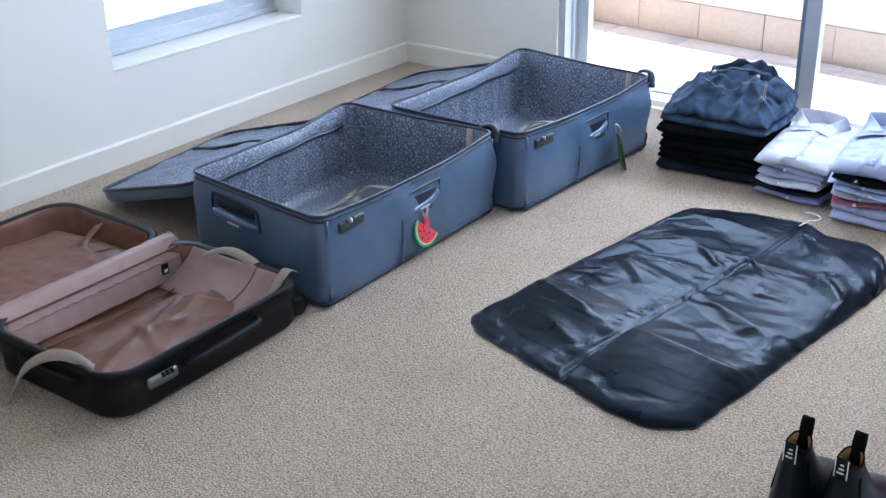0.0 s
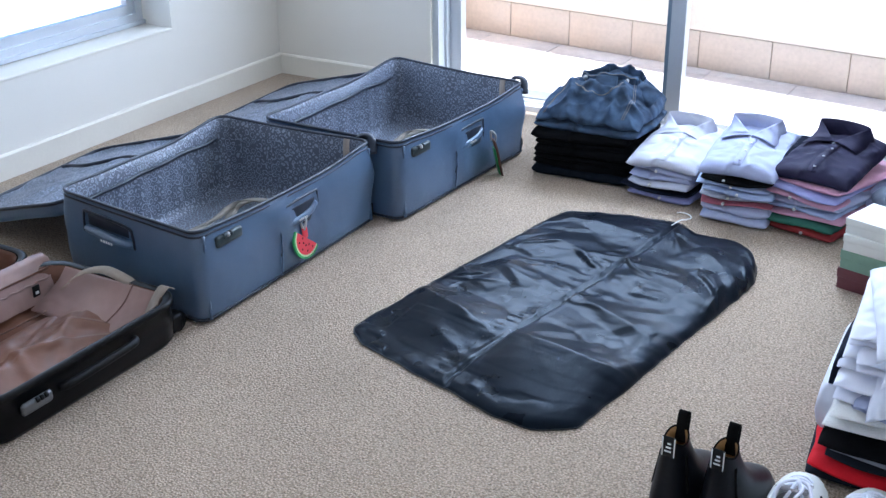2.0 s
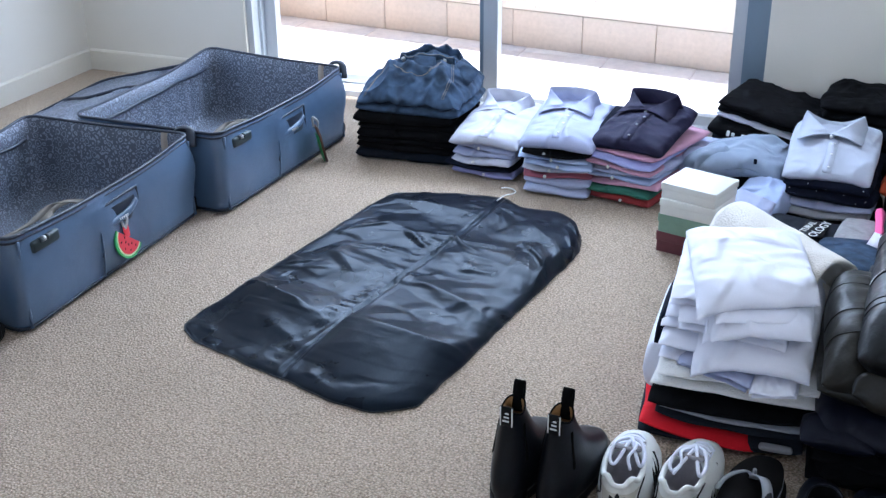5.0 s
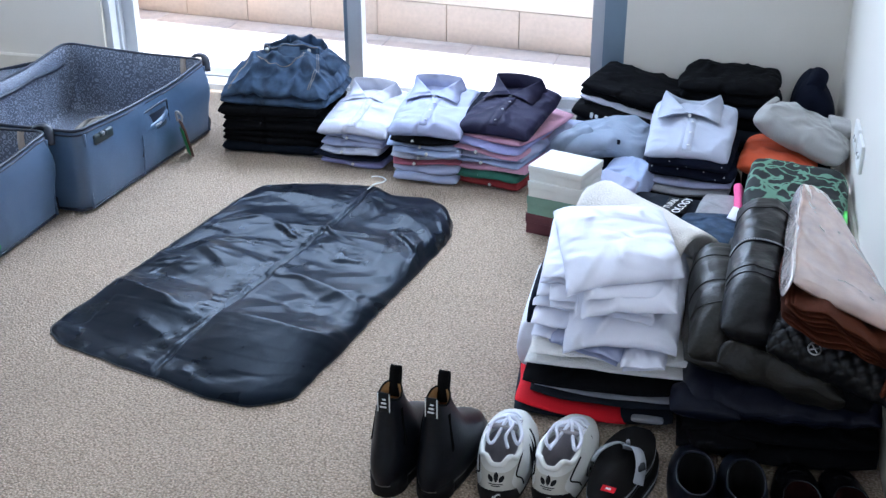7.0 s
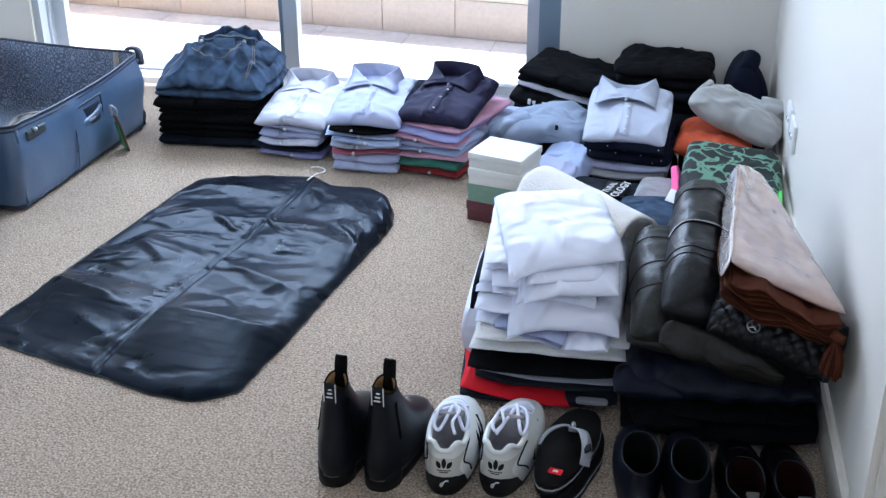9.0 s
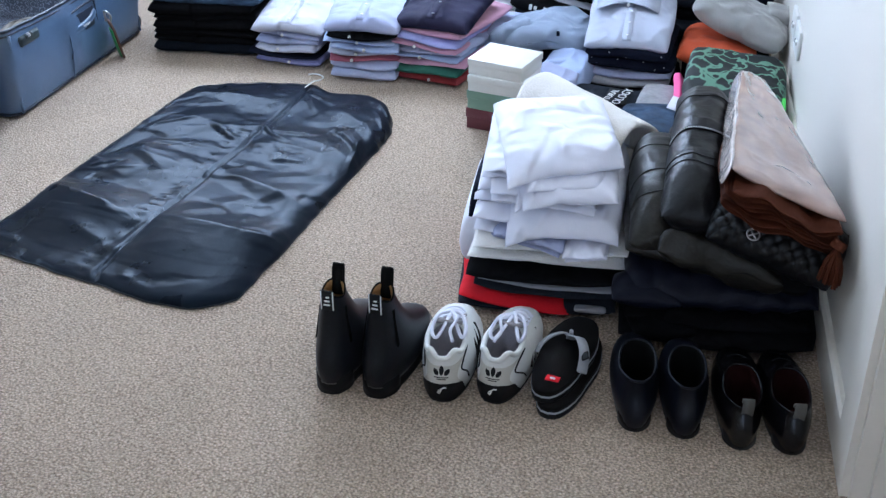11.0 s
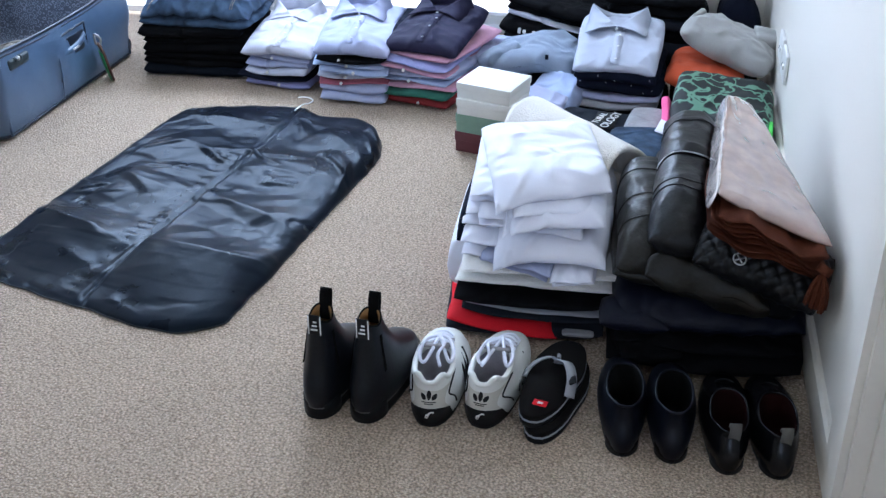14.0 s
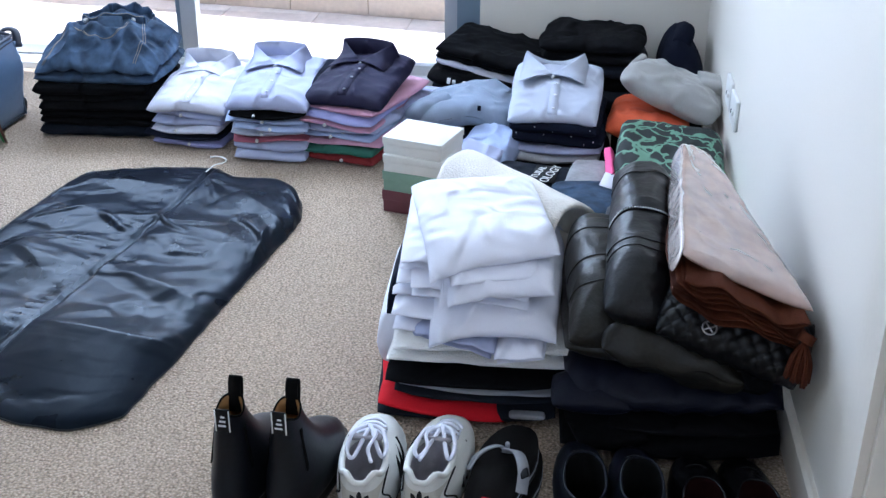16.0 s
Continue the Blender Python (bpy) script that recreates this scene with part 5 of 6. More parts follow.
top_shirt(2.49, -0.565, 0.166, 0.235, 0.32, 0.046, PLUM_CLOTH, "dark violet cotton dress shirt folded with its collar up", -10, 53, SG, rise=0.034, button=GREY_CLOTH)

# card boxes
BG = "small card boxes in a stack"
for z, h, material, rot, dx, dy, label in ((0.0, 0.060, BOX_RED, -14, 0, 0.004, "maroon card box standing on the carpet"), (0.060, 0.054, BOX_GREEN, -15, 0.003, 0.0, "sage green card box on the maroon one"),
                                          (0.114, 0.046, BOX_WHITE, -13, 0.004, -0.003, "white card box with a lid"), (0.160, 0.044, BOX_WHITE, -17, 0.006, 0.0, "white card box at the top of the stack")):
    bx = thing("card_box", pose(2.722 + dx, -0.966 + dy, z, 0, 0, rot), label, "box", BG)
    part("tray", rbox(0.158, 0.138, h * 0.96, 0.002, 2, at=(0, 0, h * 0.48)), material, bx)
    part("lid", rbox(0.162, 0.142, h * 0.45, 0.002, 2, at=(0, 0, h * 0.775)), material, bx)

# ---- corner by the east wall ----
TG = "folded jumpers and T-shirts in the corner"
z = pile(2.845, -0.20, 0.33, 0.30, -10, [(0.035, GREY_CLOTH, "light grey T-shirt folded at the bottom"), (0.035, BLACK_CLOTH, "black T-shirt folded flat in the corner"), (0.035, CHARCOAL, "charcoal T-shirt folded flat in the corner")], "t_shirt", "t-shirt", TG, 21, tilt=(0, 6))
tee = folded("t_shirt", 2.825, -0.245, z, 0.33, 0.30, 0.050, BLACK_CLOTH, "black T-shirt with a worn white print", "t-shirt", TG, -10, 214, (0, 7))
for k in range(9):
    if k not in (2, 5):
        part("print_bar", rbox(0.010, 0.004, 0.012 + 0.006 * (k % 3 == 0), 0.001, 1, at=(-0.085 + k * 0.016, -0.1495, 0.030)), WHITE_INK, tee)
pile(2.84, -0.215, 0.31, 0.30, -11, [(0.022, WHITE_CLOTH, "white T-shirt folded between black ones"), (0.022, BLACK_CLOTH, "black jumper folded flat in the corner"), (0.024, BLACK_CLOTH, "black jumper folded at the top of the pile")], "jumper", "jumper", TG, 22, z + 0.042, tilt=(0, 10), power=12, corner=0.03, ragged=0.014, spread=0.012, crease=0.010)
pile(3.148, -0.175, 0.32, 0.27, -2, [(0.045, BLACK_CLOTH, "black jumper folded flat in the corner"), (0.05, CHARCOAL, "charcoal jumper folded flat in the corner"), (0.045, BLACK_CLOTH, "black jumper folded flat in the corner"), (0.045, CHARCOAL, "charcoal jumper folded flat in the corner"), (0.034, BLACK_CLOTH, "thick black jumper with a rounded fold"), (0.034, BLACK_CLOTH, "thick black jumper at the top of the pile")],
     "jumper", "jumper", TG, 23, power=8, wrinkle=0.009, ragged=0.016, spread=0.012, crease=0.009)
nb = thing("jumper", pose(3.415, -0.16, 0.0), "navy jumper bundled upright against the wall", "jumper", TG)
part("rolled_body", slab(0.15, 0.22, 0.255, 71, 0.02, power=3, nx=36, ny=36, lift=lambda u, v: 0.03 * max(0, 0.5 - abs(u + 0.3)) - 0.05 * max(0, u)), NAVY_CLOTH, nb)
part("sleeve", slab(0.06, 0.10, 0.07, 72, 0.01, power=3), NAVY_CLOTH, nb, m=pose(-0.02, 0.0, 0.222, 20, 30, 0))
# grey-blue knit and what lies under it
folded("jumper", 2.785, -0.50, 0.0, 0.29, 0.26, 0.07, NAVY_CLOTH, "navy jumper folded under the grey-blue one", "jumper", TG, -4, 81)
folded("shirt", 2.665, -0.47, 0.04, 0.10, 0.22, 0.09, BLUE_CHECK, "blue striped shirt folded beside the knit", "shirt", TG, -8, 84)
gk = thing("jumper", pose(2.79, -0.50, 0.066, 0, 0, -6), "grey-blue knitted jumper with a small dark emblem", "jumper", TG)
part("body", slab(0.29, 0.25, 0.082, 82, 0.014, power=5, nx=50, ny=50, crease=0.006, ragged=0.010, lift=lambda u, v: 0.02 * math.exp(-((u - 0.2) / 0.4) ** 2) - 0.03 * max(0, -u - 0.4)), GREY_BLUE, gk)
part("emblem", rbox(0.010, 0.004, 0.016, 0.002, 2, at=(0.058, -0.118, 0.085)), NAVY_CLOTH, gk, m=None)
part("sleeve", slab(0.14, 0.07, 0.05, 83, 0.008, power=3), GREY_BLUE, gk, m=pose(-0.09, -0.07, 0.04, 0, -25, 30))
pb = thing("shirt", pose(2.865, -0.735, 0.0, 0, 0, -20), "pale blue shirt crumpled beside the boxes", "shirt", TG)
part("body", slab(0.17, 0.24, 0.085, 91, 0.014, power=4, nx=44, ny=44, crease=0.016, ragged=0.02, lift=lambda u, v: 0.03 * v), PALE_BLUE, pb)
part("sleeve_turnback", slab(0.12, 0.11, 0.020, 92, 0.010, power=5, nx=34, ny=34, crease=0.010, ragged=0.012), LAV_SHIRT, pb, m=pose(0.02, -0.08, 0.075, 25, 10, 10))
part("tail", slab(0.22, 0.12, 0.05, 93, 0.010, power=4), LAV_SHIRT, pb, m=pose(0.04, -0.12, 0.0))
# chambray shirt on its stack
zs = pile(3.058, -0.57, 0.26, 0.30, -3, [(0.030, BLACK_CLOTH, "black T-shirt folded under the chambray shirt"), (0.026, GREY_CLOTH, "light grey T-shirt folded flat"), (0.022, LAV_SHIRT, "pale blue shirt folded flat in the stack"), (0.035, NAVY_CLOTH, "navy dotted shirt folded flat in the stack"), (0.035, NAVY_CLOTH, "navy dotted shirt folded flat in the stack")],
          "shirt", "shirt", TG, 25, spread=0.006)
top_shirt(3.045, -0.565, zs - 0.002, 0.255, 0.31, 0.040, GREY_SHIRT, "pale grey chambray shirt folded with its collar open", -2, 95, TG, rise=0.050, s=1.3, dip=0.030)
for ob in [o for o in bpy.data.objects if o.get("label", "").startswith("navy dotted")]:
    for k in range(9):
        part("dot", rbox(0.003, 0.003, 0.003, 0.001, 1, at=(-0.10 + 0.025 * k, -0.1475 + 0.002 * (k % 2), 0.016 + 0.010 * (k % 3 - 1))), WHITE_INK, ob)
# printed T-shirt, wrapped piece and denim in front of it
pt = thing("t_shirt", pose(3.02, -0.885, 0.012, 0, 0, -6), "dark T-shirt with a white lettered label", "t-shirt", TG)
part("body", slab(0.26, 0.20, 0.055, 97, 0.006, nx=30), CHARCOAL, pt)
part("label_patch", rbox(0.062, 0.11, 0.003, 0.001, 1, at=(0.015, 0.0, 0.062)), BLACK_RUB, pt, "", True, pose(0, 0, 0, 0, 0, 0))


def lettering(text, size, m, parent, material):
    cu = bpy.data.curves.new("letters", "FONT")
    cu.body, cu.size, cu.extrude, cu.align_x, cu.align_y = text, size, 0.0006, "CENTER", "CENTER"
    ob = new("lettering", cu)
    dg = bpy.context.evaluated_depsgraph_get()
    me = bpy.data.meshes.new_from_object(ob.evaluated_get(dg))
    bpy.data.objects.remove(ob)
    me.transform(m)
    me.materials.clear()
    me.materials.append(material)
    o = new("lettering", me)
    o.parent = parent
    return o


lettering("OLOGY", 0.034, pose(0.030, 0.0, 0.0642, 0, 0, 78), pt, WHITE_INK)
lettering("TURAL", 0.026, pose(-0.002, 0.004, 0.0642, 0, 0, 78), pt, WHITE_INK)
wp = folded("t_shirt", 3.145, -0.865, 0.0, 0.11, 0.20, 0.082, LIGHT_GREY, "pale grey T-shirt in clear wrapping", "t-shirt", TG, -8, 98)
folded("jeans", 3.14, -1.08, 0.0, 0.17, 0.22, 0.11, DENIM, "blue denim piece folded beside the jackets", "jeans", TG, 6, 99)
tg = thing("garment_tag", pose(3.195, -1.03, 0.125, 20, 10, -15), "white card tag on the folded clothes", "tag")
part("card", rbox(0.034, 0.05, 0.002, 0.0008, 1), WHITE_CLOTH, tg)
part("cord", tube(smooth_path([(0, 0.02, 0.001), (0.01, 0.04, 0.006), (0.02, 0.05, -0.01)]), 0.001, 5), BLACK_CLOTH, tg)
# orange knit, grey knit and printed shorts by the wall
folded("jumper", 3.34, -0.46, 0.0, 0.26, 0.28, 0.075, BLACK_CLOTH, "black jumper folded under the orange one", "jumper", TG, -4, 101)
folded("jumper", 3.30, -0.53, 0.072, 0.22, 0.29, 0.066, ORANGE, "burnt orange knitted jumper folded on a black one", "jumper", TG, -6, 102, (0, 4), power=5, crease=0.008, ragged=0.014, nx=40, ny=40)
gm = thing("jumper", pose(3.362, -0.49, 0.142, 0, 19, -16), "marled grey knitted jumper rolled against the wall", "jumper", TG)
part("roll", slab(0.28, 0.20, 0.088, 103, 0.014, power=4, nx=56, ny=56, crease=0.008, ragged=0.010), GREY_WARM, gm)
part("sleeve", slab(0.11, 0.10, 0.045, 104, 0.010, power=2.6), GREY_WARM, gm, m=pose(0.09, 0.07, 0.06, 0, 10, 20))
part("hem", tube(smooth_path([(-0.125, -0.07, 0.03), (-0.135, -0.02, 0.06), (-0.125, 0.05, 0.075)]), 0.012, 8), GREY_WARM, gm)
folded("shorts", 3.355, -0.88, 0.0, 0.27, 0.34, 0.04, BLACK_CLOTH, "black shorts folded by the wall", "shorts", TG, -2, 105)
folded("shorts", 3.35, -0.87, 0.038, 0.27, 0.33, 0.03, LIGHT_GREY, "grey speckled shorts folded by the wall", "shorts", TG, -4, 106)
sg = thing("shorts", pose(3.355, -0.855, 0.066, 0, 0, -3), "black and green web-printed shorts with a pink edge", "shorts", TG)
part("body", slab(0.275, 0.33, 0.080, 107, 0.010, power=8, nx=44, ny=44, ragged=0.012, crease=0.006, lift=lambda u, v: 0.026 * v - 0.012 * u), GREEN_PRINT, sg)
part("pink_lining", slab(0.026, 0.28, 0.055, 108, 0.006, power=5), HOT_PINK, sg, "hot pink lining", m=pose(-0.142, -0.045, 0.0, 0, -18, 4))
part("green_panel", slab(0.012, 0.08, 0.022, 109, 0.003, power=6), LIME, sg, "lime green side panel", m=pose(0.128, -0.10, 0.035))

def wedge(bm, w, d, far=0.22):
    """Narrow a folded piece towards its far end, keeping its ridge side straight."""
    for v in bm.verts:
        k = min(1, max(0, v.co.y / d + 0.5))
        v.co.x = -w / 2 + (v.co.x + w / 2) * (1 - (1 - far) * k)
    return bm


# ---- white linen pile ----
WG = "folded white linen in the pile"
folded("track_jacket", 2.915, -1.66, 0.0, 0.33, 0.53, 0.026, CHARCOAL, "charcoal track jacket folded at the bottom of the pile", "jacket", WG, 4, 121)
tj = thing("track_jacket", pose(2.90, -1.675, 0.018, 0, 0, 3), "bright red and charcoal fleece jacket with a grey stripe", "jacket", WG)
part("red_panel", slab(0.245, 0.52, 0.034, 122, 0.008, nx=40, ny=44, ragged=0.010, power=7, lift=lambda u, v: -0.022 * max(0, -v - 0.55) * (1 + 1.4 * u)), BRIGHT_RED, tj, "bright red fleece panel", m=pose(-0.02, 0, 0))
part("dark_panel", slab(0.14, 0.50, 0.036, 123, 0.006, lift=lambda u, v: -0.012 - 0.02 * max(0, -v - 0.6)), CHARCOAL, tj, m=pose(0.125, 0.0, 0))
part("stripe", slab(0.066, 0.02, 0.010, 124, 0.002), GREY_CLOTH, tj, "pale grey stripe", m=pose(0.140, -0.248, 0.004))
pile(2.952, -1.668, 0.325, 0.515, 2, [(0.016, CHARCOAL, "charcoal T-shirt folded under the linen"), (0.016, GREY_CLOTH, "light grey T-shirt folded under the linen"), (0.024, BLACK_CLOTH, "black towel folded under the linen")], "t_shirt", "t-shirt", WG, 31, 0.042, nx=34, ny=34)
folded("t_shirt", 2.868, -1.71, 0.05, 0.19, 0.22, 0.19, NAVY_CLOTH, "dark navy garment folded at the side of the linen", "t-shirt", WG, 2, 126, power=14, corner=0.03)
folded("pillowcase", 2.838, -1.675, 0.055, 0.165, 0.33, 0.12, WHITE_CLOTH, "white cotton pillowcase hanging out of the pile", "pillowcase", WG, 2, 127, power=14, corner=0.03)


def linen(quad, z, h, seed, material, label, name="sheet", category="bed linen", layers=3, droop=0.02, front=0.0, tip=(0, 0)):
    """Folded bed linen: thin layers on four given corners, with pressed edges, a sagging front fold and a few sharp creases."""
    cx, cy = sum(q[0] for q in quad) / 4, sum(q[1] for q in quad) / 4
    q = [(a - cx, b - cy) for a, b in quad]
    w, d = 0.25, 0.40
    rnd = random.Random(seed)
    folds = [((rnd.uniform(-0.12, 0.12), rnd.uniform(-0.2, 0.1)), rnd.uniform(0, 3.1), rnd.uniform(0.06, 0.16), rnd.uniform(0.002, 0.005)) for _ in range(9)]

    def lift(u, v):
        x, y = u * w / 2, v * d / 2
        dz = -droop * max(0, -v - 0.55) ** 1.3 - 0.5 * droop * max(0, abs(u) - 0.7) + tip[0] * max(0, -u - 0.3) * max(0, -v - 0.3) + tip[1] * max(0, u - 0.3) * max(0, -v - 0.3)
        for (a, b), an, ln, hh in folds:
            du, dv = math.cos(an), math.sin(an)
            al, of = (x - a) * du + (y - b) * dv, (y - b) * du - (x - a) * dv
            if abs(al) < ln:
                dz += hh * max(0, 1 - abs(of) / 0.022) * (1 - (al / ln) ** 2)
        return dz + front * v

    ob = thing(name, pose(cx, cy, z), label, category, WG)
    hl = h / layers
    for k in range(layers):
        bm = slab(w * rnd.uniform(0.975, 1.01), d * rnd.uniform(0.98, 1.01), hl * 1.12, seed * 7 + k, 0.003, corner=0.015, nx=44, ny=44, power=7 if hl > 0.015 else 12, lift=lift, ragged=0.006)
        bmesh.ops.rotate(bm, verts=bm.verts, cent=(0, 0, 0), matrix=Matrix.Rotation(radians(rnd.uniform(-2.5, 2.5)), 3, "Z"))
        part("fold", quad_warp(bm, w, d, q), material, ob, m=Matrix.Translation((rnd.uniform(-0.004, 0.004), rnd.uniform(-0.007, 0.003), k * hl)))
    return ob


linen(((2.790, -1.915), (3.120, -1.905), (3.12, -1.42), (2.79, -1.42)), 0.112, 0.056, 1, TOWEL, "thick white terry towel folded in the pile", "towel", "towel", 2, 0.006)
linen(((2.795, -1.875), (3.06, -1.90), (3.06, -1.46), (2.785, -1.46)), 0.166, 0.050, 2, WHITE_CLOTH, "white cotton sheet folded in the pile", layers=2)
linen(((2.835, -1.895), (2.985, -1.955), (3.03, -1.5), (2.80, -1.46)), 0.170, 0.022, 3, LAV_SHIRT, "pale blue cotton sheet folded in the pile", layers=2, droop=0.03)
linen(((2.99, -1.955), (3.075, -1.945), (3.09, -1.60), (2.98, -1.60)), 0.166, 0.014, 12, WHITE_CLOTH, "white cotton sheet with a loose corner", layers=2)
linen(((2.885, -1.945), (3.115, -1.915), (3.10, -1.5), (2.84, -1.5)), 0.190, 0.050, 4, WHITE_CLOTH, "white cotton sheet with a deep front fold", layers=1, droop=0.05, tip=(-0.05, -0.02))
linen(((2.795, -1.83), (2.99, -1.86), (3.05, -1.48), (2.785, -1.48)), 0.214, 0.052, 5, WHITE_CLOTH, "white cotton sheet folded in the pile", layers=2, droop=0.03)
linen(((2.835, -1.865), (3.05, -1.89), (3.075, -1.5), (2.80, -1.5)), 0.240, 0.030, 6, WHITE_CLOTH, "white cotton sheet folded in the pile", layers=2, droop=0.03)
linen(((2.90, -1.925), (3.085, -1.885), (3.07, -1.5), (2.83, -1.5)), 0.256, 0.036, 7, WHITE_CLOTH, "white cotton pillowcase folded in the pile", layers=1, droop=0.03, tip=(-0.03, 0.0))
linen(((2.805, -1.82), (2.97, -1.84), (3.04, -1.48), (2.79, -1.50)), 0.264, 0.034, 8, WHITE_CLOTH, "white cotton sheet folded in the pile", layers=2, droop=0.02)
linen(((2.905, -1.905), (3.06, -1.865), (3.06, -1.52), (2.83, -1.52)), 0.284, 0.022, 9, WHITE_CLOTH, "white cotton pillowcase folded in the pile", layers=1, droop=0.03)
linen(((2.875, -1.905), (3.092, -1.815), (3.025, -1.50), (2.783, -1.565)), 0.300, 0.040, 10, WHITE_CLOTH, "white cotton pillowcase on top of the pile", layers=1, droop=0.035, tip=(-0.05, 0.01))
linen(((2.895, -1.915), (3.06, -1.855), (3.05, -1.62), (2.88, -1.66)), 0.286, 0.016, 14, WHITE_CLOTH, "white cotton pillowcase folded under the top one", layers=2, droop=0.05, tip=(-0.06, 0.03))
# rolled towel with an open end
tr = thing("towel", pose(2.968, -1.505, 0.172, 0, 3, -37), "cream terry towel rolled behind the linen", "towel", WG)
rings = []
for k in range(26):
    q = k / 25
    fat = min(1, (q / 0.16)) ** 0.5 if q < 0.16 else 1.0
    rings.append([(-0.175 + 0.345 * q + 0.006 * math.sin(a * 3), 0.088 * fat * math.cos(a) * (1 + 0.05 * ns(q * 5, a, 2)), 0.088 + 0.082 * fat * math.sin(a) * (1 + 0.06 * ns(q * 4, a, 6)) - 0.02 * q) for a in np.linspace(0, math.tau, 33)[:-1]])
for k, f in ((0, 0.95), (1, 0.86), (2, 0.78), (3, 0.72)):
    rings.append([(0.176 - (0.0, 0.004, 0.03, 0.10)[k] + 0.006 * math.sin(a * 3), y * f, 0.068 + (zq - 0.068) * f) for a, (xq, y, zq) in zip(np.linspace(0, math.tau, 33)[:-1], rings[25])])
part("roll", skin(rings, True, True, True), TOWEL_CREAM, tr)
part("inner_fold", slab(0.12, 0.085, 0.034, 142, 0.008, power=3), TOWEL_CREAM, tr, m=pose(0.098, 0.012, 0.026, 14, 0, 6))
folded("towel", 2.965, -1.46, 0.12, 0.32, 0.20, 0.075, TOWEL_CREAM, "cream terry towel folded under the rolled one", "towel", WG, -10, 143)
folded("t_shirt", 2.97, -1.44, 0.0, 0.36, 0.22, 0.13, BLACK_CLOTH, "black garment folded behind the linen", "t-shirt", WG, 0, 144)

# ---- jackets by the wall ----
JG = "folded jackets in the pile"
co = thing("coat", pose(3.299, -1.70, 0.0, 0, 0, 2), "black wool coat folded at the bottom of the pile", "coat", JG)
part("body", slab(0.40, 0.60, 0.052, 151, 0.007, power=6, nx=40, ny=40, ragged=0.008, crease=0.004), BLACK_CLOTH, co)
part("folded_skirt", slab(0.39, 0.59, 0.040, 171, 0.007, power=6, nx=40, ny=40, ragged=0.008, crease=0.004), BLACK_CLOTH, co, m=pose(0, 0.004, 0.046))
part("sleeve", slab(0.13, 0.20, 0.05, 172, 0.008, power=4, ragged=0.006), BLACK_CLOTH, co, m=pose(-0.12, -0.215, 0.022, 0, 0, 14))
pf = thing("puffer_jacket", pose(3.300, -1.71, 0.078, 0, 0, 1), "navy quilted puffer jacket folded in the pile", "jacket", JG)
part("body", slab(0.385, 0.60, 0.10, 152, 0.010, power=4, nx=60, ny=60, crease=0.008, lift=lambda u, v: 0.008 * abs(math.sin(u * 9)) + 0.005 * math.sin(v * 7)), PUFFER, pf)
part("cuff", slab(0.14, 0.10, 0.05, 153, 0.006, power=3), PUFFER, pf, m=pose(-0.14, -0.26, 0.02))
oj = thing("leather_jacket", pose(3.247, -1.71, 0.165, 0, 3, 2), "worn dark leather jacket folded with its sleeve in front", "jacket", JG)
part("body", slab(0.30, 0.42, 0.075, 154, 0.010, power=4, nx=40, ny=40), LEATHER_OLIVE, oj, m=pose(0, -0.06, 0))
part("sleeve", slab(0.25, 0.13, 0.085, 155, 0.008, power=3, nx=60, ny=40, ragged=0.006, crease=0.006, lift=lambda u, v: 0.009 * math.sin(v * 6 + u * 2) + 0.005 * math.sin(u * 9 - v * 4)), LEATHER_OLIVE, oj, m=pose(0.035, -0.240, 0.004, 0, 8, -8))
part("cuff", slab(0.085, 0.10, 0.062, 156, 0.004, power=4), BLACK_CLOTH, oj, "black ribbed cuff", m=pose(0.165, -0.245, -0.006, 0, 7, -6))
def round_roll(bm, y, cx, cz, a0, a1, n, wave=0.0, out=0.001):
    """Points across a rolled sleeve at y, laid on its surface."""
    tree = BVHTree.FromBMesh(bm)
    res = []
    for a in np.linspace(a0, a1, n):
        way = Vector((math.cos(a), 0, math.sin(a)))
        o = Vector((cx, y + wave * math.cos(2 * a), cz))
        hit = tree.ray_cast(o, way)[0]
        if hit:
            res.append(hit + way * out)
    return res


bm = slab(0.115, 0.40, 0.150, 157, 0.007, power=2.6, nx=44, ny=64, crease=0.006, ragged=0.006, lift=lambda u, v: 0.012 * v - 0.020 * max(0, -v - 0.6))
bmesh.ops.transform(bm, matrix=pose(-0.085, -0.065, -0.005), verts=bm.verts)
lines = [round_roll(bm, y, -0.085, 0.065, 0.2, 3.0, 24, 0.008) for y in (-0.17, -0.10, 0.01)]
part("side_roll", bm, LEATHER_OLIVE, oj)
for ln in lines:
    part("panel_seam", tube(ln, 0.0012, 6), LEATHER_OLIVE, oj)
lj = thing("leather_jacket", pose(3.314, -1.715, 0.225, 0, 2, 0), "black leather jacket with zip and quilted panel", "jacket", JG)
part("body", slab(0.28, 0.46, 0.085, 158, 0.010, power=4, nx=36, ny=40), LEATHER, lj, m=pose(0, -0.02, 0))
bm = slab(0.125, 0.53, 0.155, 159, 0.008, power=2.6, nx=44, ny=64, lift=lambda u, v: 0.012 * v - 0.02 * max(0, -v - 0.7), crease=0.006, ragged=0.006)
bmesh.ops.transform(bm, matrix=pose(-0.075, -0.010, 0.0, 0, 0, -2), verts=bm.verts)
zp = round_roll(bm, -0.035, -0.075, 0.078, 0.35, 2.75, 40, 0.003, 0.0006)
lines = [round_roll(bm, y, -0.075, 0.078, 0.3, 2.9, 24, 0.010) for y in (-0.135, -0.160, 0.13)]
part("sleeve_roll", bm, LEATHER, lj)
part("zip_tape", ribbon(zp, 0.014, 0.002, (0, 1, 0)), BLACK_CLOTH, lj)
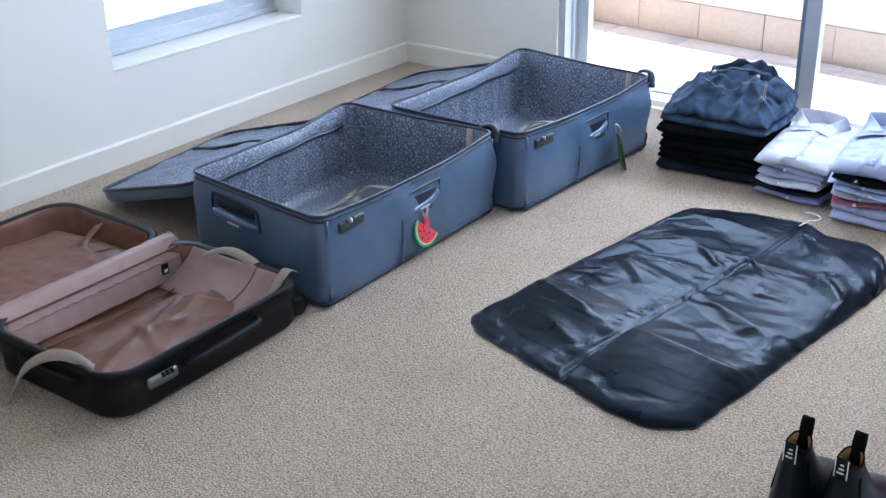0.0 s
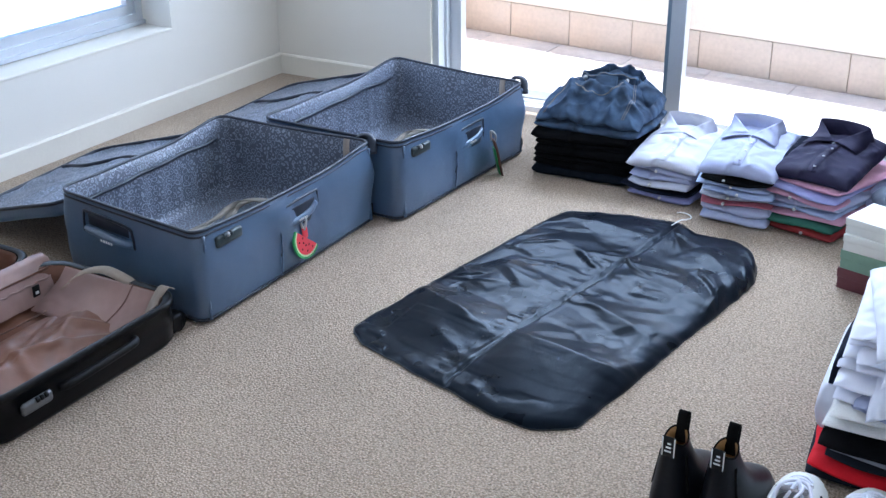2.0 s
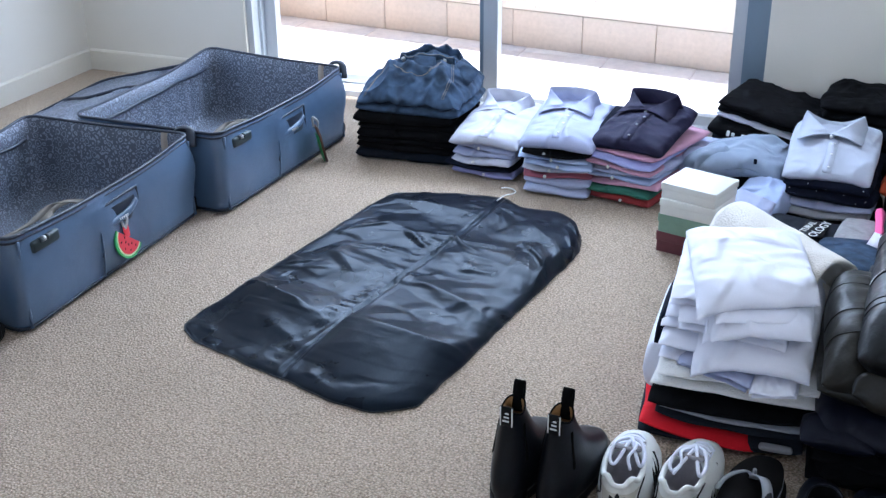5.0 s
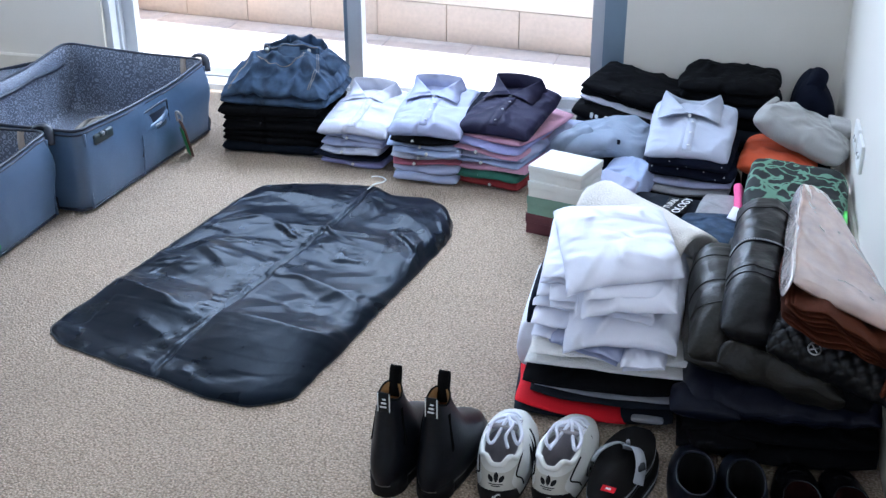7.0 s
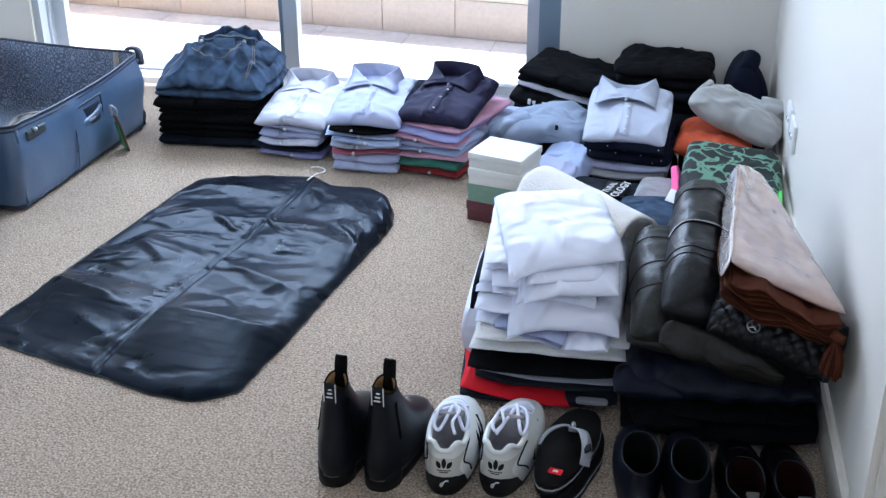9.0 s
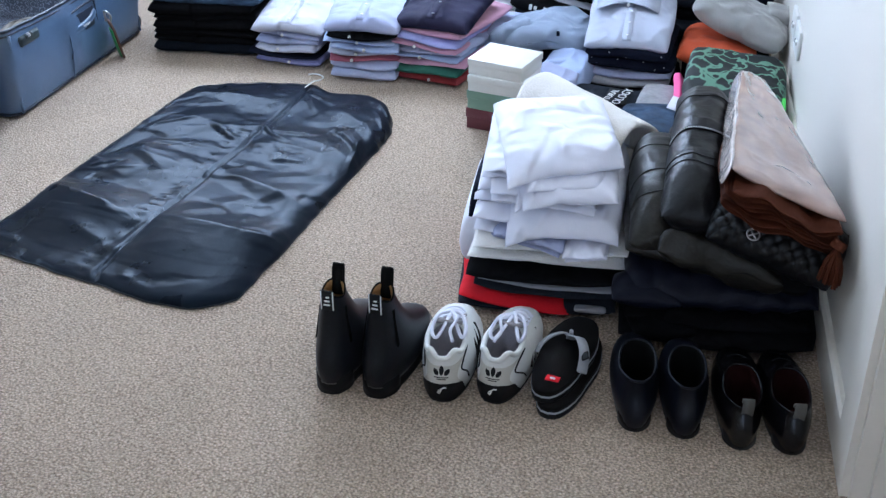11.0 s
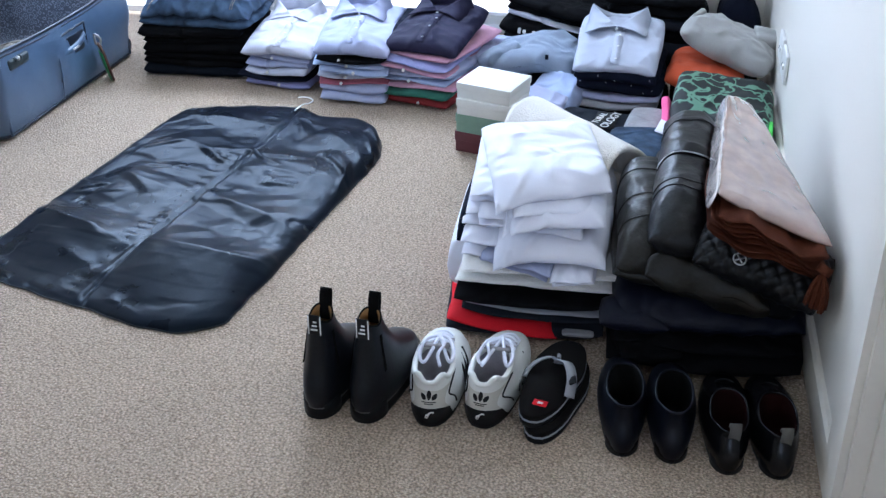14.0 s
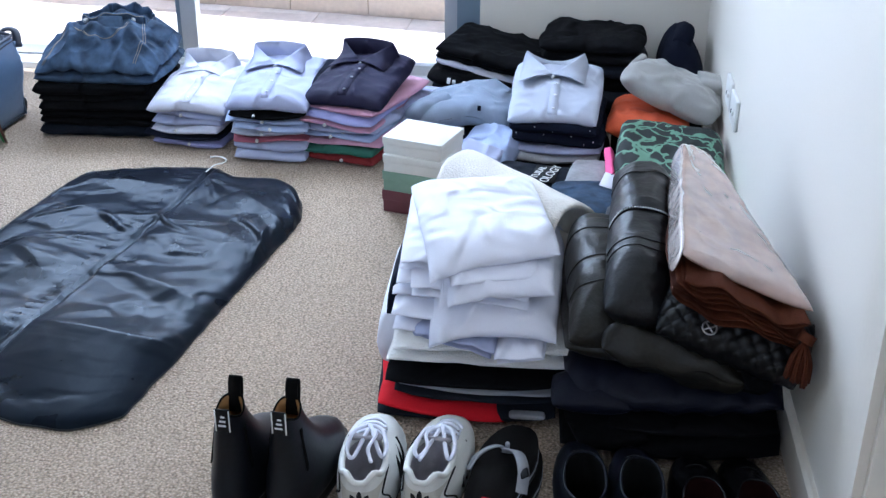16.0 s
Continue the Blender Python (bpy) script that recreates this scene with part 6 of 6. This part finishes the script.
for p in zp[1:-1]:
    part("zip_tooth", rbox(0.0026, 0.006, 0.0024, 0.0006, 1, at=p + (p - Vector((-0.075, p.y, 0.078))).normalized() * 0.0012), STEEL, lj)
for ln in lines:
    part("panel_seam", tube(ln, 0.0012, 6), LEATHER, lj)
q = part("quilted_panel", slab(0.25, 0.13, 0.085, 160, 0.003, power=3, nx=110, ny=70, lift=lambda u, v: 0.0065 * (abs(math.sin((u * 1.2 + v * 0.6) * 11)) ** 0.4 + abs(math.sin((u * 1.2 - v * 0.6) * 11)) ** 0.4)), LEATHER, lj, "quilted black leather panel", m=pose(0.070, -0.238, 0.014, 36, 14, -10))
on_panel = pose(0.070, -0.238, 0.014, 36, 14, -10) @ pose(-0.044, -0.038, 0.0965)
em = part("emblem", tube([(0.0115 * math.cos(a), 0.0115 * math.sin(a), 0) for a in np.linspace(0, math.tau, 20)[:-1]], 0.0016, 6, True), STEEL, lj, "round metal emblem", m=on_panel)
for k in (-1, 1):
    part("emblem_bar", tube([(-0.007, -0.006 * k, 0), (0.007, 0.006 * k, 0)], 0.0014, 6), STEEL, em, m=on_panel)
zq = smooth_path([(0.105, -0.318, 0.020), (0.14, -0.310, 0.008), (0.172, -0.298, -0.008)], 8)
part("pocket_zip", ribbon(zq, 0.012, 0.003, (0.1, 0.3, 1)), STEEL, lj)
# brown cloth in clear wrapping on top
br = thing("wrapped_garment", pose(3.388, -1.80, 0.314, 0, 21, -3), "rust brown folded garment in clear crinkled wrapping", "garment")

for k in range(7):
    part("cloth_fold", wedge(slab(0.236, 0.50 - 0.006 * (k % 2), 0.0105, 161 + k, 0.006, nx=34, ny=44, power=9, ragged=0.012, lift=lambda u, v, k=k: 0.007 * math.sin(u * 4.2 + k * 0.5) + 0.004 * math.sin(u * 9 + k)), 0.232, 0.5), SUEDE, br, "rust brown folded cloth", m=pose(0.002 * (k % 2), -0.003 * k, k * 0.0083))
part("wrapping", wedge(slab(0.242, 0.50, 0.024, 172, 0.006, nx=70, ny=90, power=14, crease=0.0018), 0.242, 0.5), WRAP, br, "clear crinkled plastic wrapping", m=pose(-0.002, 0.02, 0.056))
part("wrapping_edge", slab(0.007, 0.49, 0.050, 163, 0.002, nx=10, ny=90, power=14, ragged=0.003, crease=0.004), WRAP_EDGE, br, "clear crinkled plastic wrapping", m=pose(-0.121, 0.02, 0.024, 0, 0, 0))
ts = part("tassel", tube([(0.105, -0.262, 0.05), (0.103, -0.268, 0.035)], 0.014, 10), SUEDE, br)
for k in range(26):
    a = k * 2.4
    r = 0.019 * math.sqrt((k % 13 + 1) / 13)
    part("tassel_thread", tube(smooth_path([(0.104, -0.266, 0.038), (0.116 + r * math.cos(a), -0.268 + r * math.sin(a), 0.006), (0.126 + r * 1.25 * math.cos(a), -0.269 + r * 1.25 * math.sin(a), -0.028)], 3), 0.0028, 5), SUEDE, ts)


# ---- shoes ----
def ring(yb, yf, hw, z, toe=0.0, n=28, waist=0.0, heel=0.80):
    """Foot-shaped outline from heel yb to toe yf."""
    out = []
    for k in range(n):
        a = k / n * math.tau
        c, s = math.cos(a), math.sin(a)
        v = (s + 1) / 2
        y = yb + (yf - yb) * v
        f = heel + (1.02 - heel) * math.sin(min(1, v * 1.15) * math.pi * 0.62) - waist * math.exp(-((v - 0.42) / 0.16) ** 2)
        out.append((math.copysign(abs(c) ** 0.75, c) * hw * f + toe * v, y, z))
    return out


def boot(label, m):
    b = thing("boot", m, label, "boot", "pair of black boots")
    rings = [ring(0.001, 0.290, 0.0475, z, 0.006, waist=0.04) for z in (0.0, 0.006, 0.016)] + [ring(0.002, 0.288, 0.047, 0.020, 0.006, waist=0.04)]
    part("sole", skin(rings, True, True, True), BLACK_RUB, b)
    part("heel_block", skin([ring(0.001, 0.085, 0.036, z) for z in (0.0, 0.03)], True, True, True), BLACK_RUB, b)
    part("sole_welt", tube([(x * 1.03, y, 0.022) for x, y, z in ring(0.0, 0.29, 0.0475, 0, 0.006, waist=0.04)], 0.0016, 5, True), STRAP_DK, b)
    lv = ((0.020, 0.0, 0.284, 0.048), (0.035, -0.005, 0.280, 0.051), (0.050, -0.006, 0.265, 0.0505), (0.062, -0.003, 0.240, 0.048), (0.074, 0.002, 0.210, 0.045), (0.088, 0.010, 0.178, 0.040), (0.105, 0.015, 0.148, 0.0355),
          (0.125, 0.019, 0.126, 0.0310), (0.145, 0.023, 0.108, 0.0265), (0.165, 0.026, 0.096, 0.0230), (0.178, 0.027, 0.090, 0.0215))
    rings = [ring(yb, yf, hw, z, 0.006 * max(0, 1 - z / 0.1)) for z, yb, yf, hw in lv]

    def dip(x, y, z):
        """The rim sinks at both sides between the front and back tabs."""
        return (x, y, z - 0.014 * max(0, (z - 0.11) / 0.068) * math.exp(-((y - 0.055) / 0.024) ** 2))

    rings = [[dip(*q) for q in rg] for rg in rings]
    part("upper", skin(rings, True), BOOT, b)
    part("rim_binding", tube(rings[-1], 0.0018, 6, True), ELASTIC, b)
    rings = [[dip(*q) for q in rg] for rg in (ring(0.0275, 0.0895, 0.0210, 0.1775), ring(0.030, 0.087, 0.0192, 0.177), ring(0.030, 0.088, 0.0195, 0.160))] + [ ring(0.02, 0.12, 0.028, 0.10), ring(0.02, 0.13, 0.030, 0.05)]
    part("lining", skin(rings, True, False, True), BOOT_IN, b, "tan leather lining")
    for sx in (-1, 1):
        pts = []
        for k in range(7):
            z = 0.082 + k * 0.0105
            hw = 0.0405 - 0.20 * (z - 0.085)
            pts.append((sx * (hw * 0.84), 0.066 - 0.008 * (1 - k / 7), z))
        part("elastic_gusset", ribbon(pts, 0.024, 0.0016, (0, 1, 0)), ELASTIC, b, "black elastic side gusset")
    part("pull_tab", ribbon(smooth_path([(0, 0.086, 0.150), (0.001, 0.087, 0.180), (0.003, 0.085, 0.198), (0.004, 0.090, 0.205), (0.004, 0.095, 0.195), (0.002, 0.093, 0.160)]), 0.020, 0.003), ELASTIC, b)
    tb = part("tab_patch", rbox(0.026, 0.003, 0.036, 0.001, 1, at=(0, 0.0255, 0.168)), BLACK_RUB, b)
    for sx in (-1, 1):
        part("tab_line", rbox(0.0022, 0.002, 0.034, 0.0006, 1, at=(sx * 0.0112, 0.0238, 0.168)), WHITE_INK, tb)
    for k in range(3):
        part("tab_mark", rbox(0.013 - 0.003 * k, 0.002, 0.003, 0.0006, 1, at=(0.001 * (k - 1), 0.0238, 0.160 + 0.007 * k)), WHITE_INK, tb)
    return b


for x, y, turn in ((2.592, -2.262, -2), (2.680, -2.258, -5)):
    boot("black leather pull-on boot with elastic sides", pose(x, y, 0, 0, 0, turn) @ Matrix.Diagonal((1.0, 0.95, 1.17, 1)))


def press(tree, pts, out=0.0008):
    """Lay points given as x and height on the back of a shoe."""
    res = []
    for x, z in pts:
        hit = tree.ray_cast(Vector((x, -0.5, z)), Vector((0, 1, 0)))[0]
        if hit:
            res.append(hit + Vector((math.copysign(out, x) * min(1, abs(x) / 0.03), -out, 0)))
    return res


def sneaker(m, mirror):
    s = thing("sneaker", m, "white leather sneaker with black trim and loose laces", "sneaker", "pair of white sneakers")
    f = -1 if mirror else 1
    part("sole", skin([ring(0.004, 0.285, 0.046, z, 0.008 * f, waist=0.05, heel=0.86) for z in (0.0, 0.008, 0.018)], True, True, True), BLACK_RUB, s)
    part("midsole", skin([ring(0.02, 0.284, 0.047, z, 0.008 * f, waist=0.05, heel=0.86) for z in (0.014, 0.026)], True, True, True), SNEAK, s)
    lv = ((0.006, 0.004, 0.281, 0.045), (0.020, 0.001, 0.282, 0.046), (0.034, -0.001, 0.279, 0.0465), (0.046, 0.001, 0.268, 0.045), (0.056, 0.004, 0.245, 0.042), (0.064, 0.008, 0.215, 0.039), (0.071, 0.011, 0.185, 0.0365), (0.077, 0.013, 0.160, 0.034), (0.082, 0.014, 0.140, 0.032))
    rings = []
    for z, yb, yf, hw in lv:
        r = ring(yb, yf, hw, z, 0.008 * f * max(0, 1 - z / 0.09), waist=0.02, heel=0.88, n=40)
        if z > 0.06:
            k = (z - 0.06) / 0.02
            r = [(x, y, zz + k * (0.012 * math.exp(-((abs(x) - 0.021) / 0.008) ** 2) * math.exp(-((y - 0.02) / 0.02) ** 2) - 0.004 * math.exp(-((y - 0.06) / 0.03) ** 2))) for x, y, zz in r]
        rings.append(r)
    bm = skin(rings, True)
    tree = BVHTree.FromBMesh(bm)
    part("upper", bm, SNEAK, s)
    rim = rings[-1]
    inner = [rim, [(x * 0.86, 0.078 + (y - 0.078) * 0.9, z - 0.004) for x, y, z in rim], [(x * 0.84, 0.078 + (y - 0.078) * 0.9, 0.05) for x, y, z in rim], [(x * 0.8, 0.078 + (y - 0.078) * 0.85, 0.03) for x, y, z in rim]]
    part("lining", skin(inner, True, False, True), SNEAK_GREY, s, "grey mesh lining")
    part("collar_padding", tube([(x * 0.97, y, z + 0.001) for x, y, z in rim], 0.0050, 7, True), SNEAK, s)
    part("tongue", ribbon(smooth_path([(0.002 * f, 0.185, 0.070), (0.001 * f, 0.155, 0.080), (0, 0.128, 0.092), (0, 0.108, 0.100)]), 0.044, 0.006), SNEAK_GREY, s)
    # heel patch, trefoil mark, stripes
    rows = []
    for k in range(10):
        q = k / 9
        hw = 0.034 * (1 - 0.16 * q - 0.5 * max(0, q - 0.72) / 0.28 * max(0, q - 0.72) / 0.28)
        rows.append(press(tree, [(hw * g, 0.007 + 0.034 * q) for g in np.linspace(-1, 1, 15)], 0.0016))
    part("heel_patch", skin(rows, False), BLACK_RUB, s, "black heel patch")
    rows = []
    for k in range(14):
        q = k / 13
        hw = 0.031 - 0.007 * math.sin(q * math.pi)
        rows.append([p for p in press(tree, [(hw * g, 0.030 + 0.040 * q) for g in np.linspace(-1, 1, 15)], 0.0007)])
    if all(len(r) == 15 for r in rows):
        part("heel_counter", skin(rows, False), SNEAK_CREAM, s, "cream mesh heel counter")
    for cx, cz, w, h, a in ((-0.0085, 0.0605, 0.0065, 0.012, -32), (0, 0.0635, 0.0065, 0.016, 0), (0.0085, 0.0605, 0.0065, 0.012, 32)):
        ca, sa = math.cos(radians(a)), math.sin(radians(a))
        leaf = []
        for v in np.linspace(-1, 1, 7):
            ww = w / 2 * (1 - abs(v) ** 2.5) + 0.0004
            leaf.append(press(tree, [(cx + g * ww * ca + v * h / 2 * sa, cz - g * ww * sa + v * h / 2 * ca) for g in (-1, 0, 1)], 0.0012))
        part("heel_mark", skin(leaf, False), BLACK_RUB, s)
    for k in range(2):
        part("heel_mark", tube(press(tree, [(x, 0.0515 - 0.003 * k) for x in np.linspace(-0.011 + 0.004 * k, 0.011 - 0.004 * k, 6)], 0.0006), 0.0010, 5), BLACK_RUB, s)
    part("sole_mark", tube(press(tree, [(0.008, 0.034), (0.004, 0.0345), (0.0, 0.031), (-0.001, 0.026), (-0.003, 0.021)], 0.002), 0.0013, 5), WHITE_INK, s)
    part("sole_mark", tube(press(tree, [(-0.005, 0.022), (-0.003, 0.029), (0.001, 0.029)], 0.002), 0.0013, 5), WHITE_INK, s)
    for sx in (-1, 1):
        ln = smooth_path([(sx * x, z, 0) for x, z in ((0.029, 0.088), (0.0335, 0.076), (0.0305, 0.064), (0.029, 0.054), (0.034, 0.044), (0.0375, 0.034), (0.0385, 0.022))], 5)
        part("heel_line", tube(press(tree, [(q[0], q[1]) for q in ln], 0.0006), 0.0016, 5), BLACK_RUB, s)
        for k in range(3):
            y = 0.10 + k * 0.022
            part("side_stripe", tube(smooth_path([(sx * (0.034) + 0.003 * f, y + 0.028, 0.064), (sx * 0.043 + 0.004 * f, y + 0.014, 0.048), (sx * 0.047 + 0.004 * f, y, 0.026)]), 0.0022, 5), BLACK_RUB, s)
    for k in range(4):
        y, z = 0.135 + k * 0.022, 0.094 - k * 0.007
        part("lace", ribbon(smooth_path([(-0.026 + 0.002 * k, y, z - 0.010), (-0.008, y + 0.004, z), (0.008, y + 0.008, z), (0.026 - 0.002 * k, y + 0.006, z - 0.010)]), 0.008, 0.002, (0.1, 1, 0)), WHITE_CLOTH, s)
    part("lace_loop", tube(smooth_path([(0.0, 0.15, 0.098), (-0.018, 0.12, 0.104), (-0.024, 0.085, 0.094), (-0.014, 0.075, 0.088), (0.002, 0.13, 0.104)]), 0.0032, 6), WHITE_CLOTH, s)
    part("lace_loop", tube(smooth_path([(0.0, 0.15, 0.098), (0.020, 0.13, 0.104), (0.030, 0.10, 0.094), (0.024, 0.08, 0.088), (0.004, 0.14, 0.105)]), 0.0032, 6), WHITE_CLOTH, s)
    part("lace_end", tube(smooth_path([(0.002, 0.145, 0.100), (0.014 * f, 0.115, 0.104), (0.006 * f, 0.085, 0.098), (0.012 * f, 0.06, 0.090)]), 0.0028, 6), WHITE_CLOTH, s)
    part("toe_mark", rbox(0.016, 0.005, 0.002, 0.0008, 1), BLACK_RUB, s, m=pose(0.008 * f, 0.215, 0.0655, -24, 0, 0))
    return s


sneaker(pose(2.806, -2.248, 0, 0, 0, 4) @ Matrix.Diagonal((1.17, 1.0, 1.12, 1)), False)
sneaker(pose(2.899, -2.234, 0, 0, 0, -7) @ Matrix.Diagonal((1.17, 1.0, 1.12, 1)), True)


def flip_flop(m, label, strap):
    s = thing("flip_flop", m, label, "sandal", "pair of black flip-flops")
    part("sole", skin([ring(0, 0.275, 0.050, z, 0.004, waist=0.10) for z in (0.0, 0.004, 0.012)], True, True, True), BLACK_RUB, s)
    part("sole_line", skin([ring(-0.001, 0.276, 0.051, z, 0.004, waist=0.10) for z in (0.012, 0.016)], True, True, True), GREY_CLOTH, s, "pale grey sole line")
    part("footbed", skin([ring(0, 0.275, 0.050, z, 0.004, waist=0.10) for z in (0.016, 0.024, 0.027)], True, True, True), FLIP, s)
    if strap:
        part("badge", rbox(0.026, 0.018, 0.002, 0.001, 1, at=(0.006, 0.045, 0.028)), BRIGHT_RED, s, "small red badge")
        part("badge_mark", rbox(0.010, 0.006, 0.001, 0.0004, 1, at=(0.006, 0.044, 0.0295)), WHITE_INK, s)
        part("strap", ribbon(smooth_path([(0.0, 0.185, 0.028), (-0.010, 0.176, 0.046), (-0.030, 0.165, 0.042), (-0.044, 0.145, 0.034), (-0.050, 0.125, 0.022)]), 0.011, 0.003, (-0.8, 0.5, -0.35)), GREY_CLOTH, s, "grey webbing strap")
        part("strap", ribbon(smooth_path([(0.0, 0.185, 0.028), (0.006, 0.170, 0.046), (0.028, 0.15, 0.056), (0.045, 0.115, 0.048), (0.048, 0.09, 0.022)]), 0.020, 0.003, (0.8, 0.5, -0.35)), GREY_CLOTH, s, "grey webbing strap")
        part("toe_post", tube([(0.0, 0.188, 0.026), (0.0, 0.187, 0.04), (0.002, 0.178, 0.052)], 0.004, 8), GREY_CLOTH, s)
        part("strap_badge", rbox(0.004, 0.022, 0.014, 0.001, 1), BLACK_RUB, s, m=pose(0.048, 0.108, 0.050, 0, 60, 20))
    return s


flip_flop(pose(3.006, -2.256, 0.0, 0, 0, -10) @ Matrix.Diagonal((1.02, 0.96, 1, 1)), "black foam flip-flop lying under its pair", False)
flip_flop(pose(2.994, -2.248, 0.029, 0, 0, -11) @ Matrix.Diagonal((1.02, 0.96, 1, 1)), "black foam flip-flop with grey straps and red badge", True)


def low_shoe(m, leather, lining, label, group, pull=False, high=0.0):
    s = thing("shoe", m, label, "shoe", group)
    part("sole", skin([ring(0.002, 0.282, 0.042, z, 0.0, waist=0.06) for z in (0.0, 0.006, 0.012)], True, True, True), BLACK_RUB, s)
    part("heel_block", skin([ring(0.003, 0.07, 0.030, z) for z in (0.0, 0.022)], True, True, True), BLACK_RUB, s)
    t = 0.085 + high
    lv = ((0.010, 0.0, 0.282, 0.0435), (0.026, -0.006, 0.279, 0.0465), (0.042, -0.006, 0.262, 0.0465), (0.054, -0.001, 0.235, 0.0435), (0.064, 0.004, 0.205, 0.040), (0.072, 0.009, 0.178, 0.037), (0.079 + high * 0.5, 0.012, 0.155, 0.034), (t, 0.012, 0.145, 0.0335))
    rings = [ring(yb, yf, hw, z) for z, yb, yf, hw in lv]
    rings[-1] = [(x, y, z - 0.010 * math.exp(-((y - 0.07) / 0.03) ** 2)) for x, y, z in rings[-1]]
    part("upper", skin(rings, True), leather, s)
    rim = rings[-1]
    part("lining", skin([rim, [(x * 0.88, 0.07 + (y - 0.07) * 0.92, z - 0.003) for x, y, z in rim], [(x * 0.86, 0.07 + (y - 0.07) * 0.92, 0.04) for x, y, z in rim], [(x * 0.8, 0.07 + (y - 0.07) * 0.85, 0.022) for x, y, z in rim]], True, False, True), lining, s)
    part("topline", tube([(x, y, z + 0.0005) for x, y, z in rim], 0.0022, 6, True), leather, s)
    part("vamp_seam", tube(smooth_path([(-0.040, 0.16, 0.034), (-0.024, 0.19, 0.060), (0, 0.20, 0.068), (0.024, 0.19, 0.060), (0.040, 0.16, 0.034)]), 0.0016, 5), leather, s)
    if pull:
        part("pull_tab", ribbon(smooth_path([(0.003, 0.013, 0.070), (0.004, 0.011, 0.090), (0.004, 0.016, 0.102), (0.003, 0.022, 0.092)]), 0.020, 0.003), STRAP_DK, s)
    return s


low_shoe(pose(3.165, -2.265, 0, 0, 0, 4), NAVY_SHOE, SHOE_IN, "dark navy leather ankle shoe with a wide opening", "pair of navy shoes", high=0.02)
low_shoe(pose(3.253, -2.268, 0, 0, 0, 3), NAVY_SHOE, SHOE_IN, "dark navy leather ankle shoe with a wide opening", "pair of navy shoes", high=0.02)
low_shoe(pose(3.352, -2.280, 0, 0, 0, 3), SHOE_BLACK, SHOE_RED, "polished black slip-on shoe with a grey pull tab", "pair of black shoes", pull=True)
low_shoe(pose(3.440, -2.276, 0, 0, 0, 5), SHOE_BLACK, SHOE_RED, "polished black slip-on shoe with a grey pull tab", "pair of black shoes", pull=True)
